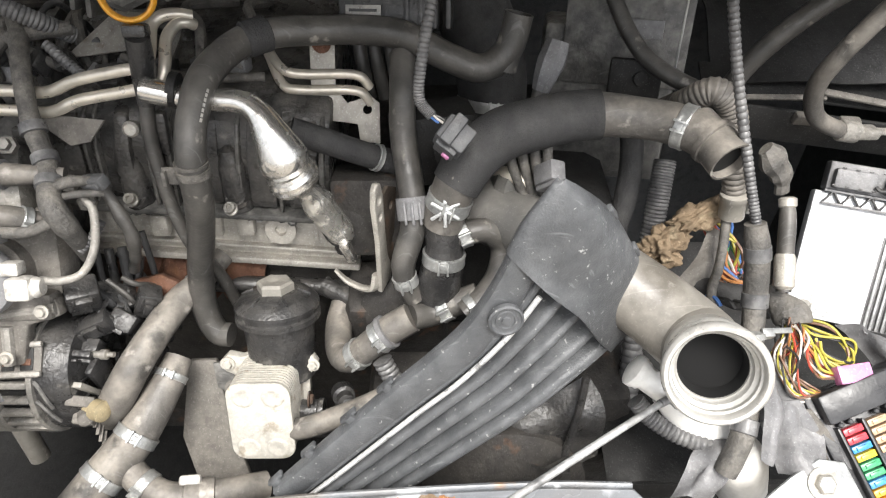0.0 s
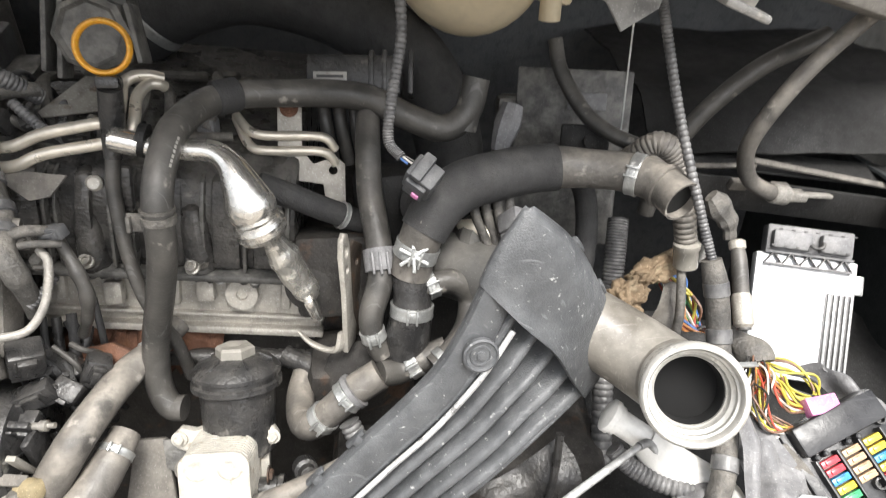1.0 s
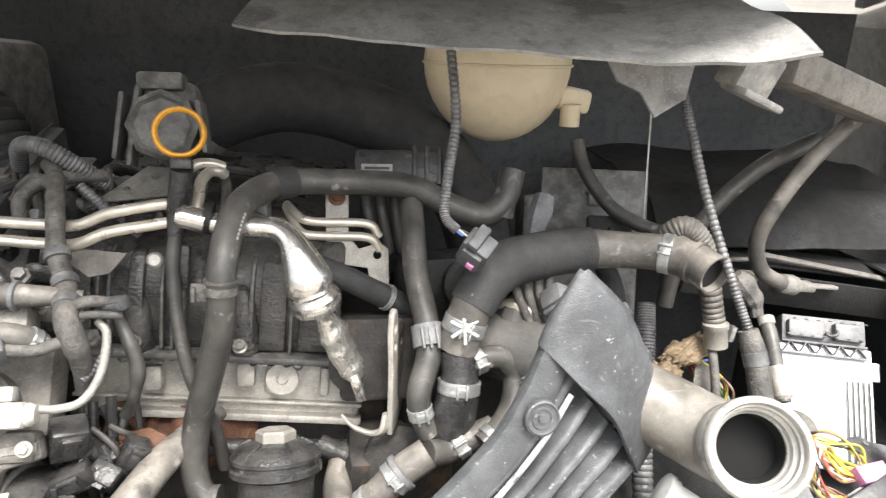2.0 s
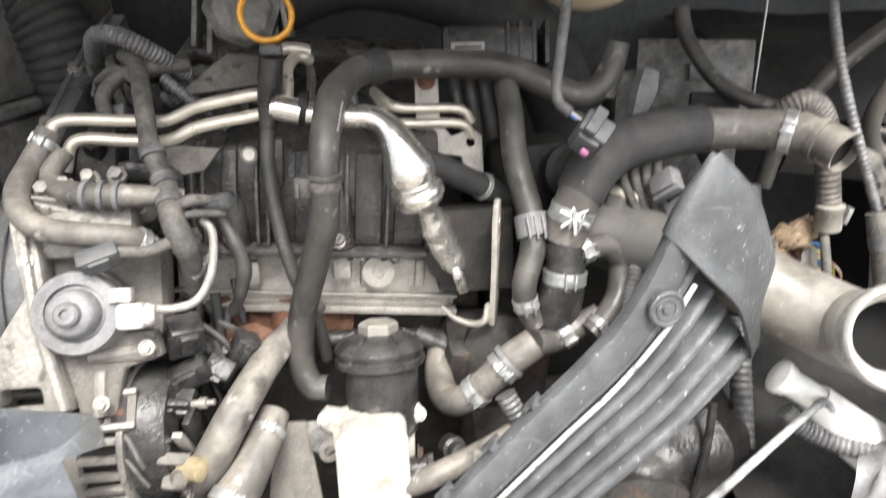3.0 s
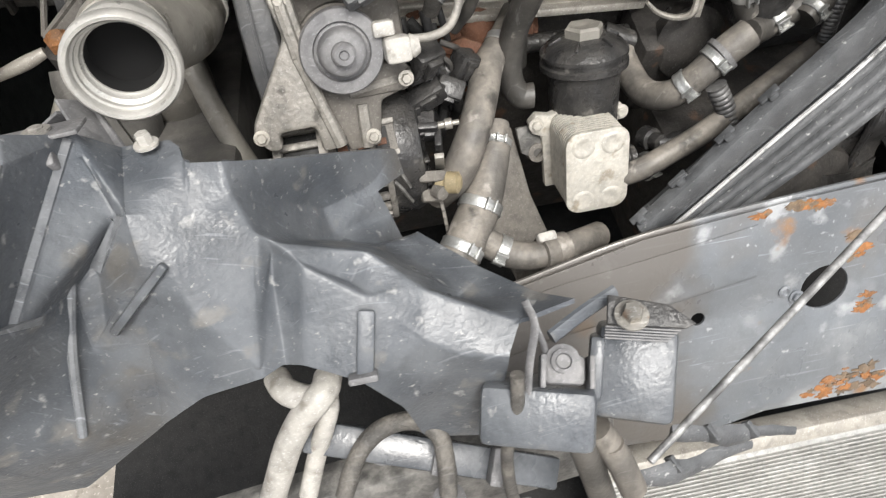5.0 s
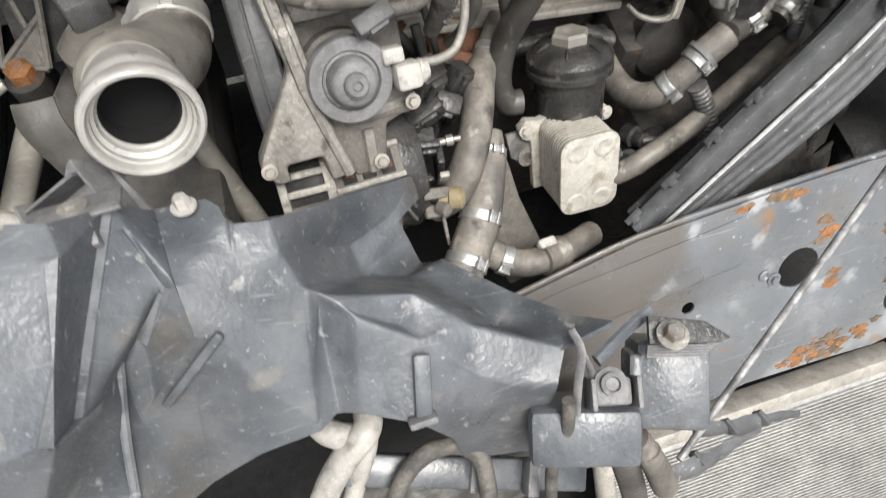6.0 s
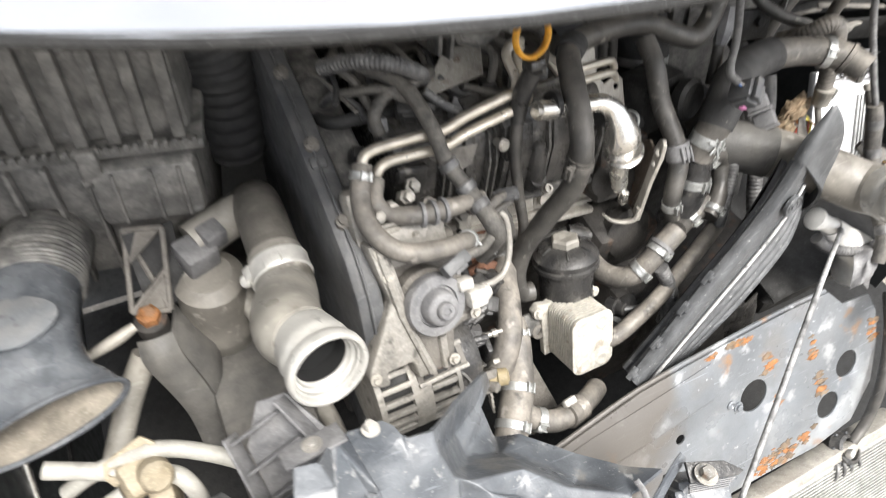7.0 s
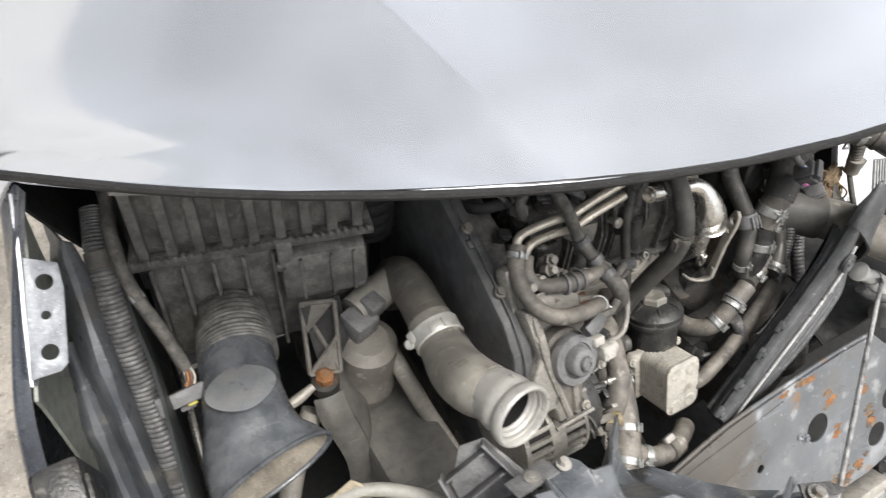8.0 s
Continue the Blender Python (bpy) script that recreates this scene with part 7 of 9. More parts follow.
def air_box():
    ob = thing("air_filter_box", (-0.80, 0.90, 0.60), "dust-caked black ribbed air filter box", "air box")
    part("lower_half", box((0.305, 0.32, 0.20), pose(-0.775, 0.935, 0.872, -4, 0, -12), 0.018), AIR_BOX, ob)
    part("upper_half", box((0.315, 0.34, 0.22), pose(-0.773, 0.945, 1.102, -4, 0, -12), 0.02, taper=0.94), AIR_BOX, ob)
    m = pose(-0.775, 0.935, 0.985, -4, 0, -12)
    part("seam_flange", box((0.328, 0.35, 0.014), m, 0.003), AIR_BOX, ob)
    for k in range(30):
        part("seam_tooth", box((0.005, 0.008, 0.010), m @ Matrix.Translation((-0.158 + 0.0108 * k, -0.176, 0.008)), 0.001), AIR_BOX, ob)
    part("latch_bay", box((0.125, 0.045, 0.085), m @ Matrix.Translation((0.088, -0.168, -0.055)), 0.012), AIR_BOX, ob, "smooth stepped bay")
    for x in (0.055, 0.098, 0.130):
        part("bay_rib", box((0.005, 0.006, 0.075), m @ Matrix.Translation((x, -0.191, -0.055)), 0.0015), AIR_BOX, ob)
    for k in range(9):
        if k < 5:
            part("rib", box((0.006, 0.014, 0.19), m @ Matrix.Translation((-0.14 + 0.040 * k, -0.164, -0.11)), 0.002), AIR_BOX, ob)
        part("rib", box((0.014, 0.014, 0.20), m @ Matrix.Translation((-0.14 + 0.035 * k, -0.172, 0.115)), 0.002), AIR_BOX, ob)
    for x in (0.036,):
        part("latch", merge(box((0.022, 0.014, 0.05), m @ Matrix.Translation((x, -0.182, -0.012)), 0.003), box((0.028, 0.01, 0.012), m @ Matrix.Translation((x, -0.184, -0.03)), 0.002)), AIR_BOX, ob)
    part("outlet_duct", sweep([(-0.66, 0.90, 1.12), (-0.62, 0.885, 1.09), (-0.60, 0.875, 1.04), (-0.595, 0.875, 0.97), (-0.595, 0.88, 0.86)], [0.05, 0.052, 0.050, 0.047, 0.044], 24, 6, ribs=0.05, pitch=0.016), RUBBER_DARK, ob, "ribbed rubber duct")


air_box()


def snorkel():
    ob = thing("intake_snorkel", (-0.88, 0.75, 0.80), "grey-black plastic intake snorkel with a flared oval mouth", "snorkel")
    st = [(-0.862, 0.82, 0.84, 0.048, 0.046), (-0.866, 0.76, 0.872, 0.050, 0.047), (-0.878, 0.70, 0.887, 0.051, 0.047), (-0.889, 0.64, 0.889, 0.051, 0.046), (-0.896, 0.59, 0.884, 0.056, 0.043), (-0.898, 0.55, 0.876, 0.068, 0.038), (-0.890, 0.512, 0.868, 0.082, 0.036)]
    part("duct", duct(st, slant=0.25), PLASTIC_DUCT, ob)
    bell = spline([(-0.8625, 0.81, 0.847, 0.051, 0.048), (-0.866, 0.76, 0.873, 0.0525, 0.0495), (-0.873, 0.715, 0.885, 0.053, 0.049), (-0.879, 0.68, 0.889, 0.0525, 0.0485)], 22)
    part("bellows", duct([(*q[:3], q[3] + (0.0012 if i % 4 < 2 else -0.0005), q[4] + (0.0012 if i % 4 < 2 else -0.0005)) for i, q in enumerate(bell)], n=1), PLASTIC_DUSTY, ob, "ribbed dusty collar")
    m = basis((-0.893, 0.606, 0.9295), (0.05, -0.04, 0.98), (1, 0, 0))
    part("patch", plate([(0.040 * math.cos(a) * (1 + 0.1 * math.cos(2 * a)), 0.033 * math.sin(a)) for a in (2 * math.pi * k / 30 for k in range(30))], 0.004, m, bevel=0.001), material("smooth_grey_plastic", (0.12, 0.13, 0.142), 0.36, dust=0.25, grime=0.1, fleck=0.1), ob, "smooth oval patch")
    part("dust_lining", duct([(-0.8985, 0.59, 0.884, 0.0515, 0.0385), (-0.898, 0.55, 0.876, 0.0635, 0.0335), (-0.890, 0.513, 0.868, 0.0775, 0.0315)], wall=0.0015, slant=0.25), material("tan_dust_film", (0.20, 0.178, 0.145), 0.9, vary=0.4), ob, "tan dust inside the mouth")
    q, d = V((-0.890, 0.512, 0.868)), V((0.012, -0.055, -0.012)).normalized()
    s = d.cross(V((0, 0, 1))).normalized()
    u = s.cross(d) - d * 0.25
    rim = [q + s * 0.082 * math.cos(a) + u * 0.036 * math.sin(a) for a in (2 * math.pi * k / 24 for k in range(25))]
    part("lip", sweep(rim, 0.003, 8, 2), PLASTIC_DUCT, ob)


snorkel()


CLAMP_PALE = material("pale_dusted_band", (0.66, 0.65, 0.61), 0.4, 0.35, grime=0.12, fleck=0.1, dust=0.3, dust_color=(0.55, 0.53, 0.48))
PIPE_SMOKE = material("smoke_brown_pipe", (0.105, 0.097, 0.084), 0.42, dust=0.5, dust_color=(0.22, 0.205, 0.18), grime=0.2, fleck=0.15, scratch=0.3)


def charge_pipe_left():
    ob = thing("turbo_outlet_pipe", (-0.613, 0.77, 0.85), "taupe plastic turbo pipe with a band clamp and pale open mouth", "pipe")
    pts = [(-0.604, 0.775, 0.79), (-0.606, 0.760, 0.842), (-0.608, 0.728, 0.880), (-0.610, 0.69, 0.892), (-0.612, 0.64, 0.888), (-0.615, 0.58, 0.882)]
    part("upper_pipe", sweep(pts, 0.0325, 28, 7), PIPE_SMOKE, ob, "smoke-brown upper pipe")
    pts = [(-0.613, 0.625, 0.885), (-0.616, 0.57, 0.882), (-0.630, 0.52, 0.908), (-0.6375, 0.470, 0.944), (-0.6305, 0.441, 0.9602)]
    part("elbow", sweep(pts, [0.0345, 0.0360, 0.0385, 0.0380, 0.0345], 30, 7), PIPE_GREY, ob)
    q, d = along(pts, 0.12)
    part("band_clamp", lathe([(0.0345, -0.013), (0.0372, -0.013), (0.0384, -0.011), (0.0376, -0.008), (0.0376, 0.008), (0.0384, 0.011), (0.0372, 0.013), (0.0345, 0.013)], q, d, 32), CLAMP_PALE, ob, "wide pale band clamp")
    part("clamp_tongue", merge(*[box((0.011, 0.014, 0.003), basis(q + (V((x, -0.2, 0.95)).normalized()) * 0.038, (x, -0.2, 0.95), (1, 0, 0)), 0.001) for x in (-0.35, -0.1, 0.2)]), CLAMP_PALE, ob)
    part("clamp_screw", merge(lathe([(0.008, -0.012), (0.008, 0.004), (0.006, 0.006)], (-0.655, 0.605, 0.878), (-0.6, -0.4, 0.6), 14), box((0.018, 0.018, 0.014), pose(-0.647, 0.608, 0.885, 10, 40, 10), 0.003)), CLAMP_PALE, ob)
    mouth(ob, V((-0.622, 0.390, 0.974)), V((0.14, -0.948, 0.26)).normalized(), 0.89)


charge_pipe_left()


def left_lower():
    ob = thing("vacuum_pump_canister", (-0.70, 0.66, 0.62), "grey-dusted electric pump canister with a plug", "pump")
    part("canister", lathe([(0.044, -0.15), (0.046, -0.148), (0.050, -0.110), (0.050, -0.100), (0.047, -0.096), (0.046, -0.04), (0.045, 0.0), (0.03, 0.012)], (-0.695, 0.665, 0.835), (0.02, -0.12, 0.95), 30), PIPE_TAUPE, ob)
    part("plug", merge(box((0.045, 0.045, 0.04), pose(-0.70, 0.685, 0.865, 10, 0, 20), 0.006), box((0.03, 0.03, 0.03), pose(-0.675, 0.69, 0.885, 10, 0, 20), 0.004)), CONN_GREY, ob)
    part("cross_tube", sweep([(-0.70, 0.70, 0.87), (-0.66, 0.715, 0.875), (-0.62, 0.73, 0.875)], 0.028, 18, 5), PIPE_GREY, ob)
    ob = thing("engine_mount_arm", (-0.74, 0.56, 0.45), "grey-tan steel mount arm with a rusty nut", "mount")
    front = [(-0.778, 0.622, 0.808, 0.019), (-0.779, 0.603, 0.790, 0.021), (-0.764, 0.586, 0.738, 0.019), (-0.754, 0.572, 0.685, 0.017), (-0.755, 0.562, 0.580, 0.017)]
    part("arm", loft([[(x - w, y + 0.006, z - 0.004), (x - w * 0.4, y, z), (x + w * 0.4, y, z), (x + w, y + 0.004, z - 0.002)] for x, y, z, w in front], 6, 5, 0.006, sharp=True), MOUNT_GREY, ob)
    part("side_web", loft([[(x + w, y + 0.004, z - 0.002), (x + w + dx, y + 0.026, z - 0.004), (x + w + dx * 1.5, y + 0.050, z - 0.008)] for (x, y, z, w), dx in zip(front, (0.006, 0.014, 0.018, 0.010, 0.008))], 5, 4, 0.005), MOUNT_GREY, ob, "grimy folded side web")
    part("nut", lathe([(0.014, -0.01), (0.014, 0.008), (0.011, 0.010), (0.008, 0.014)], (-0.776, 0.638, 0.832), (0, -0.1, 1), 6), RUST_EDGE, ob, "rusty orange nut")
    part("collar", lathe([(0.020, -0.03), (0.020, -0.008), (0.017, -0.006)], (-0.776, 0.638, 0.834), (0, -0.1, 1), 20), IRON, ob)
    c = [V((-0.772, 0.728, 0.90)), V((-0.728, 0.706, 0.908)), V((-0.750, 0.64, 0.83)), V((-0.793, 0.65, 0.835))]
    for a, b in ((c[0], c[1]), (c[1], c[2]), (c[2], c[3]), (c[3], c[0]), (c[0], c[2]), (c[3], c[1].lerp(c[2], 0.5))):
        part("bar", sweep([a, a.lerp(b, 0.5), b], 0.0036, 6, 2), IRON_DUSTY, ob, "dusty flat bar")
    for k, tri in enumerate(((c[0], c[1], c[0].lerp(c[3], 0.45)), (c[3], c[2], c[1].lerp(c[2], 0.55)))):
        part("gusset", faceted(dict(zip("abc", tri)), ["a b c"], 0.003, 1, 0, 0.0), IRON_DUSTY, ob, "tan dusted gusset")
    part("web", plate([(0, 0), (0.06, 0), (0.05, -0.10), (0.0, -0.10)], 0.004, basis((-0.775, 0.722, 0.898), (0, -0.75, 0.66), (1, 0, 0))), DARK, ob)
    ob = thing("small_bolt_link", (-0.84, 0.62, 0.81), "pale threaded metal link rod beside the mount", "link")
    part("link", sweep([(-0.855, 0.625, 0.812), (-0.82, 0.63, 0.82), (-0.795, 0.636, 0.826)], [0.006, 0.008, 0.006], 12, 4), ALU_BRIGHT, ob)
    hose("steering_hose", [(-0.80, 0.64, 0.76), (-0.84, 0.61, 0.71), (-0.88, 0.56, 0.66)], 0.017, PIPE_GREY, "tan dusted pipe below the mount", "pipe")
    hose("drop_hose", [(-0.66, 0.66, 0.80), (-0.635, 0.59, 0.72), (-0.60, 0.53, 0.62), (-0.585, 0.50, 0.50)], 0.014, PIPE_GREY, "dusted hose beside the timing cover")
    ob = thing("subframe_leg", (-0.68, 0.60, 0.30), "grimy dark chassis leg with bolts", "chassis leg")
    part("leg", box((0.12, 0.50, 0.16), pose(-0.68, 0.72, 0.60, -10, 0, 0), 0.012), MOUNT_GREY, ob)
    for q in ((-0.686, 0.602, 0.655), (-0.71, 0.56, 0.645), (-0.655, 0.545, 0.64), (-0.66, 0.65, 0.665)):
        bolt(ob, (q[0], q[1], q[2] + 0.0), (0, -0.15, 1), 0.007, ZINC)
    ob = thing("panel_support", (-0.665, 0.36, 0.80), "webbed grey plastic support under the pipe mouth", "support")
    m = basis((-0.683, 0.352, 0.915), (-0.45, -0.55, 0.7), (1, 0, 0.6))
    part("wing", plate([(-0.055, -0.07), (-0.035, 0.03), (0.0, 0.06), (0.03, 0.05), (0.045, -0.02), (0.03, -0.075)], 0.004, m @ Matrix.Translation((0, 0, -0.02)), bevel=0.001), CONN_GREY, ob)
    for k in range(4):
        part("web", box((0.085 - 0.01 * k, 0.003, 0.028), m @ Matrix.Translation((-0.005, -0.055 + 0.032 * k, -0.004)), 0.001), CONN_GREY, ob)
    for x in (-0.045, 0.035):
        part("web", box((0.003, 0.12, 0.028), m @ Matrix.Translation((x, -0.01, -0.004)) @ Matrix.Rotation(radians(-8 if x < 0 else 8), 4, "Z"), 0.001), CONN_GREY, ob)
    ob = thing("wash_bracket", (-0.80, 0.42, 0.70), "tan corroded bracket casting with pipes", "bracket")
    tan = material("tan_corroded_casting", (0.30, 0.25, 0.17), 0.65, 0.2, dust=0.5, dust_color=(0.40, 0.36, 0.28), spots=(0.12, (0.10, 0.08, 0.055), 40))
    part("casting", merge(box((0.046, 0.040, 0.040), pose(-0.822, 0.442, 0.825, 25, 10, 20), 0.008), lathe([(0.017, -0.012), (0.017, 0.016), (0.013, 0.020), (0.009, 0.020)], (-0.808, 0.430, 0.842), (0.2, -0.7, 0.6), 14), box((0.026, 0.030, 0.07), pose(-0.81, 0.43, 0.785, 20, 0, 0), 0.007)), tan, ob)
    part("flange", plate([(-0.026, -0.014), (0.026, -0.014), (0.030, 0.0), (0.022, 0.014), (-0.022, 0.014), (-0.030, 0.0)], 0.006, basis((-0.826, 0.452, 0.846), (-0.2, -0.5, 0.8), (0.9, 0.2, 0.2)), [(-0.020, 0.0, 0.004), (0.020, 0.0, 0.004)], 0.001), tan, ob)
    part("pale_pipe", sweep([(-0.905, 0.475, 0.850), (-0.87, 0.462, 0.840), (-0.840, 0.45, 0.832)], 0.0095, 12, 5), HOSE_PALE, ob)
    part("lower_pipe", sweep([(-0.92, 0.43, 0.80), (-0.88, 0.43, 0.805), (-0.845, 0.435, 0.812)], 0.010, 12, 5), HOSE_PALE, ob)
    part("bent_hose", sweep([(-0.802, 0.432, 0.832), (-0.786, 0.420, 0.830), (-0.777, 0.404, 0.812), (-0.779, 0.396, 0.785), (-0.79, 0.40, 0.762)], 0.0095, 12, 6), HOSE_PALE, ob)
    part("white_knob", lathe([(0.009, 0), (0.011, 0.008), (0.008, 0.016)], (-0.825, 0.385, 0.775), (0.0, -0.8, 0.5), 14), WHITE, ob)
    hose("pale_hose", [(-0.90, 0.47, 0.80), (-0.86, 0.46, 0.835), (-0.80, 0.45, 0.85), (-0.74, 0.42, 0.835), (-0.69, 0.385, 0.80)], 0.0092, HOSE_PALE, "pale grey rubber hose looped behind the panel")
    ob = thing("square_tube", (-0.77, 0.33, 0.86), "grey plastic square-section tube end", "bracket")
    m = pose(-0.765, 0.30, 0.91, 40, 10, 10)
    tube = bmesh.new()
    for x, y, w, h in ((-0.028, 0, 0.006, 0.062), (0.028, 0, 0.006, 0.062), (0, 0.028, 0.05, 0.006), (0, -0.028, 0.05, 0.006)):
        box((w, h, 0.10), m @ Matrix.Translation((x, y, 0)), 0.001, tube)
    part("tube", tube, PLASTIC_SLAM, ob)


left_lower()


DARK_PAINT = material("dark_blue_grey_paint", (0.03, 0.035, 0.045), 0.3, coat=0.5, vary=0.1)


def left_wing():
    ob = thing("front_wing", (-1.08, 0.9, 0.55), "dark painted front wing with a silver edge", "wing")
    part("skin", loft([[(-1.035, 0.79, 1.16), (-1.046, 0.80, 1.164), (-1.075, 0.81, 1.10), (-1.09, 0.80, 0.8)], [(-1.060, 0.745, 1.105), (-1.072, 0.748, 1.105), (-1.10, 0.75, 1.0), (-1.11, 0.74, 0.7)], [(-1.082, 0.690, 1.045), (-1.098, 0.696, 1.046), (-1.12, 0.70, 0.9), (-1.125, 0.68, 0.65)], [(-1.100, 0.640, 0.995), (-1.120, 0.640, 0.99), (-1.14, 0.64, 0.85), (-1.14, 0.62, 0.6)], [(-1.112, 0.60, 0.93), (-1.135, 0.60, 0.92), (-1.15, 0.60, 0.8), (-1.15, 0.58, 0.55)]], 6, 5, 0.004), DARK_PAINT, ob, "dark painted skin")
    part("upper_skin", loft([[(-1.03, 0.795, 1.165), (-1.045, 0.80, 1.168), (-1.09, 0.805, 1.10)], [(-1.04, 1.1, 1.2), (-1.06, 1.1, 1.21), (-1.11, 1.1, 1.12)], [(-1.04, 1.5, 1.24), (-1.07, 1.5, 1.25), (-1.13, 1.5, 1.15)]], 5, 4, 0.004), SILVER_PAINT, ob)
    e0, e1 = V((-1.046, 0.735, 1.108)), V((-1.074, 0.652, 1.024))
    d = (e0 - e1).normalized()
    z = V((0.1, -0.55, 0.83))
    z = (z - d * z.dot(d)).normalized()
    m = Matrix((d.cross(z), d, z)).transposed().to_4x4()
    m.translation = (e0 + e1) / 2
    part("fixing_strip", plate([(-0.014, 0.066), (0.018, 0.058), (0.022, 0.03), (0.020, -0.052), (0.013, -0.060), (-0.016, -0.066)], 0.003, m, [(0.004, 0.038, 0.0085), (0.004, -0.038, 0.0085), (0.003, 0.002, 0.0045)], 0.0008), material("pale_grey_primed_steel", (0.30, 0.315, 0.34), 0.4, 0.1, vary=0.06), ob, "pale grey fixing strip with holes")
    part("inner_flange", loft([[(-1.044, 0.80, 1.160), (-1.058, 0.83, 1.05), (-1.075, 0.86, 0.6)], [(-1.058, 0.752, 1.108), (-1.075, 0.77, 1.0), (-1.08, 0.80, 0.5)], [(-1.080, 0.696, 1.046), (-1.092, 0.71, 0.95), (-1.09, 0.73, 0.45)], [(-1.098, 0.645, 0.995), (-1.10, 0.66, 0.9), (-1.10, 0.67, 0.4)]], 5, 4, 0.004), material("pale_green_grey_primer", (0.30, 0.315, 0.28), 0.5, vary=0.12, dust=0.3), ob, "pale green-grey inner flange")
    part("edge_lip", sweep([(-1.047, 0.795, 1.158), (-1.060, 0.752, 1.110), (-1.078, 0.70, 1.055), (-1.092, 0.655, 1.008)], 0.006, 8, 5, flat=0.5), SILVER_PAINT, ob, "silver lip")
    ob = thing("headlamp_carrier", (-1.08, 0.6, 0.80), "dark plastic headlamp carrier with clips", "carrier")
    part("carrier_body", merge(box((0.05, 0.06, 0.14), pose(-1.105, 0.60, 0.86, 20, 0, 0), 0.008), box((0.02, 0.04, 0.05), pose(-1.085, 0.575, 0.89, 20, 0, 0), 0.004)), PLASTIC, ob)
    part("clip", merge(box((0.025, 0.02, 0.02), pose(-1.10, 0.56, 0.85, 10, 20, 0), 0.003), box((0.008, 0.03, 0.03), pose(-1.105, 0.55, 0.86, 0, 30, 20), 0.002)), CONN_GREY, ob)
    pts = [(-0.985, 0.86, 1.06), (-0.995, 0.81, 1.03), (-1.0, 0.76, 0.97), (-1.0, 0.71, 0.90), (-1.0, 0.66, 0.83), (-1.0, 0.60, 0.74), (-1.0, 0.52, 0.62)]
    ob = hose("wiring_conduit", pts, 0.0165, CONDUIT, "thick corrugated black wiring conduit along the wing", "conduit", ribs=0.06, pitch=0.007, seg=16)
    for s in (0.12, 0.66):
        part("band", lathe([(0.0165, -0.012), (0.0185, -0.011), (0.0185, 0.011), (0.0165, 0.012)], *along(pts, s), 18), TAPE, ob)
    pts = [(-0.965, 0.86, 1.08), (-0.975, 0.80, 1.055), (-0.972, 0.745, 1.015), (-0.955, 0.70, 0.965), (-0.945, 0.67, 0.925)]
    ob = hose("taped_harness", pts, 0.0085, TAPE, "taped harness branch with a sensor plug", "wiring loom", wobble=0.1)
    m = pose(-0.958, 0.648, 0.90, 40, 0, 5)
    part("sensor_plug", merge(box((0.055, 0.02, 0.024), m, 0.003), box((0.02, 0.028, 0.016), m @ Matrix.Translation((0.0, -0.004, -0.012)), 0.002), box((0.012, 0.026, 0.028), m @ Matrix.Translation((-0.028, 0, 0)), 0.002)), CONN_GREY, ob)
    part("lock_tab", box((0.012, 0.004, 0.007), m @ Matrix.Translation((0.006, -0.012, 0.004)), 0.001), WIRE["yellow"], ob, "yellow lock tab")
    part("harness_clip", box((0.018, 0.012, 0.01), pose(-0.97, 0.737, 1.008, 30, 0, 20), 0.002), CONN_GREY, ob)
    for k, c in enumerate(("orange", "brown", "white")):
        part("harness_wire", sweep([(-0.946 + 0.003 * k, 0.672, 0.926), (-0.946 + 0.004 * k, 0.662, 0.916), (-0.952 + 0.005 * k, 0.655, 0.908)], 0.0016, 6, 3), WIRE[c], ob)
    hose("bare_rod", [(-0.952, 0.76, 0.90), (-0.948, 0.72, 0.878), (-0.958, 0.68, 0.83), (-0.968, 0.62, 0.74), (-0.985, 0.53, 0.60)], 0.0055, STEEL, "bright bent steel rod beside the conduit", "rod", seg=10)
    ob = thing("wheel_arch_duct", (-1.02, 0.75, 0.5), "dark slate plastic duct inside the wing", "duct")
    part("sheet", loft([[(-1.04, 0.86, 1.06), (-1.028, 0.82, 1.06), (-1.018, 0.82, 1.05)], [(-1.055, 0.76, 0.93), (-1.035, 0.705, 0.935), (-1.016, 0.74, 0.93)], [(-1.055, 0.67, 0.78), (-1.032, 0.605, 0.79), (-1.012, 0.65, 0.79)], [(-1.05, 0.58, 0.60), (-1.025, 0.51, 0.61), (-1.005, 0.56, 0.61)]], 6, 5, 0.004, 0.008, 20), PLASTIC_SLAM, ob)
    part("fold", loft([[(-1.085, 0.80, 0.93), (-1.07, 0.77, 0.94), (-1.056, 0.77, 0.93)], [(-1.09, 0.70, 0.78), (-1.072, 0.655, 0.785), (-1.055, 0.68, 0.78)], [(-1.09, 0.60, 0.60), (-1.07, 0.555, 0.60), (-1.052, 0.59, 0.60)]], 6, 5, 0.004, 0.008, 20), PLASTIC_SLAM, ob)


left_wing()


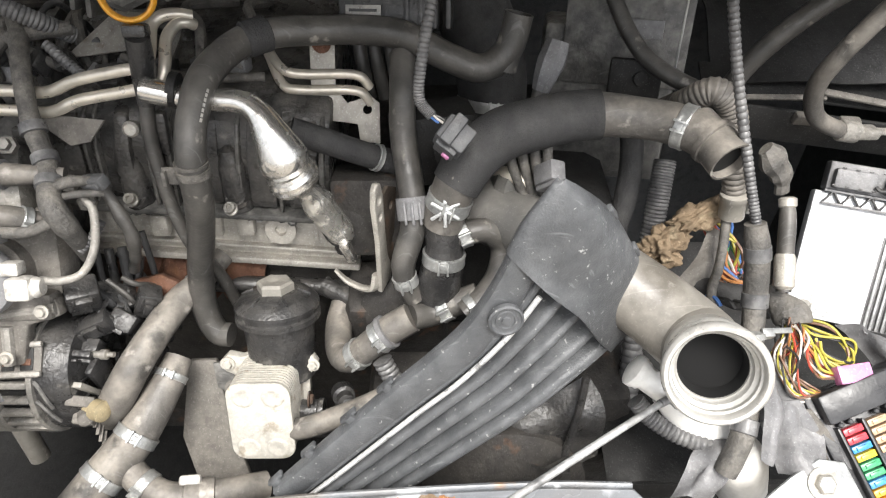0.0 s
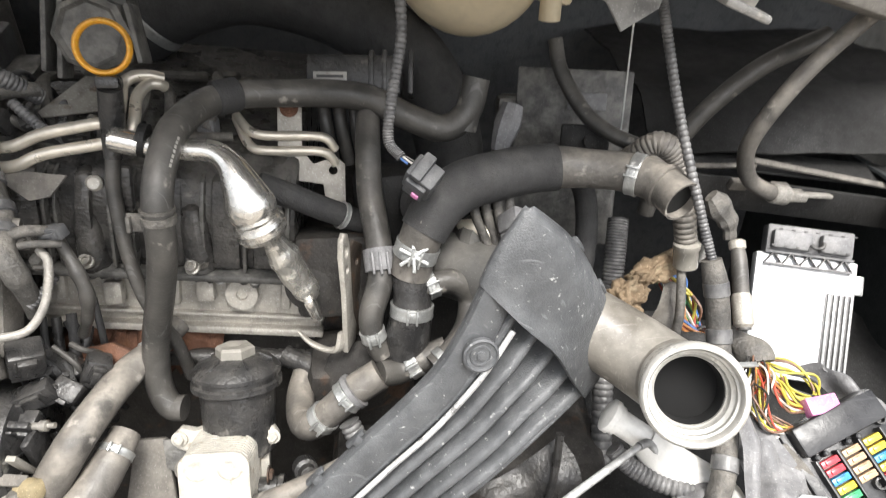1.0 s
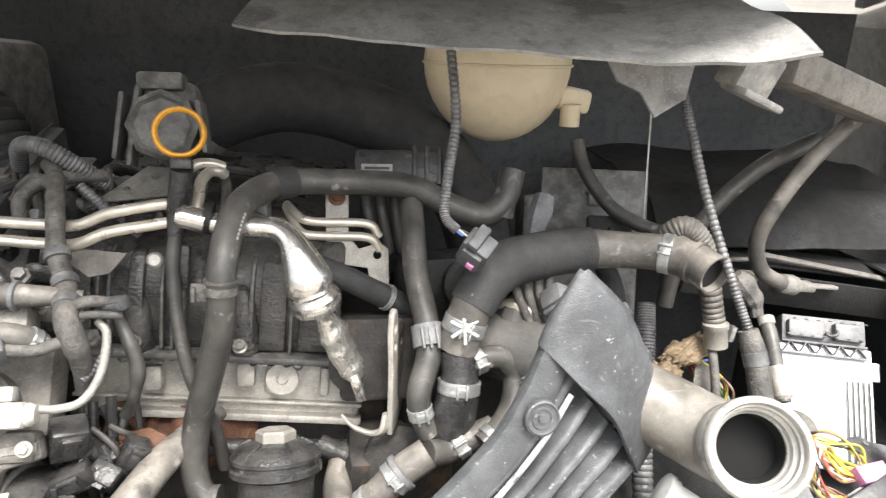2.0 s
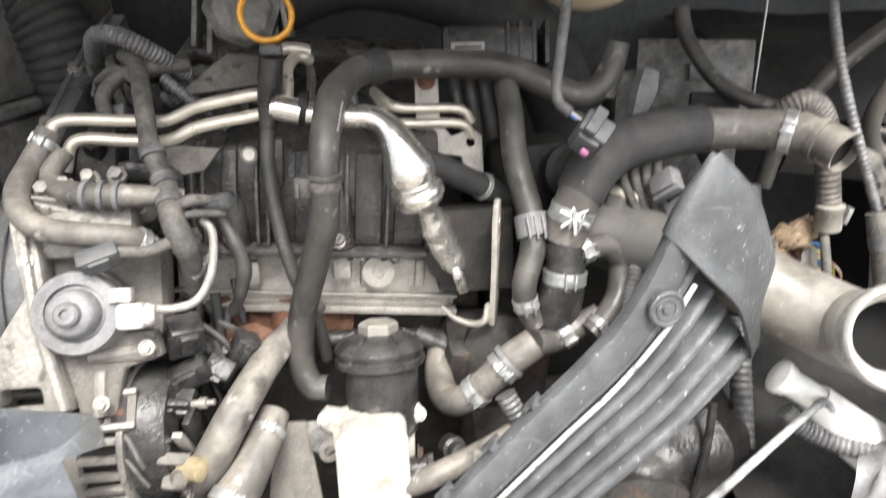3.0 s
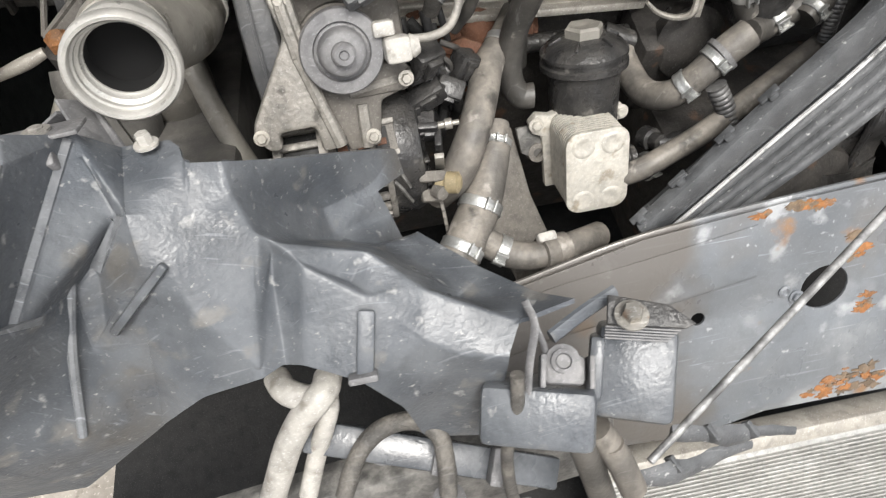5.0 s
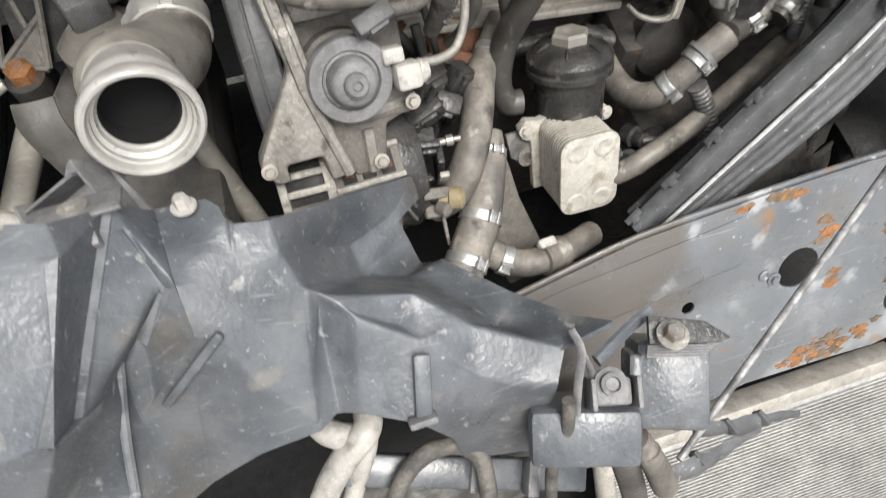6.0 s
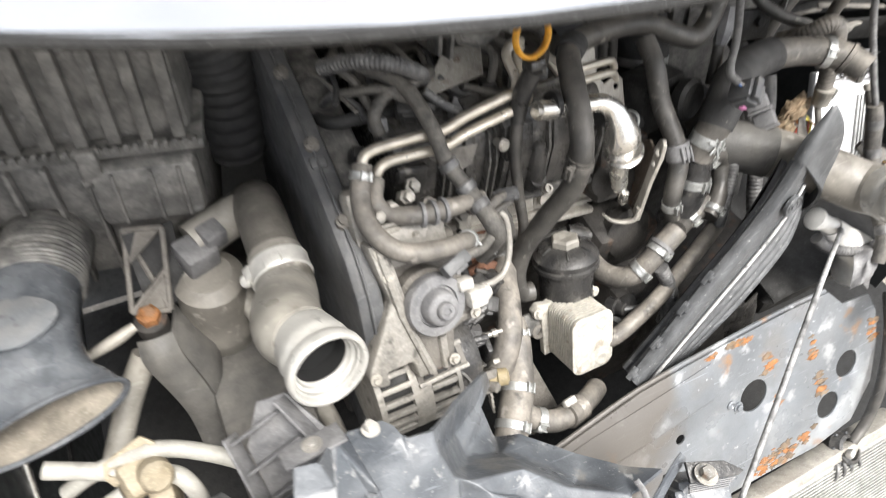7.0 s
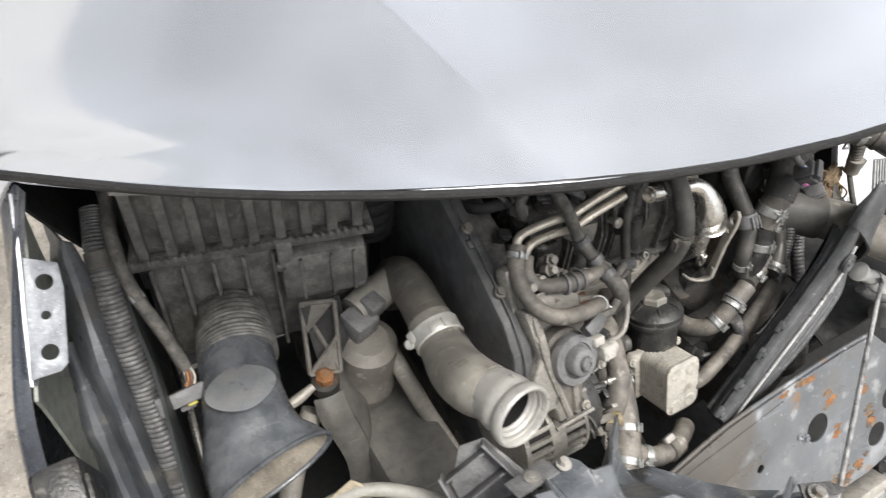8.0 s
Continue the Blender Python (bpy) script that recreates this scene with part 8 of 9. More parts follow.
# ---- below and in front of the panel ----
def lower_front():
    ob = thing("condenser", (0.1, 0.05, 0.05), "pale finned aluminium condenser leaning in front", "condenser")
    m = basis((0.06, 0.075, 0.30), (0.0, -0.80, 0.60), (1, 0, 0.0))
    part("core", box((0.62, 0.30, 0.03), m, 0.004), FIN, ob)
    for k in range(44):
        part("fin", box((0.61, 0.0028, 0.006), m @ Matrix.Translation((0, -0.14 + 0.0064 * k, 0.0165)), 0.0008), FIN, ob)
    part("end_tank", sweep([m @ V((-0.31, -0.15, 0)), m @ V((-0.31, 0.15, 0))], 0.016, 14, 4), ALU_BRIGHT, ob)
    part("top_bar", box((0.64, 0.022, 0.04), m @ Matrix.Translation((0, 0.158, 0.0)), 0.004), ALU_BRIGHT, ob)
    ob = thing("lower_cross_beam", (-0.6, 0.14, 0.4), "dark dirty lower cross beam", "beam")
    part("beam", box((0.75, 0.05, 0.10), pose(-0.63, 0.16, 0.53, -20, -4, 4), 0.01), PLASTIC_DUSTY, ob)
    ob = hose("white_pipe", [(-0.531, 0.215, 0.762), (-0.533, 0.203, 0.768), (-0.541, 0.194, 0.768), (-0.557, 0.188, 0.752), (-0.578, 0.178, 0.719), (-0.597, 0.166, 0.68), (-0.62, 0.151, 0.631)], 0.0125, WHITE, "white plastic pipe bent out below the panel", "pipe")
    part("elbow", sweep([(-0.576, 0.226, 0.757), (-0.567, 0.209, 0.765), (-0.552, 0.200, 0.764), (-0.541, 0.198, 0.764)], 0.0115, 16, 5), WHITE, ob)
    hose("white_pipe_return", [(-0.535, 0.205, 0.745), (-0.539, 0.196, 0.729), (-0.559, 0.175, 0.69), (-0.578, 0.151, 0.651)], 0.009, WHITE, "second white plastic pipe below the panel", "pipe")
    ob = thing("lower_rail", (-0.45, 0.16, 0.67), "dark blue-grey lower rail below the panel", "rail")
    part("rail", box((0.24, 0.03, 0.016), basis((-0.455, 0.158, 0.672), (0.1, -0.45, 0.9), (0.93, -0.37, -0.03)), 0.003), PLASTIC_DUCT, ob)
    for k in range(3):
        part("rail_clip", box((0.012, 0.034, 0.02), basis((-0.50 + 0.05 * k, 0.175 - 0.02 * k, 0.675), (0.1, -0.45, 0.9), (0.93, -0.37, -0.03)), 0.002), CONN_GREY, ob)
    pts = [(-0.539, 0.132, 0.690), (-0.519, 0.160, 0.712), (-0.495, 0.174, 0.724), (-0.467, 0.174, 0.729), (-0.447, 0.160, 0.725), (-0.445, 0.138, 0.702), (-0.448, 0.118, 0.679)]
    ob = hose("plug_harness", pts, 0.0085, TAPE, "taped harness with a hanging plug", "wiring loom", wobble=0.12)
    part("plug", merge(lathe([(0.015, 0), (0.015, 0.03), (0.018, 0.032), (0.018, 0.045)], (-0.448, 0.116, 0.677), (0, -0.3, -1), 16), box((0.012, 0.03, 0.02), pose(-0.448, 0.108, 0.655), 0.003)), CONN_GREY, ob)
    pts = [(-0.382, 0.155, 0.834), (-0.385, 0.139, 0.800), (-0.394, 0.127, 0.754), (-0.395, 0.112, 0.711), (-0.39, 0.10, 0.66)]
    ob = hose("hanging_lead", pts, 0.0055, TAPE, "taped lead that hangs from the panel to a grey plug", "wiring loom")
    part("plug", merge(box((0.034, 0.022, 0.03), pose(-0.39, 0.098, 0.635), 0.003), box((0.026, 0.014, 0.026), pose(-0.39, 0.098, 0.612), 0.003)), CONN_GREY, ob)
    hose("lower_hose", [(-0.322, 0.125, 0.765), (-0.313, 0.116, 0.749), (-0.304, 0.103, 0.732), (-0.293, 0.086, 0.702)], 0.012, RUBBER_GREY, "tan dusted hose stub below the panel end", hollow=(False, True))
    hose("dark_drop_hose", [(-0.338, 0.122, 0.765), (-0.332, 0.113, 0.744), (-0.318, 0.091, 0.689), (-0.305, 0.07, 0.62)], 0.012, RUBBER, "dark hose below the panel end")
    ob = thing("torn_clip_strip", (-0.22, 0.13, 0.66), "torn black plastic clip strip", "strip")
    part("upper_strip", sweep([(-0.250, 0.121, 0.718), (-0.222, 0.116, 0.712), (-0.195, 0.113, 0.700), (-0.16, 0.112, 0.694), (-0.13, 0.108, 0.686)], [0.008, 0.009, 0.010, 0.006, 0.004], 6, 5, flat=0.4, wobble=0.4), PLASTIC_GRILLE, ob)
    part("lower_strip", sweep([(-0.288, 0.094, 0.696), (-0.258, 0.094, 0.692), (-0.231, 0.097, 0.685), (-0.20, 0.104, 0.68), (-0.165, 0.108, 0.668)], [0.009, 0.012, 0.010, 0.008, 0.004], 6, 5, flat=0.4, wobble=0.4), PLASTIC_GRILLE, ob)
    for q in ((-0.215, 0.115, 0.712), (-0.175, 0.114, 0.70), (-0.25, 0.10, 0.695)):
        part("barb", box((0.005, 0.016, 0.010), pose(*q, 20, 15, 30), 0.001), PLASTIC_GRILLE, ob)


lower_front()


def side_connectors():
    ob = thing("lamp_connector", (0.235, 0.165, 0.36), "black round lamp connector with cable beside the cross member", "connector")
    part("shell", lathe([(0.030, -0.03), (0.032, 0.0), (0.028, 0.004), (0.026, 0.016), (0.020, 0.018), (0.018, 0.010), (0.004, 0.010)], (0.235, 0.165, 0.425), (0.1, -0.5, 0.85), 22), PLASTIC, ob)
    for k in range(7):
        part("grip_rib", box((0.005, 0.004, 0.018), basis((0.235, 0.165, 0.425), (0.1, -0.5, 0.85)) @ Matrix.Rotation(2 * math.pi * k / 7, 4, "Z") @ Matrix.Translation((0.030, 0, 0.0)), 0.001), PLASTIC_GRILLE, ob)
    part("white_clip", box((0.016, 0.010, 0.012), pose(0.222, 0.150, 0.448, 30, 0, 20), 0.002), WHITE, ob, "white lock clip")
    part("cable", sweep([(0.25, 0.165, 0.44), (0.285, 0.18, 0.47), (0.31, 0.21, 0.53), (0.335, 0.26, 0.60), (0.345, 0.31, 0.66)], 0.009, 12, 6), RUBBER, ob)
    for k in range(4):
        part("lead", sweep([(0.21 + 0.012 * k, 0.160, 0.41), (0.20 + 0.016 * k, 0.145, 0.425), (0.19 + 0.022 * k, 0.13, 0.40), (0.18 + 0.02 * k, 0.14, 0.34)], 0.003, 8, 5), CONDUIT, ob)


side_connectors()
rnd = random.Random(11)
ob = thing("weed", (-1.5, 3.05, 0.0), "small green weed at the foot of the wall", "weed")
bm = bmesh.new()
for k in range(60):
    a, h = rnd.uniform(0, 6.28), rnd.uniform(0.05, 0.22)
    q = V((-1.5 + rnd.uniform(-0.25, 0.25), 3.05 + rnd.uniform(-0.08, 0.08), 0))
    tip = q + V((math.cos(a) * h * 0.7, math.sin(a) * h * 0.5, h))
    side = V((-math.sin(a), math.cos(a), 0)) * 0.012
    mid = q.lerp(tip, 0.6)
    bm.faces.new([bm.verts.new(p) for p in (q, mid - side, tip, mid + side)])
part("leaves", bm, LEAF, ob)


# ---- smaller things on the engine ----
def plug_block(name, q, turn, size, label, mat=None, group="", teeth=2):
    """A moulded multi-pin plug: shell, latch and collar."""
    ob = thing(name, q, label, "plug", group)
    m = pose(*q, *turn)
    a, b, c = size
    shell = part("shell", merge(box((a, b, c), m, min(size) * 0.15), box((a * 0.86, b * 0.86, c * 0.25), m @ Matrix.Translation((0, 0, -c * 0.58)), 0.001)), mat or CONN_GREY, ob)
    part("latch", merge(box((a * 0.35, b * 0.18, c * 0.8), m @ Matrix.Translation((0, -b * 0.56, 0)), 0.001), box((a * 0.5, b * 0.25, c * 0.18), m @ Matrix.Translation((0, -b * 0.58, c * 0.3)), 0.001)), mat or CONN_GREY, shell)
    for k in range(teeth):
        part("rib", box((a * 0.08, b * 1.06, c * 0.5), m @ Matrix.Translation((a * (0.3 if k else -0.3), 0, c * 0.1)), 0.0006), mat or CONN_GREY, shell)
    return ob


def engine_looms():
    pts = [(-0.46, 0.70, 1.075), (-0.43, 0.645, 1.075), (-0.416, 0.600, 1.048), (-0.408, 0.570, 1.013), (-0.391, 0.540, 0.985), (-0.380, 0.505, 0.966), (-0.372, 0.497, 0.945), (-0.372, 0.505, 0.915), (-0.378, 0.515, 0.885)]
    ob = hose("engine_loom", pts, [0.0085, 0.009, 0.009, 0.0095, 0.0105, 0.012, 0.0115, 0.0095, 0.008], TAPE, "grey taped engine loom with side branches", "wiring loom", wobble=0.15)
    for k, s in enumerate((0.50, 0.60, 0.68)):
        q, d = along(pts, s)
        part("tape_band", lathe([(0.0105, -0.006), (0.0128, -0.005), (0.0128, 0.005), (0.0105, 0.006)], q, d, 14), CONDUIT, ob)
    part("branch", sweep([(-0.384, 0.515, 0.972), (-0.365, 0.52, 0.978), (-0.345, 0.53, 0.972), (-0.335, 0.535, 0.968)], [0.006, 0.006, 0.005, 0.004], 10, 5), TAPE, ob)
    part("branch", sweep([(-0.382, 0.51, 0.965), (-0.36, 0.516, 0.966), (-0.338, 0.526, 0.960)], 0.004, 10, 5), TAPE, ob)
    part("branch", sweep([(-0.376, 0.498, 0.95), (-0.40, 0.485, 0.945), (-0.425, 0.48, 0.948)], 0.006, 10, 5), TAPE, ob)
    plug_block("pump_plug", (-0.440, 0.476, 0.946), (30, -12, 18), (0.036, 0.016, 0.018), "dusty black plug on the fuel pump", TIMING)
    plug_block("solenoid_plug", (-0.343, 0.528, 0.972), (20, 75, 0), (0.013, 0.013, 0.026), "small dusty plug beside the cover", TIMING)
    pts = [(-0.50, 0.72, 1.07), (-0.475, 0.675, 1.10), (-0.44, 0.645, 1.105), (-0.41, 0.65, 1.085), (-0.39, 0.67, 1.06)]
    hose("breather_loom", pts, 0.009, CONDUIT, "corrugated loom curled above the fuel pipes", "conduit", ribs=0.08, pitch=0.005)
    hose("injector_cable", [(-0.49, 0.69, 1.05), (-0.455, 0.655, 1.07), (-0.43, 0.64, 1.06), (-0.40, 0.645, 1.035)], 0.0055, TAPE, "thin taped injector cable", "cable")
    hose("cover_cable", [(-0.34, 0.66, 1.04), (-0.30, 0.645, 1.03), (-0.25, 0.64, 1.025), (-0.19, 0.65, 1.02)], 0.005, TAPE, "thin black cable over the cover", "cable")
    plug_block("injector_plug", (-0.345, 0.635, 1.03), (30, 0, 10), (0.03, 0.02, 0.022), "black injector plug on the cover", PLASTIC, "injector plugs", 2)
    plug_block("injector_plug", (-0.425, 0.64, 1.045), (30, 0, -20), (0.03, 0.02, 0.022), "black injector plug on the cover", PLASTIC, "injector plugs", 2)
    ob = thing("pipe_union", (-0.487, 0.558, 0.98), "pale union bolts at the end of the cover", "union")
    for q in ((-0.487, 0.552, 0.985), (-0.465, 0.556, 0.99), (-0.478, 0.545, 0.97)):
        part("union_bolt", lathe([(0.009, -0.014), (0.009, 0.0), (0.006, 0.002), (0.006, 0.012), (0.003, 0.013)], q, (0.1, -0.7, 0.7), 6), ALU_BRIGHT, ob)
    part("clip_frame", merge(box((0.05, 0.006, 0.012), pose(-0.49, 0.535, 0.965, 20, 25, 10), 0.002), box((0.008, 0.006, 0.05), pose(-0.51, 0.535, 0.955, 20, 25, 10), 0.002), box((0.008, 0.006, 0.04), pose(-0.475, 0.53, 0.945, 20, 25, 10), 0.002)), ALU_BRIGHT, ob)


engine_looms()


def dark_clutter():
    """Plugs, cables and brackets in the gap between pump, alternator and hoses."""
    for k, (q, e, sz) in enumerate((((-0.392, 0.497, 0.845), (20, 10, 30), (0.034, 0.028, 0.034)), ((-0.393, 0.492, 0.80), (10, -20, 10), (0.04, 0.02, 0.022)), ((-0.366, 0.505, 0.79), (30, 20, -20), (0.03, 0.022, 0.03)), ((-0.345, 0.53, 0.80), (0, 30, 20), (0.026, 0.024, 0.03)))):
        plug_block("starter_plug", q, e, sz, "grimy black plug in the gap by the alternator", PLASTIC, "plugs by the alternator")
    rnd = random.Random(21)
    for k in range(7):
        a = V((-0.41 + 0.008 * k, 0.58 + rnd.uniform(-0.01, 0.02), 0.83 + rnd.uniform(-0.02, 0.02)))
        b = V((-0.385 + 0.006 * k, 0.53 + rnd.uniform(-0.01, 0.02), 0.74 + rnd.uniform(-0.02, 0.02)))
        mid = a.lerp(b, 0.5) + V((rnd.uniform(-0.02, 0.02), rnd.uniform(-0.02, 0.01), rnd.uniform(-0.01, 0.01)))
        hose("grimy_cable", [a, mid, b, b + V((0.0, 0.03, -0.05))], 0.004 + 0.0015 * (k % 3), PLASTIC if k % 2 else RUBBER_DARK, "grimy black cable behind the alternator", "cable")
    ob = thing("hose_bracket", (-0.27, 0.50, 0.66), "small black bracket with a bolt eye", "bracket")
    part("arm", plate([(-0.02, 0.02), (0.01, 0.02), (0.014, -0.01), (0.0, -0.022), (-0.016, -0.012)], 0.006, basis((-0.268, 0.505, 0.685), (0.1, -0.8, 0.5), (1, 0, 0)), bevel=0.001), PLASTIC_DUSTY, ob)
    part("eye", lathe([(0.012, -0.006), (0.012, 0.008), (0.006, 0.009), (0.005, 0.0)], (-0.264, 0.498, 0.672), (0.1, -0.8, 0.5), 18), IRON_DUSTY, ob)
    ob = thing("oil_pressure_switch", (-0.10, 0.50, 0.68), "black pressure switch below the elbow hose", "switch")
    part("body", lathe([(0.014, 0), (0.014, 0.015), (0.010, 0.017), (0.010, 0.03), (0.005, 0.032)], (-0.128, 0.49, 0.672), (0.3, -0.8, 0.4), 18), PLASTIC, ob)
    part("lead", sweep([(-0.12, 0.465, 0.685), (-0.09, 0.455, 0.69), (-0.06, 0.46, 0.70), (-0.03, 0.48, 0.70)], 0.005, 10, 5), CONDUIT, ob)
    hose("cooler_outlet_hose", [(-0.165, 0.45, 0.66), (-0.14, 0.455, 0.655), (-0.11, 0.47, 0.65), (-0.07, 0.50, 0.64)], 0.016, RUBBER_DARK, "black hose on the side of the oil cooler", clamps=((0.3, 0.0163, 0.010),))
    hose("glossy_pipe", [(-0.155, 0.60, 0.75), (-0.12, 0.585, 0.742), (-0.09, 0.58, 0.75), (-0.07, 0.59, 0.77)], 0.013, PLASTIC, "glossy black moulded pipe behind the filter", "pipe")
    hose("corrugated_sleeve", [(-0.07, 0.47, 0.76), (-0.055, 0.455, 0.73), (-0.05, 0.44, 0.70), (-0.06, 0.43, 0.66)], 0.011, CONDUIT, "corrugated sleeve beside the grille", "conduit", ribs=0.07, pitch=0.006)
    ob = thing("intake_flange", (-0.02, 0.66, 0.90), "grimy casting between hoses", "casting")
    part("casting", merge(box((0.10, 0.07, 0.09), pose(-0.01, 0.66, 0.93, -10, 0, 10), 0.015), lathe([(0.03, 0), (0.032, 0.015), (0.026, 0.02)], (0.02, 0.62, 0.95), (0.2, -0.9, 0.3), 20)), DARK, ob)
    part("gear_lever", sweep([(0.06, 0.60, 0.93), (0.075, 0.585, 0.935), (0.10, 0.575, 0.925)], [0.006, 0.008, 0.006], 10, 4), STEEL_TAN, ob, "bare metal lever")
    ob = thing("air_guide", (0.12, 0.44, 0.55), "dusty black plastic air guide below the grille", "air guide")
    part("sheet", loft([[(0.03, 0.47, 0.62), (0.05, 0.45, 0.60), (0.06, 0.44, 0.54)], [(0.11, 0.48, 0.65), (0.12, 0.46, 0.63), (0.13, 0.44, 0.56)], [(0.18, 0.50, 0.69), (0.20, 0.47, 0.66), (0.20, 0.45, 0.58)]], 6, 6, 0.003, 0.012, 24), PLASTIC, ob)
    part("strut", sweep([(0.17, 0.475, 0.72), (0.165, 0.46, 0.66), (0.15, 0.44, 0.58)], 0.005, 8, 5), PLASTIC, ob)
    part("fold", loft([[(0.10, 0.43, 0.60), (0.12, 0.415, 0.62), (0.15, 0.42, 0.64)], [(0.09, 0.41, 0.54), (0.12, 0.40, 0.55), (0.16, 0.40, 0.57)]], 6, 6, 0.003, 0.012, 30), PLASTIC, ob)


dark_clutter()


# ---- smaller things on the right ----
def right_clutter():
    ob = thing("rubber_boot", (0.35, 0.57, 0.93), "crumpled dark rubber boot beside the conduit", "boot")
    part("boot", sweep([(0.338, 0.578, 0.972), (0.35, 0.574, 0.958), (0.362, 0.57, 0.942), (0.366, 0.565, 0.924)], [0.010, 0.014, 0.013, 0.008], 9, 6, wobble=0.6, flat=0.7), TAPE, ob, "", 12)
    ob = thing("loom_flap", (0.30, 0.57, 0.79), "torn grey plastic flap beside the foam", "flap")
    part("flap", loft([[(0.322, 0.606, 0.842), (0.332, 0.600, 0.838), (0.340, 0.60, 0.83)], [(0.306, 0.578, 0.815), (0.318, 0.57, 0.815), (0.328, 0.575, 0.80)], [(0.280, 0.555, 0.795), (0.296, 0.548, 0.796), (0.308, 0.555, 0.78)]], 6, 6, 0.003, 0.008, 40), IRON_DUSTY, ob)
    ob = thing("hose_fitting", (0.33, 0.58, 0.88), "tan dusted hose fitting with a clip", "fitting")
    part("fitting", lathe([(0.010, -0.02), (0.0145, -0.018), (0.0145, 0.004), (0.016, 0.006), (0.016, 0.012), (0.012, 0.014)], (0.331, 0.588, 0.892), (-0.1, 0.1, 1), 18), PIPE_GREY, ob)
    part("clip", box((0.006, 0.01, 0.02), pose(0.348, 0.582, 0.893, 0, 10, 0), 0.001), CLAMP, ob)
    hose("thin_cable", [(0.328, 0.585, 0.872), (0.325, 0.568, 0.852), (0.318, 0.545, 0.83), (0.308, 0.525, 0.815), (0.305, 0.50, 0.80)], 0.0055, TAPE, "thin grey cable from the hose fitting", "cable")
    ob = thing("split_loom", (0.33, 0.52, 0.79), "split black loom sleeve with wires showing", "wiring loom")
    part("sleeve", sweep([(0.30, 0.56, 0.79), (0.325, 0.535, 0.80), (0.355, 0.52, 0.80), (0.38, 0.515, 0.79)], [0.012, 0.014, 0.013, 0.010], 12, 6, wobble=0.2), RUBBER_DARK, ob)
    for k in range(5):
        part("stub", sweep([(0.305 + 0.014 * k, 0.525 - 0.004 * k, 0.805), (0.308 + 0.014 * k, 0.512 - 0.004 * k, 0.815), (0.312 + 0.015 * k, 0.502 - 0.004 * k, 0.812)], 0.0022, 6, 3), WIRE[("blue", "black", "black", "white", "black")[k]], ob)
    ob = thing("cable_tie", (0.309, 0.43, 0.85), "clear-grey cable tie round the loom", "cable tie")
    part("band", lathe([(0.0125, -0.004), (0.0145, -0.003), (0.0145, 0.003), (0.0125, 0.004)], (0.312, 0.434, 0.846), (-0.02, 0.5, 0.85), 18), CLAMP, ob)
    part("tail", merge(box((0.035, 0.006, 0.003), pose(0.335, 0.432, 0.852, 20, 10, 10), 0.001), box((0.012, 0.01, 0.01), pose(0.325, 0.43, 0.85, 20, 10, 10), 0.002)), CLAMP, ob)
    hose("corrugated_drain", [(0.205, 0.41, 0.765), (0.222, 0.398, 0.750), (0.248, 0.383, 0.742), (0.280, 0.370, 0.738), (0.31, 0.36, 0.72)], 0.0095, CONDUIT, "corrugated black drain below the pipe mouth", "conduit", ribs=0.08, pitch=0.005)
    ob = thing("bent_strip", (0.32, 0.36, 0.77), "bent grey sheet strip with a torn slot", "strip")
    part("strip", loft([[(0.306, 0.392, 0.835), (0.316, 0.388, 0.834), (0.322, 0.39, 0.828)], [(0.316, 0.374, 0.806), (0.328, 0.368, 0.806), (0.334, 0.372, 0.80)], [(0.314, 0.352, 0.782), (0.322, 0.346, 0.782), (0.328, 0.35, 0.776)], [(0.312, 0.338, 0.768), (0.318, 0.334, 0.766), (0.322, 0.336, 0.762)]], 6, 5, 0.0025, 0.003, 40), CONN_GREY, ob)
    ob = thing("folded_plate", (0.37, 0.37, 0.75), "folded dark grey plates under the fuse box", "plate")
    for k in range(3):
        part("leaf", loft([[(0.342 + 0.012 * k, 0.392 - 0.008 * k, 0.792 - 0.006 * k), (0.358 + 0.012 * k, 0.388 - 0.008 * k, 0.798 - 0.006 * k)], [(0.356 + 0.012 * k, 0.372 - 0.008 * k, 0.772 - 0.004 * k), (0.374 + 0.012 * k, 0.37 - 0.008 * k, 0.782 - 0.004 * k)], [(0.37 + 0.01 * k, 0.352 - 0.008 * k, 0.752), (0.39 + 0.01 * k, 0.35 - 0.008 * k, 0.758)]], 6, 5, 0.0025, 0.005, 40), CONN_GREY if k != 1 else IRON_DUSTY, ob)
    hose("small_conduit", [(0.388, 0.345, 0.755), (0.396, 0.33, 0.745), (0.402, 0.315, 0.735), (0.405, 0.30, 0.72)], 0.0065, CONDUIT, "short corrugated conduit beside the bolt", "conduit", ribs=0.10, pitch=0.004)
    ob = thing("crushed_trim", (0.46, 0.45, 0.77), "crushed grey plastic trim beside the fuse box", "trim piece")
    part("sheet", loft([[(0.44, 0.485, 0.80), (0.455, 0.47, 0.815), (0.475, 0.46, 0.80)], [(0.455, 0.455, 0.79), (0.475, 0.44, 0.808), (0.50, 0.435, 0.79)], [(0.47, 0.42, 0.78), (0.49, 0.405, 0.79), (0.52, 0.41, 0.775)]], 7, 7, 0.003, 0.014, 36), CONN_GREY, ob)
    # Filler sheet added so the gap under the control unit stays dark.
    ob = thing("bay_floor_panel", (0.35, 0.6, 0.69), "dented shade-black filler panel below the control unit", "panel")
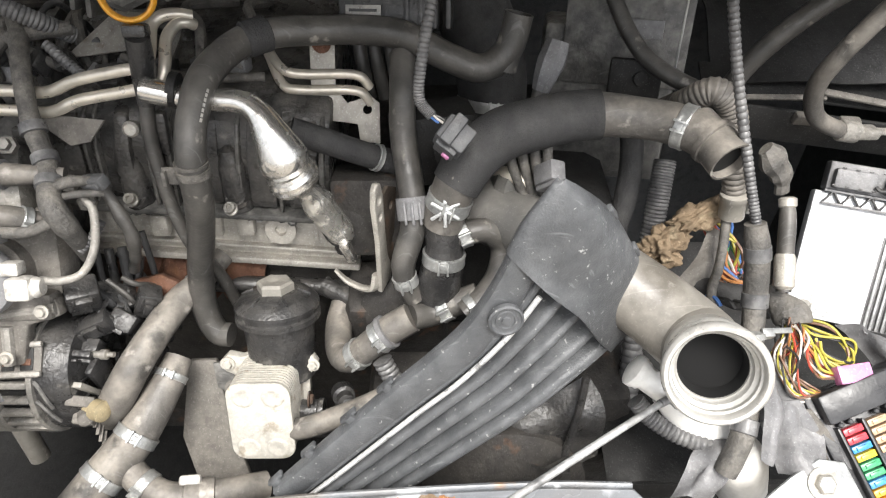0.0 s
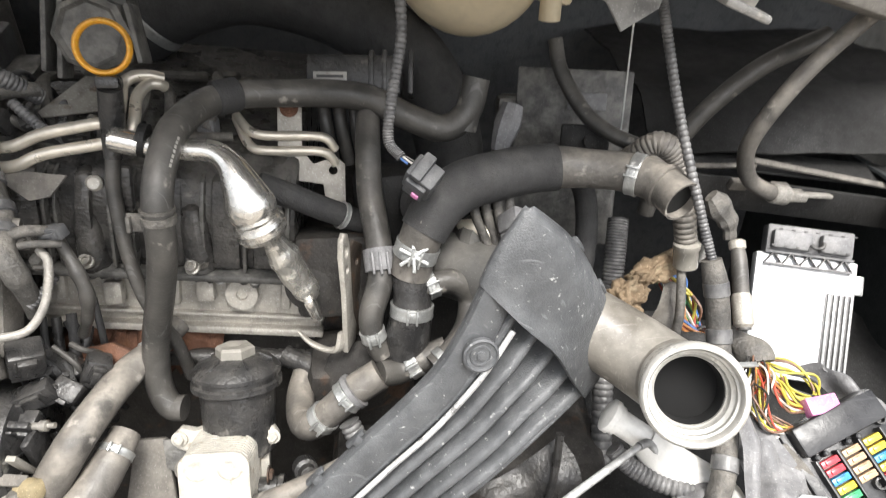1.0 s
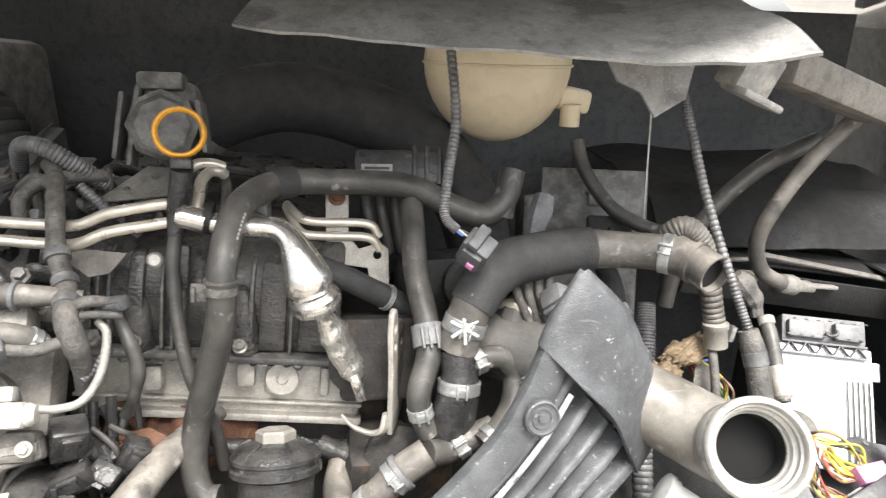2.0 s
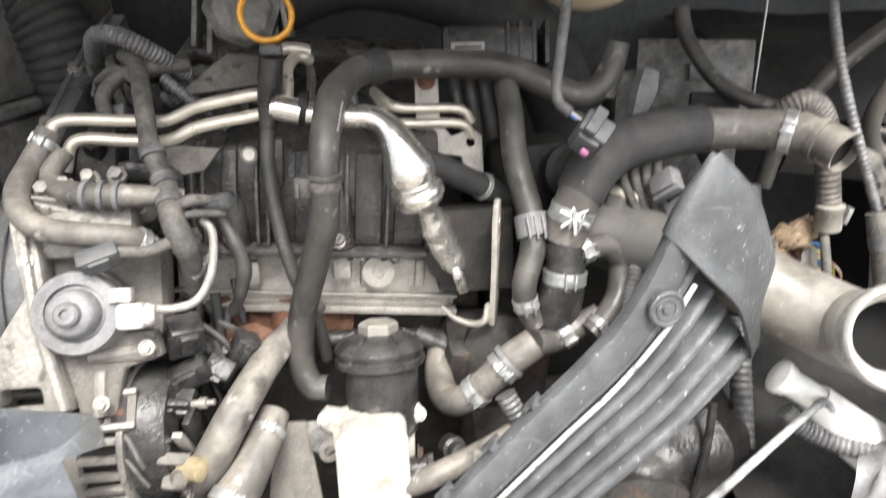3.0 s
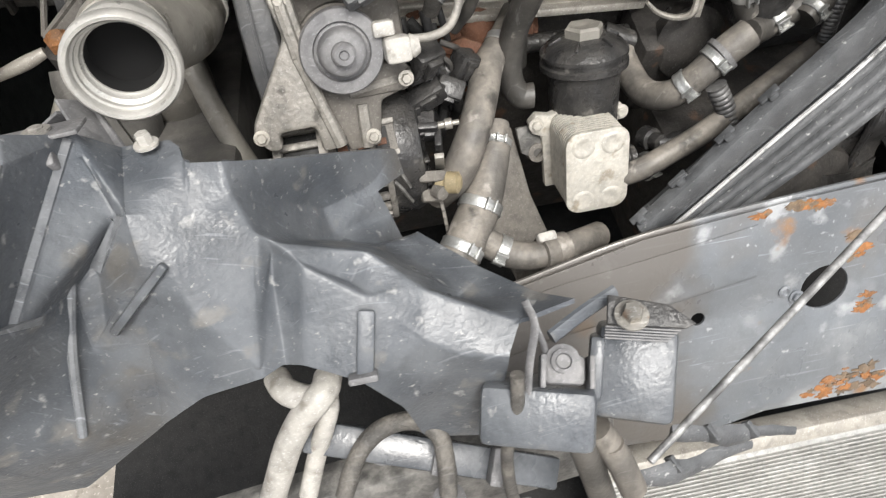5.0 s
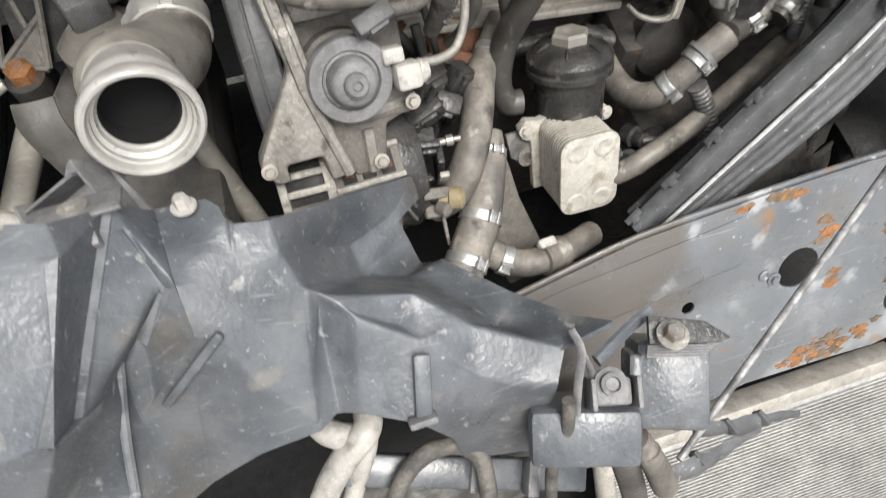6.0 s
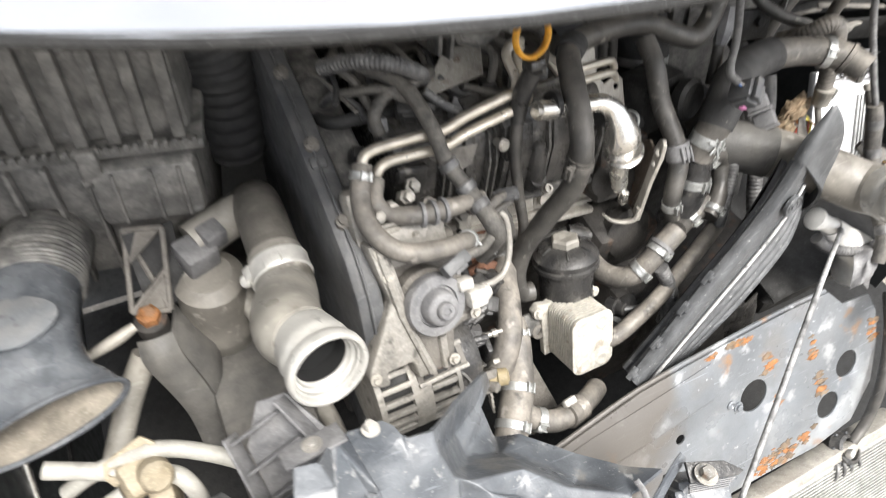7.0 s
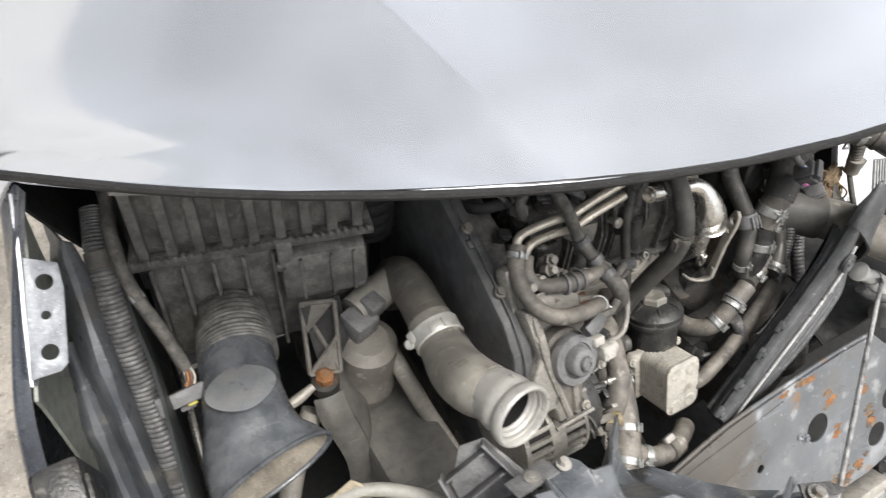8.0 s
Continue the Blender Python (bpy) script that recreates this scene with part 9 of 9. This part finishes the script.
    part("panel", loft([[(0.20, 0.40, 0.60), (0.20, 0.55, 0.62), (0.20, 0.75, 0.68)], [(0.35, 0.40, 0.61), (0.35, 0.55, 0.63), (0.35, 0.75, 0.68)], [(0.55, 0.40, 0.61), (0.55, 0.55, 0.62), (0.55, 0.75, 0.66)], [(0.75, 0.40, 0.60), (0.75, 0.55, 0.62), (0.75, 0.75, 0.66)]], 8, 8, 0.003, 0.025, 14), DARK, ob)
    ob = thing("thin_bonnet_cable", (0.29, 0.66, 0.95), "thin pale release cable", "cable")
    part("cable", sweep([(0.262, 0.70, 1.16), (0.262, 0.69, 1.08), (0.262, 0.68, 1.0)], 0.0013, 6, 4), CLAMP, ob)


right_clutter()


# ---- cables and small fittings over the engine cover ----
def cover_cables():
    hose("arched_breather_hose", [(-0.466, 0.632, 1.026), (-0.468, 0.640, 1.047), (-0.450, 0.648, 1.065), (-0.415, 0.650, 1.072), (-0.385, 0.665, 1.070)], 0.0078, TAPE, "slim grey hose arched over the fuel pipes", "hose", seg=12)
    hose("small_corrugated_lead", [(-0.405, 0.642, 1.063), (-0.385, 0.632, 1.047), (-0.366, 0.622, 1.034)], 0.0055, CONDUIT, "short corrugated lead above the fuel pipes", "lead", ribs=0.1, pitch=0.0045, seg=10)
    hose("rear_loom", [(-0.53, 0.80, 0.97), (-0.505, 0.70, 1.006), (-0.478, 0.674, 1.022), (-0.452, 0.672, 1.022), (-0.415, 0.668, 1.020), (-0.37, 0.66, 1.015)], 0.0085, RUBBER_DARK, "dark loom behind the fuel pipes", "wiring loom", wobble=0.15)
    plug_block("sensor_plug", (-0.358, 0.640, 1.026), (30, 10, -35), (0.018, 0.016, 0.03), "small dusty sensor plug on the cover")
    rnd = random.Random(17)
    for k in range(9):
        x = -0.53 + 0.026 * k
        a = V((x, 0.76 + rnd.uniform(-0.02, 0.05), 1.0 + rnd.uniform(-0.02, 0.02)))
        b = V((x + rnd.uniform(-0.03, 0.05), 0.66 + rnd.uniform(-0.015, 0.02), 1.035 + rnd.uniform(-0.02, 0.02)))
        hose("injector_lead", [a, a.lerp(b, 0.4) + V((0, 0, 0.02 + 0.02 * rnd.random())), a.lerp(b, 0.75) + V((rnd.uniform(-0.01, 0.01), 0, 0.012)), b], 0.0028 + 0.002 * rnd.random(), (TAPE, CONDUIT, RUBBER_DARK)[k % 3], "thin black injector lead", "cable")
    for k, (q, e) in enumerate((((-0.455, 0.642, 1.012), (25, 0, 15)), ((-0.49, 0.640, 0.995), (25, 20, -10)), ((-0.395, 0.648, 1.04), (35, -20, 20)))):
        plug_block("lead_plug", q, e, (0.02, 0.016, 0.02), "black two-pin plug on a thin lead", PLASTIC, "plugs over the cover", 1)
    ob = thing("vacuum_valve", (-0.42, 0.635, 1.0), "small tan vacuum valve beside the cover", "valve")
    part("body", lathe([(0.006, -0.01), (0.010, -0.006), (0.010, 0.006), (0.007, 0.010), (0.004, 0.018)], (-0.428, 0.575, 0.945), (0.3, -0.6, 0.7), 14), PIPE_GREY, ob)
    # worn print along the coolant hose
    for k in range(7):
        q, d = along(A, 0.425 + 0.006 * k)
        side = V((0.75, -0.62, 0.2))
        side = (side - d * side.dot(d)).normalized()
        part("print_bar", box((0.0005, 0.0024, 0.0034), basis(q + side * 0.01535, d, side), 0.0), WHITE, PRINT)


PRINT = [o for o in bpy.data.objects if o.name == "coolant_hose"][0]
cover_cables()


# ---- clutter between the pump, the cover's end and the alternator ----
def pump_clutter():
    pts = [(-0.350, 0.545, 0.955), (-0.338, 0.535, 0.930), (-0.330, 0.528, 0.900), (-0.338, 0.530, 0.868), (-0.352, 0.540, 0.84)]
    hose("taped_drop_loom", pts, [0.006, 0.007, 0.0072, 0.0065, 0.006], RUBBER, "dusty taped loom that drops beside the cylinder head", "wiring loom", wobble=0.2)
    hose("spring_lead", [(-0.372, 0.500, 0.905), (-0.360, 0.510, 0.915), (-0.350, 0.520, 0.928)], 0.0048, CONDUIT, "short corrugated lead behind the pump union", "lead", ribs=0.14, pitch=0.004, seg=10)
    ob = thing("starter_terminal", (-0.385, 0.53, 0.79), "blackened starter terminal with a bundle of leads", "terminal")
    part("block", merge(box((0.040, 0.030, 0.024), pose(-0.388, 0.528, 0.806, 20, 25, 15), 0.004), box((0.026, 0.024, 0.030), pose(-0.372, 0.536, 0.792, 35, -20, 10), 0.004), box((0.050, 0.008, 0.010), pose(-0.390, 0.512, 0.812, 20, 25, 15), 0.002)), PLASTIC, ob)
    rnd = random.Random(51)
    for k in range(9):
        a = V((-0.412 + 0.0055 * k, 0.525 + rnd.uniform(-0.012, 0.012), 0.822 + rnd.uniform(-0.014, 0.012)))
        b = a + V((rnd.uniform(-0.01, 0.03), rnd.uniform(-0.02, 0.01), rnd.uniform(-0.05, -0.02)))
        part("lead", sweep([a, a.lerp(b, 0.5) + V((rnd.uniform(-0.012, 0.012), -0.008, 0.004)), b, b + V((0.004, 0.02, -0.03))], rnd.uniform(0.0022, 0.0042), 8, 5), (PLASTIC, RUBBER_DARK, RUBBER)[k % 3], ob)
    ob = thing("mounting_foot", (-0.40, 0.50, 0.80), "dusty casting foot behind the alternator", "bracket")
    foot = plate([(-0.055, -0.010), (-0.020, 0.012), (0.012, 0.020), (0.034, 0.012), (0.040, -0.006), (0.016, -0.016), (-0.030, -0.022)], 0.012, basis((-0.440, 0.520, 0.752), (0.05, -0.6, 0.8), (1, 0, 0)), bevel=0.003)
    part("casting", foot, IRON_DUSTY, ob)
    ob = thing("slotted_guard", (-0.42, 0.45, 0.79), "pale slotted alternator guard with copper windings behind", "guard")
    gm = basis((-0.468, 0.446, 0.795), (0.02, -0.62, 0.78), (1, 0.05, 0))
    part("frame", plate(rounded(0.070, 0.040, 0.006), 0.004, gm, bevel=0.001), IRON_DUSTY, ob)
    # No openings are cut: black boxes paint the slots' inner shade.
    for x in (-0.020, 0.0, 0.020):
        part("slot", box((0.014, 0.024, 0.003), gm @ Matrix.Translation((x, 0, 0.0036)), 0.001), DARK, ob, "black box painted as a slot's shade")
        part("winding", box((0.010, 0.007, 0.003), gm @ Matrix.Translation((x, -0.003, 0.0048)), 0.001), RUSTY, ob, "copper winding")
    for y in (-0.016, 0.016):
        part("guard_bar", box((0.072, 0.006, 0.006), gm @ Matrix.Translation((0, y, 0.005)), 0.0015), ALUMINIUM, ob)
    # clips and bolts along the cover's end and the cylinder head
    ob = thing("cover_end_bolts", (-0.46, 0.57, 0.97), "pale bolts and clips at the end of the cover", "bolts")
    for q in ((-0.505, 0.545, 0.985), (-0.448, 0.575, 0.985), (-0.43, 0.565, 0.955), (-0.40, 0.570, 0.940), (-0.515, 0.52, 0.955), (-0.385, 0.562, 0.92)):
        part("bolt", lathe([(0.010, -0.006), (0.010, 0.001), (0.0065, 0.002), (0.0065, 0.009), (0.003, 0.010)], q, (0.1, -0.7, 0.7), 6), ALUMINIUM, ob)
    part("clip_plate", merge(box((0.034, 0.004, 0.018), pose(-0.500, 0.535, 0.975, 30, 15, 10), 0.001), box((0.008, 0.02, 0.030), pose(-0.521, 0.54, 0.968, 30, 15, 10), 0.002)), ALUMINIUM, ob)


pump_clutter()
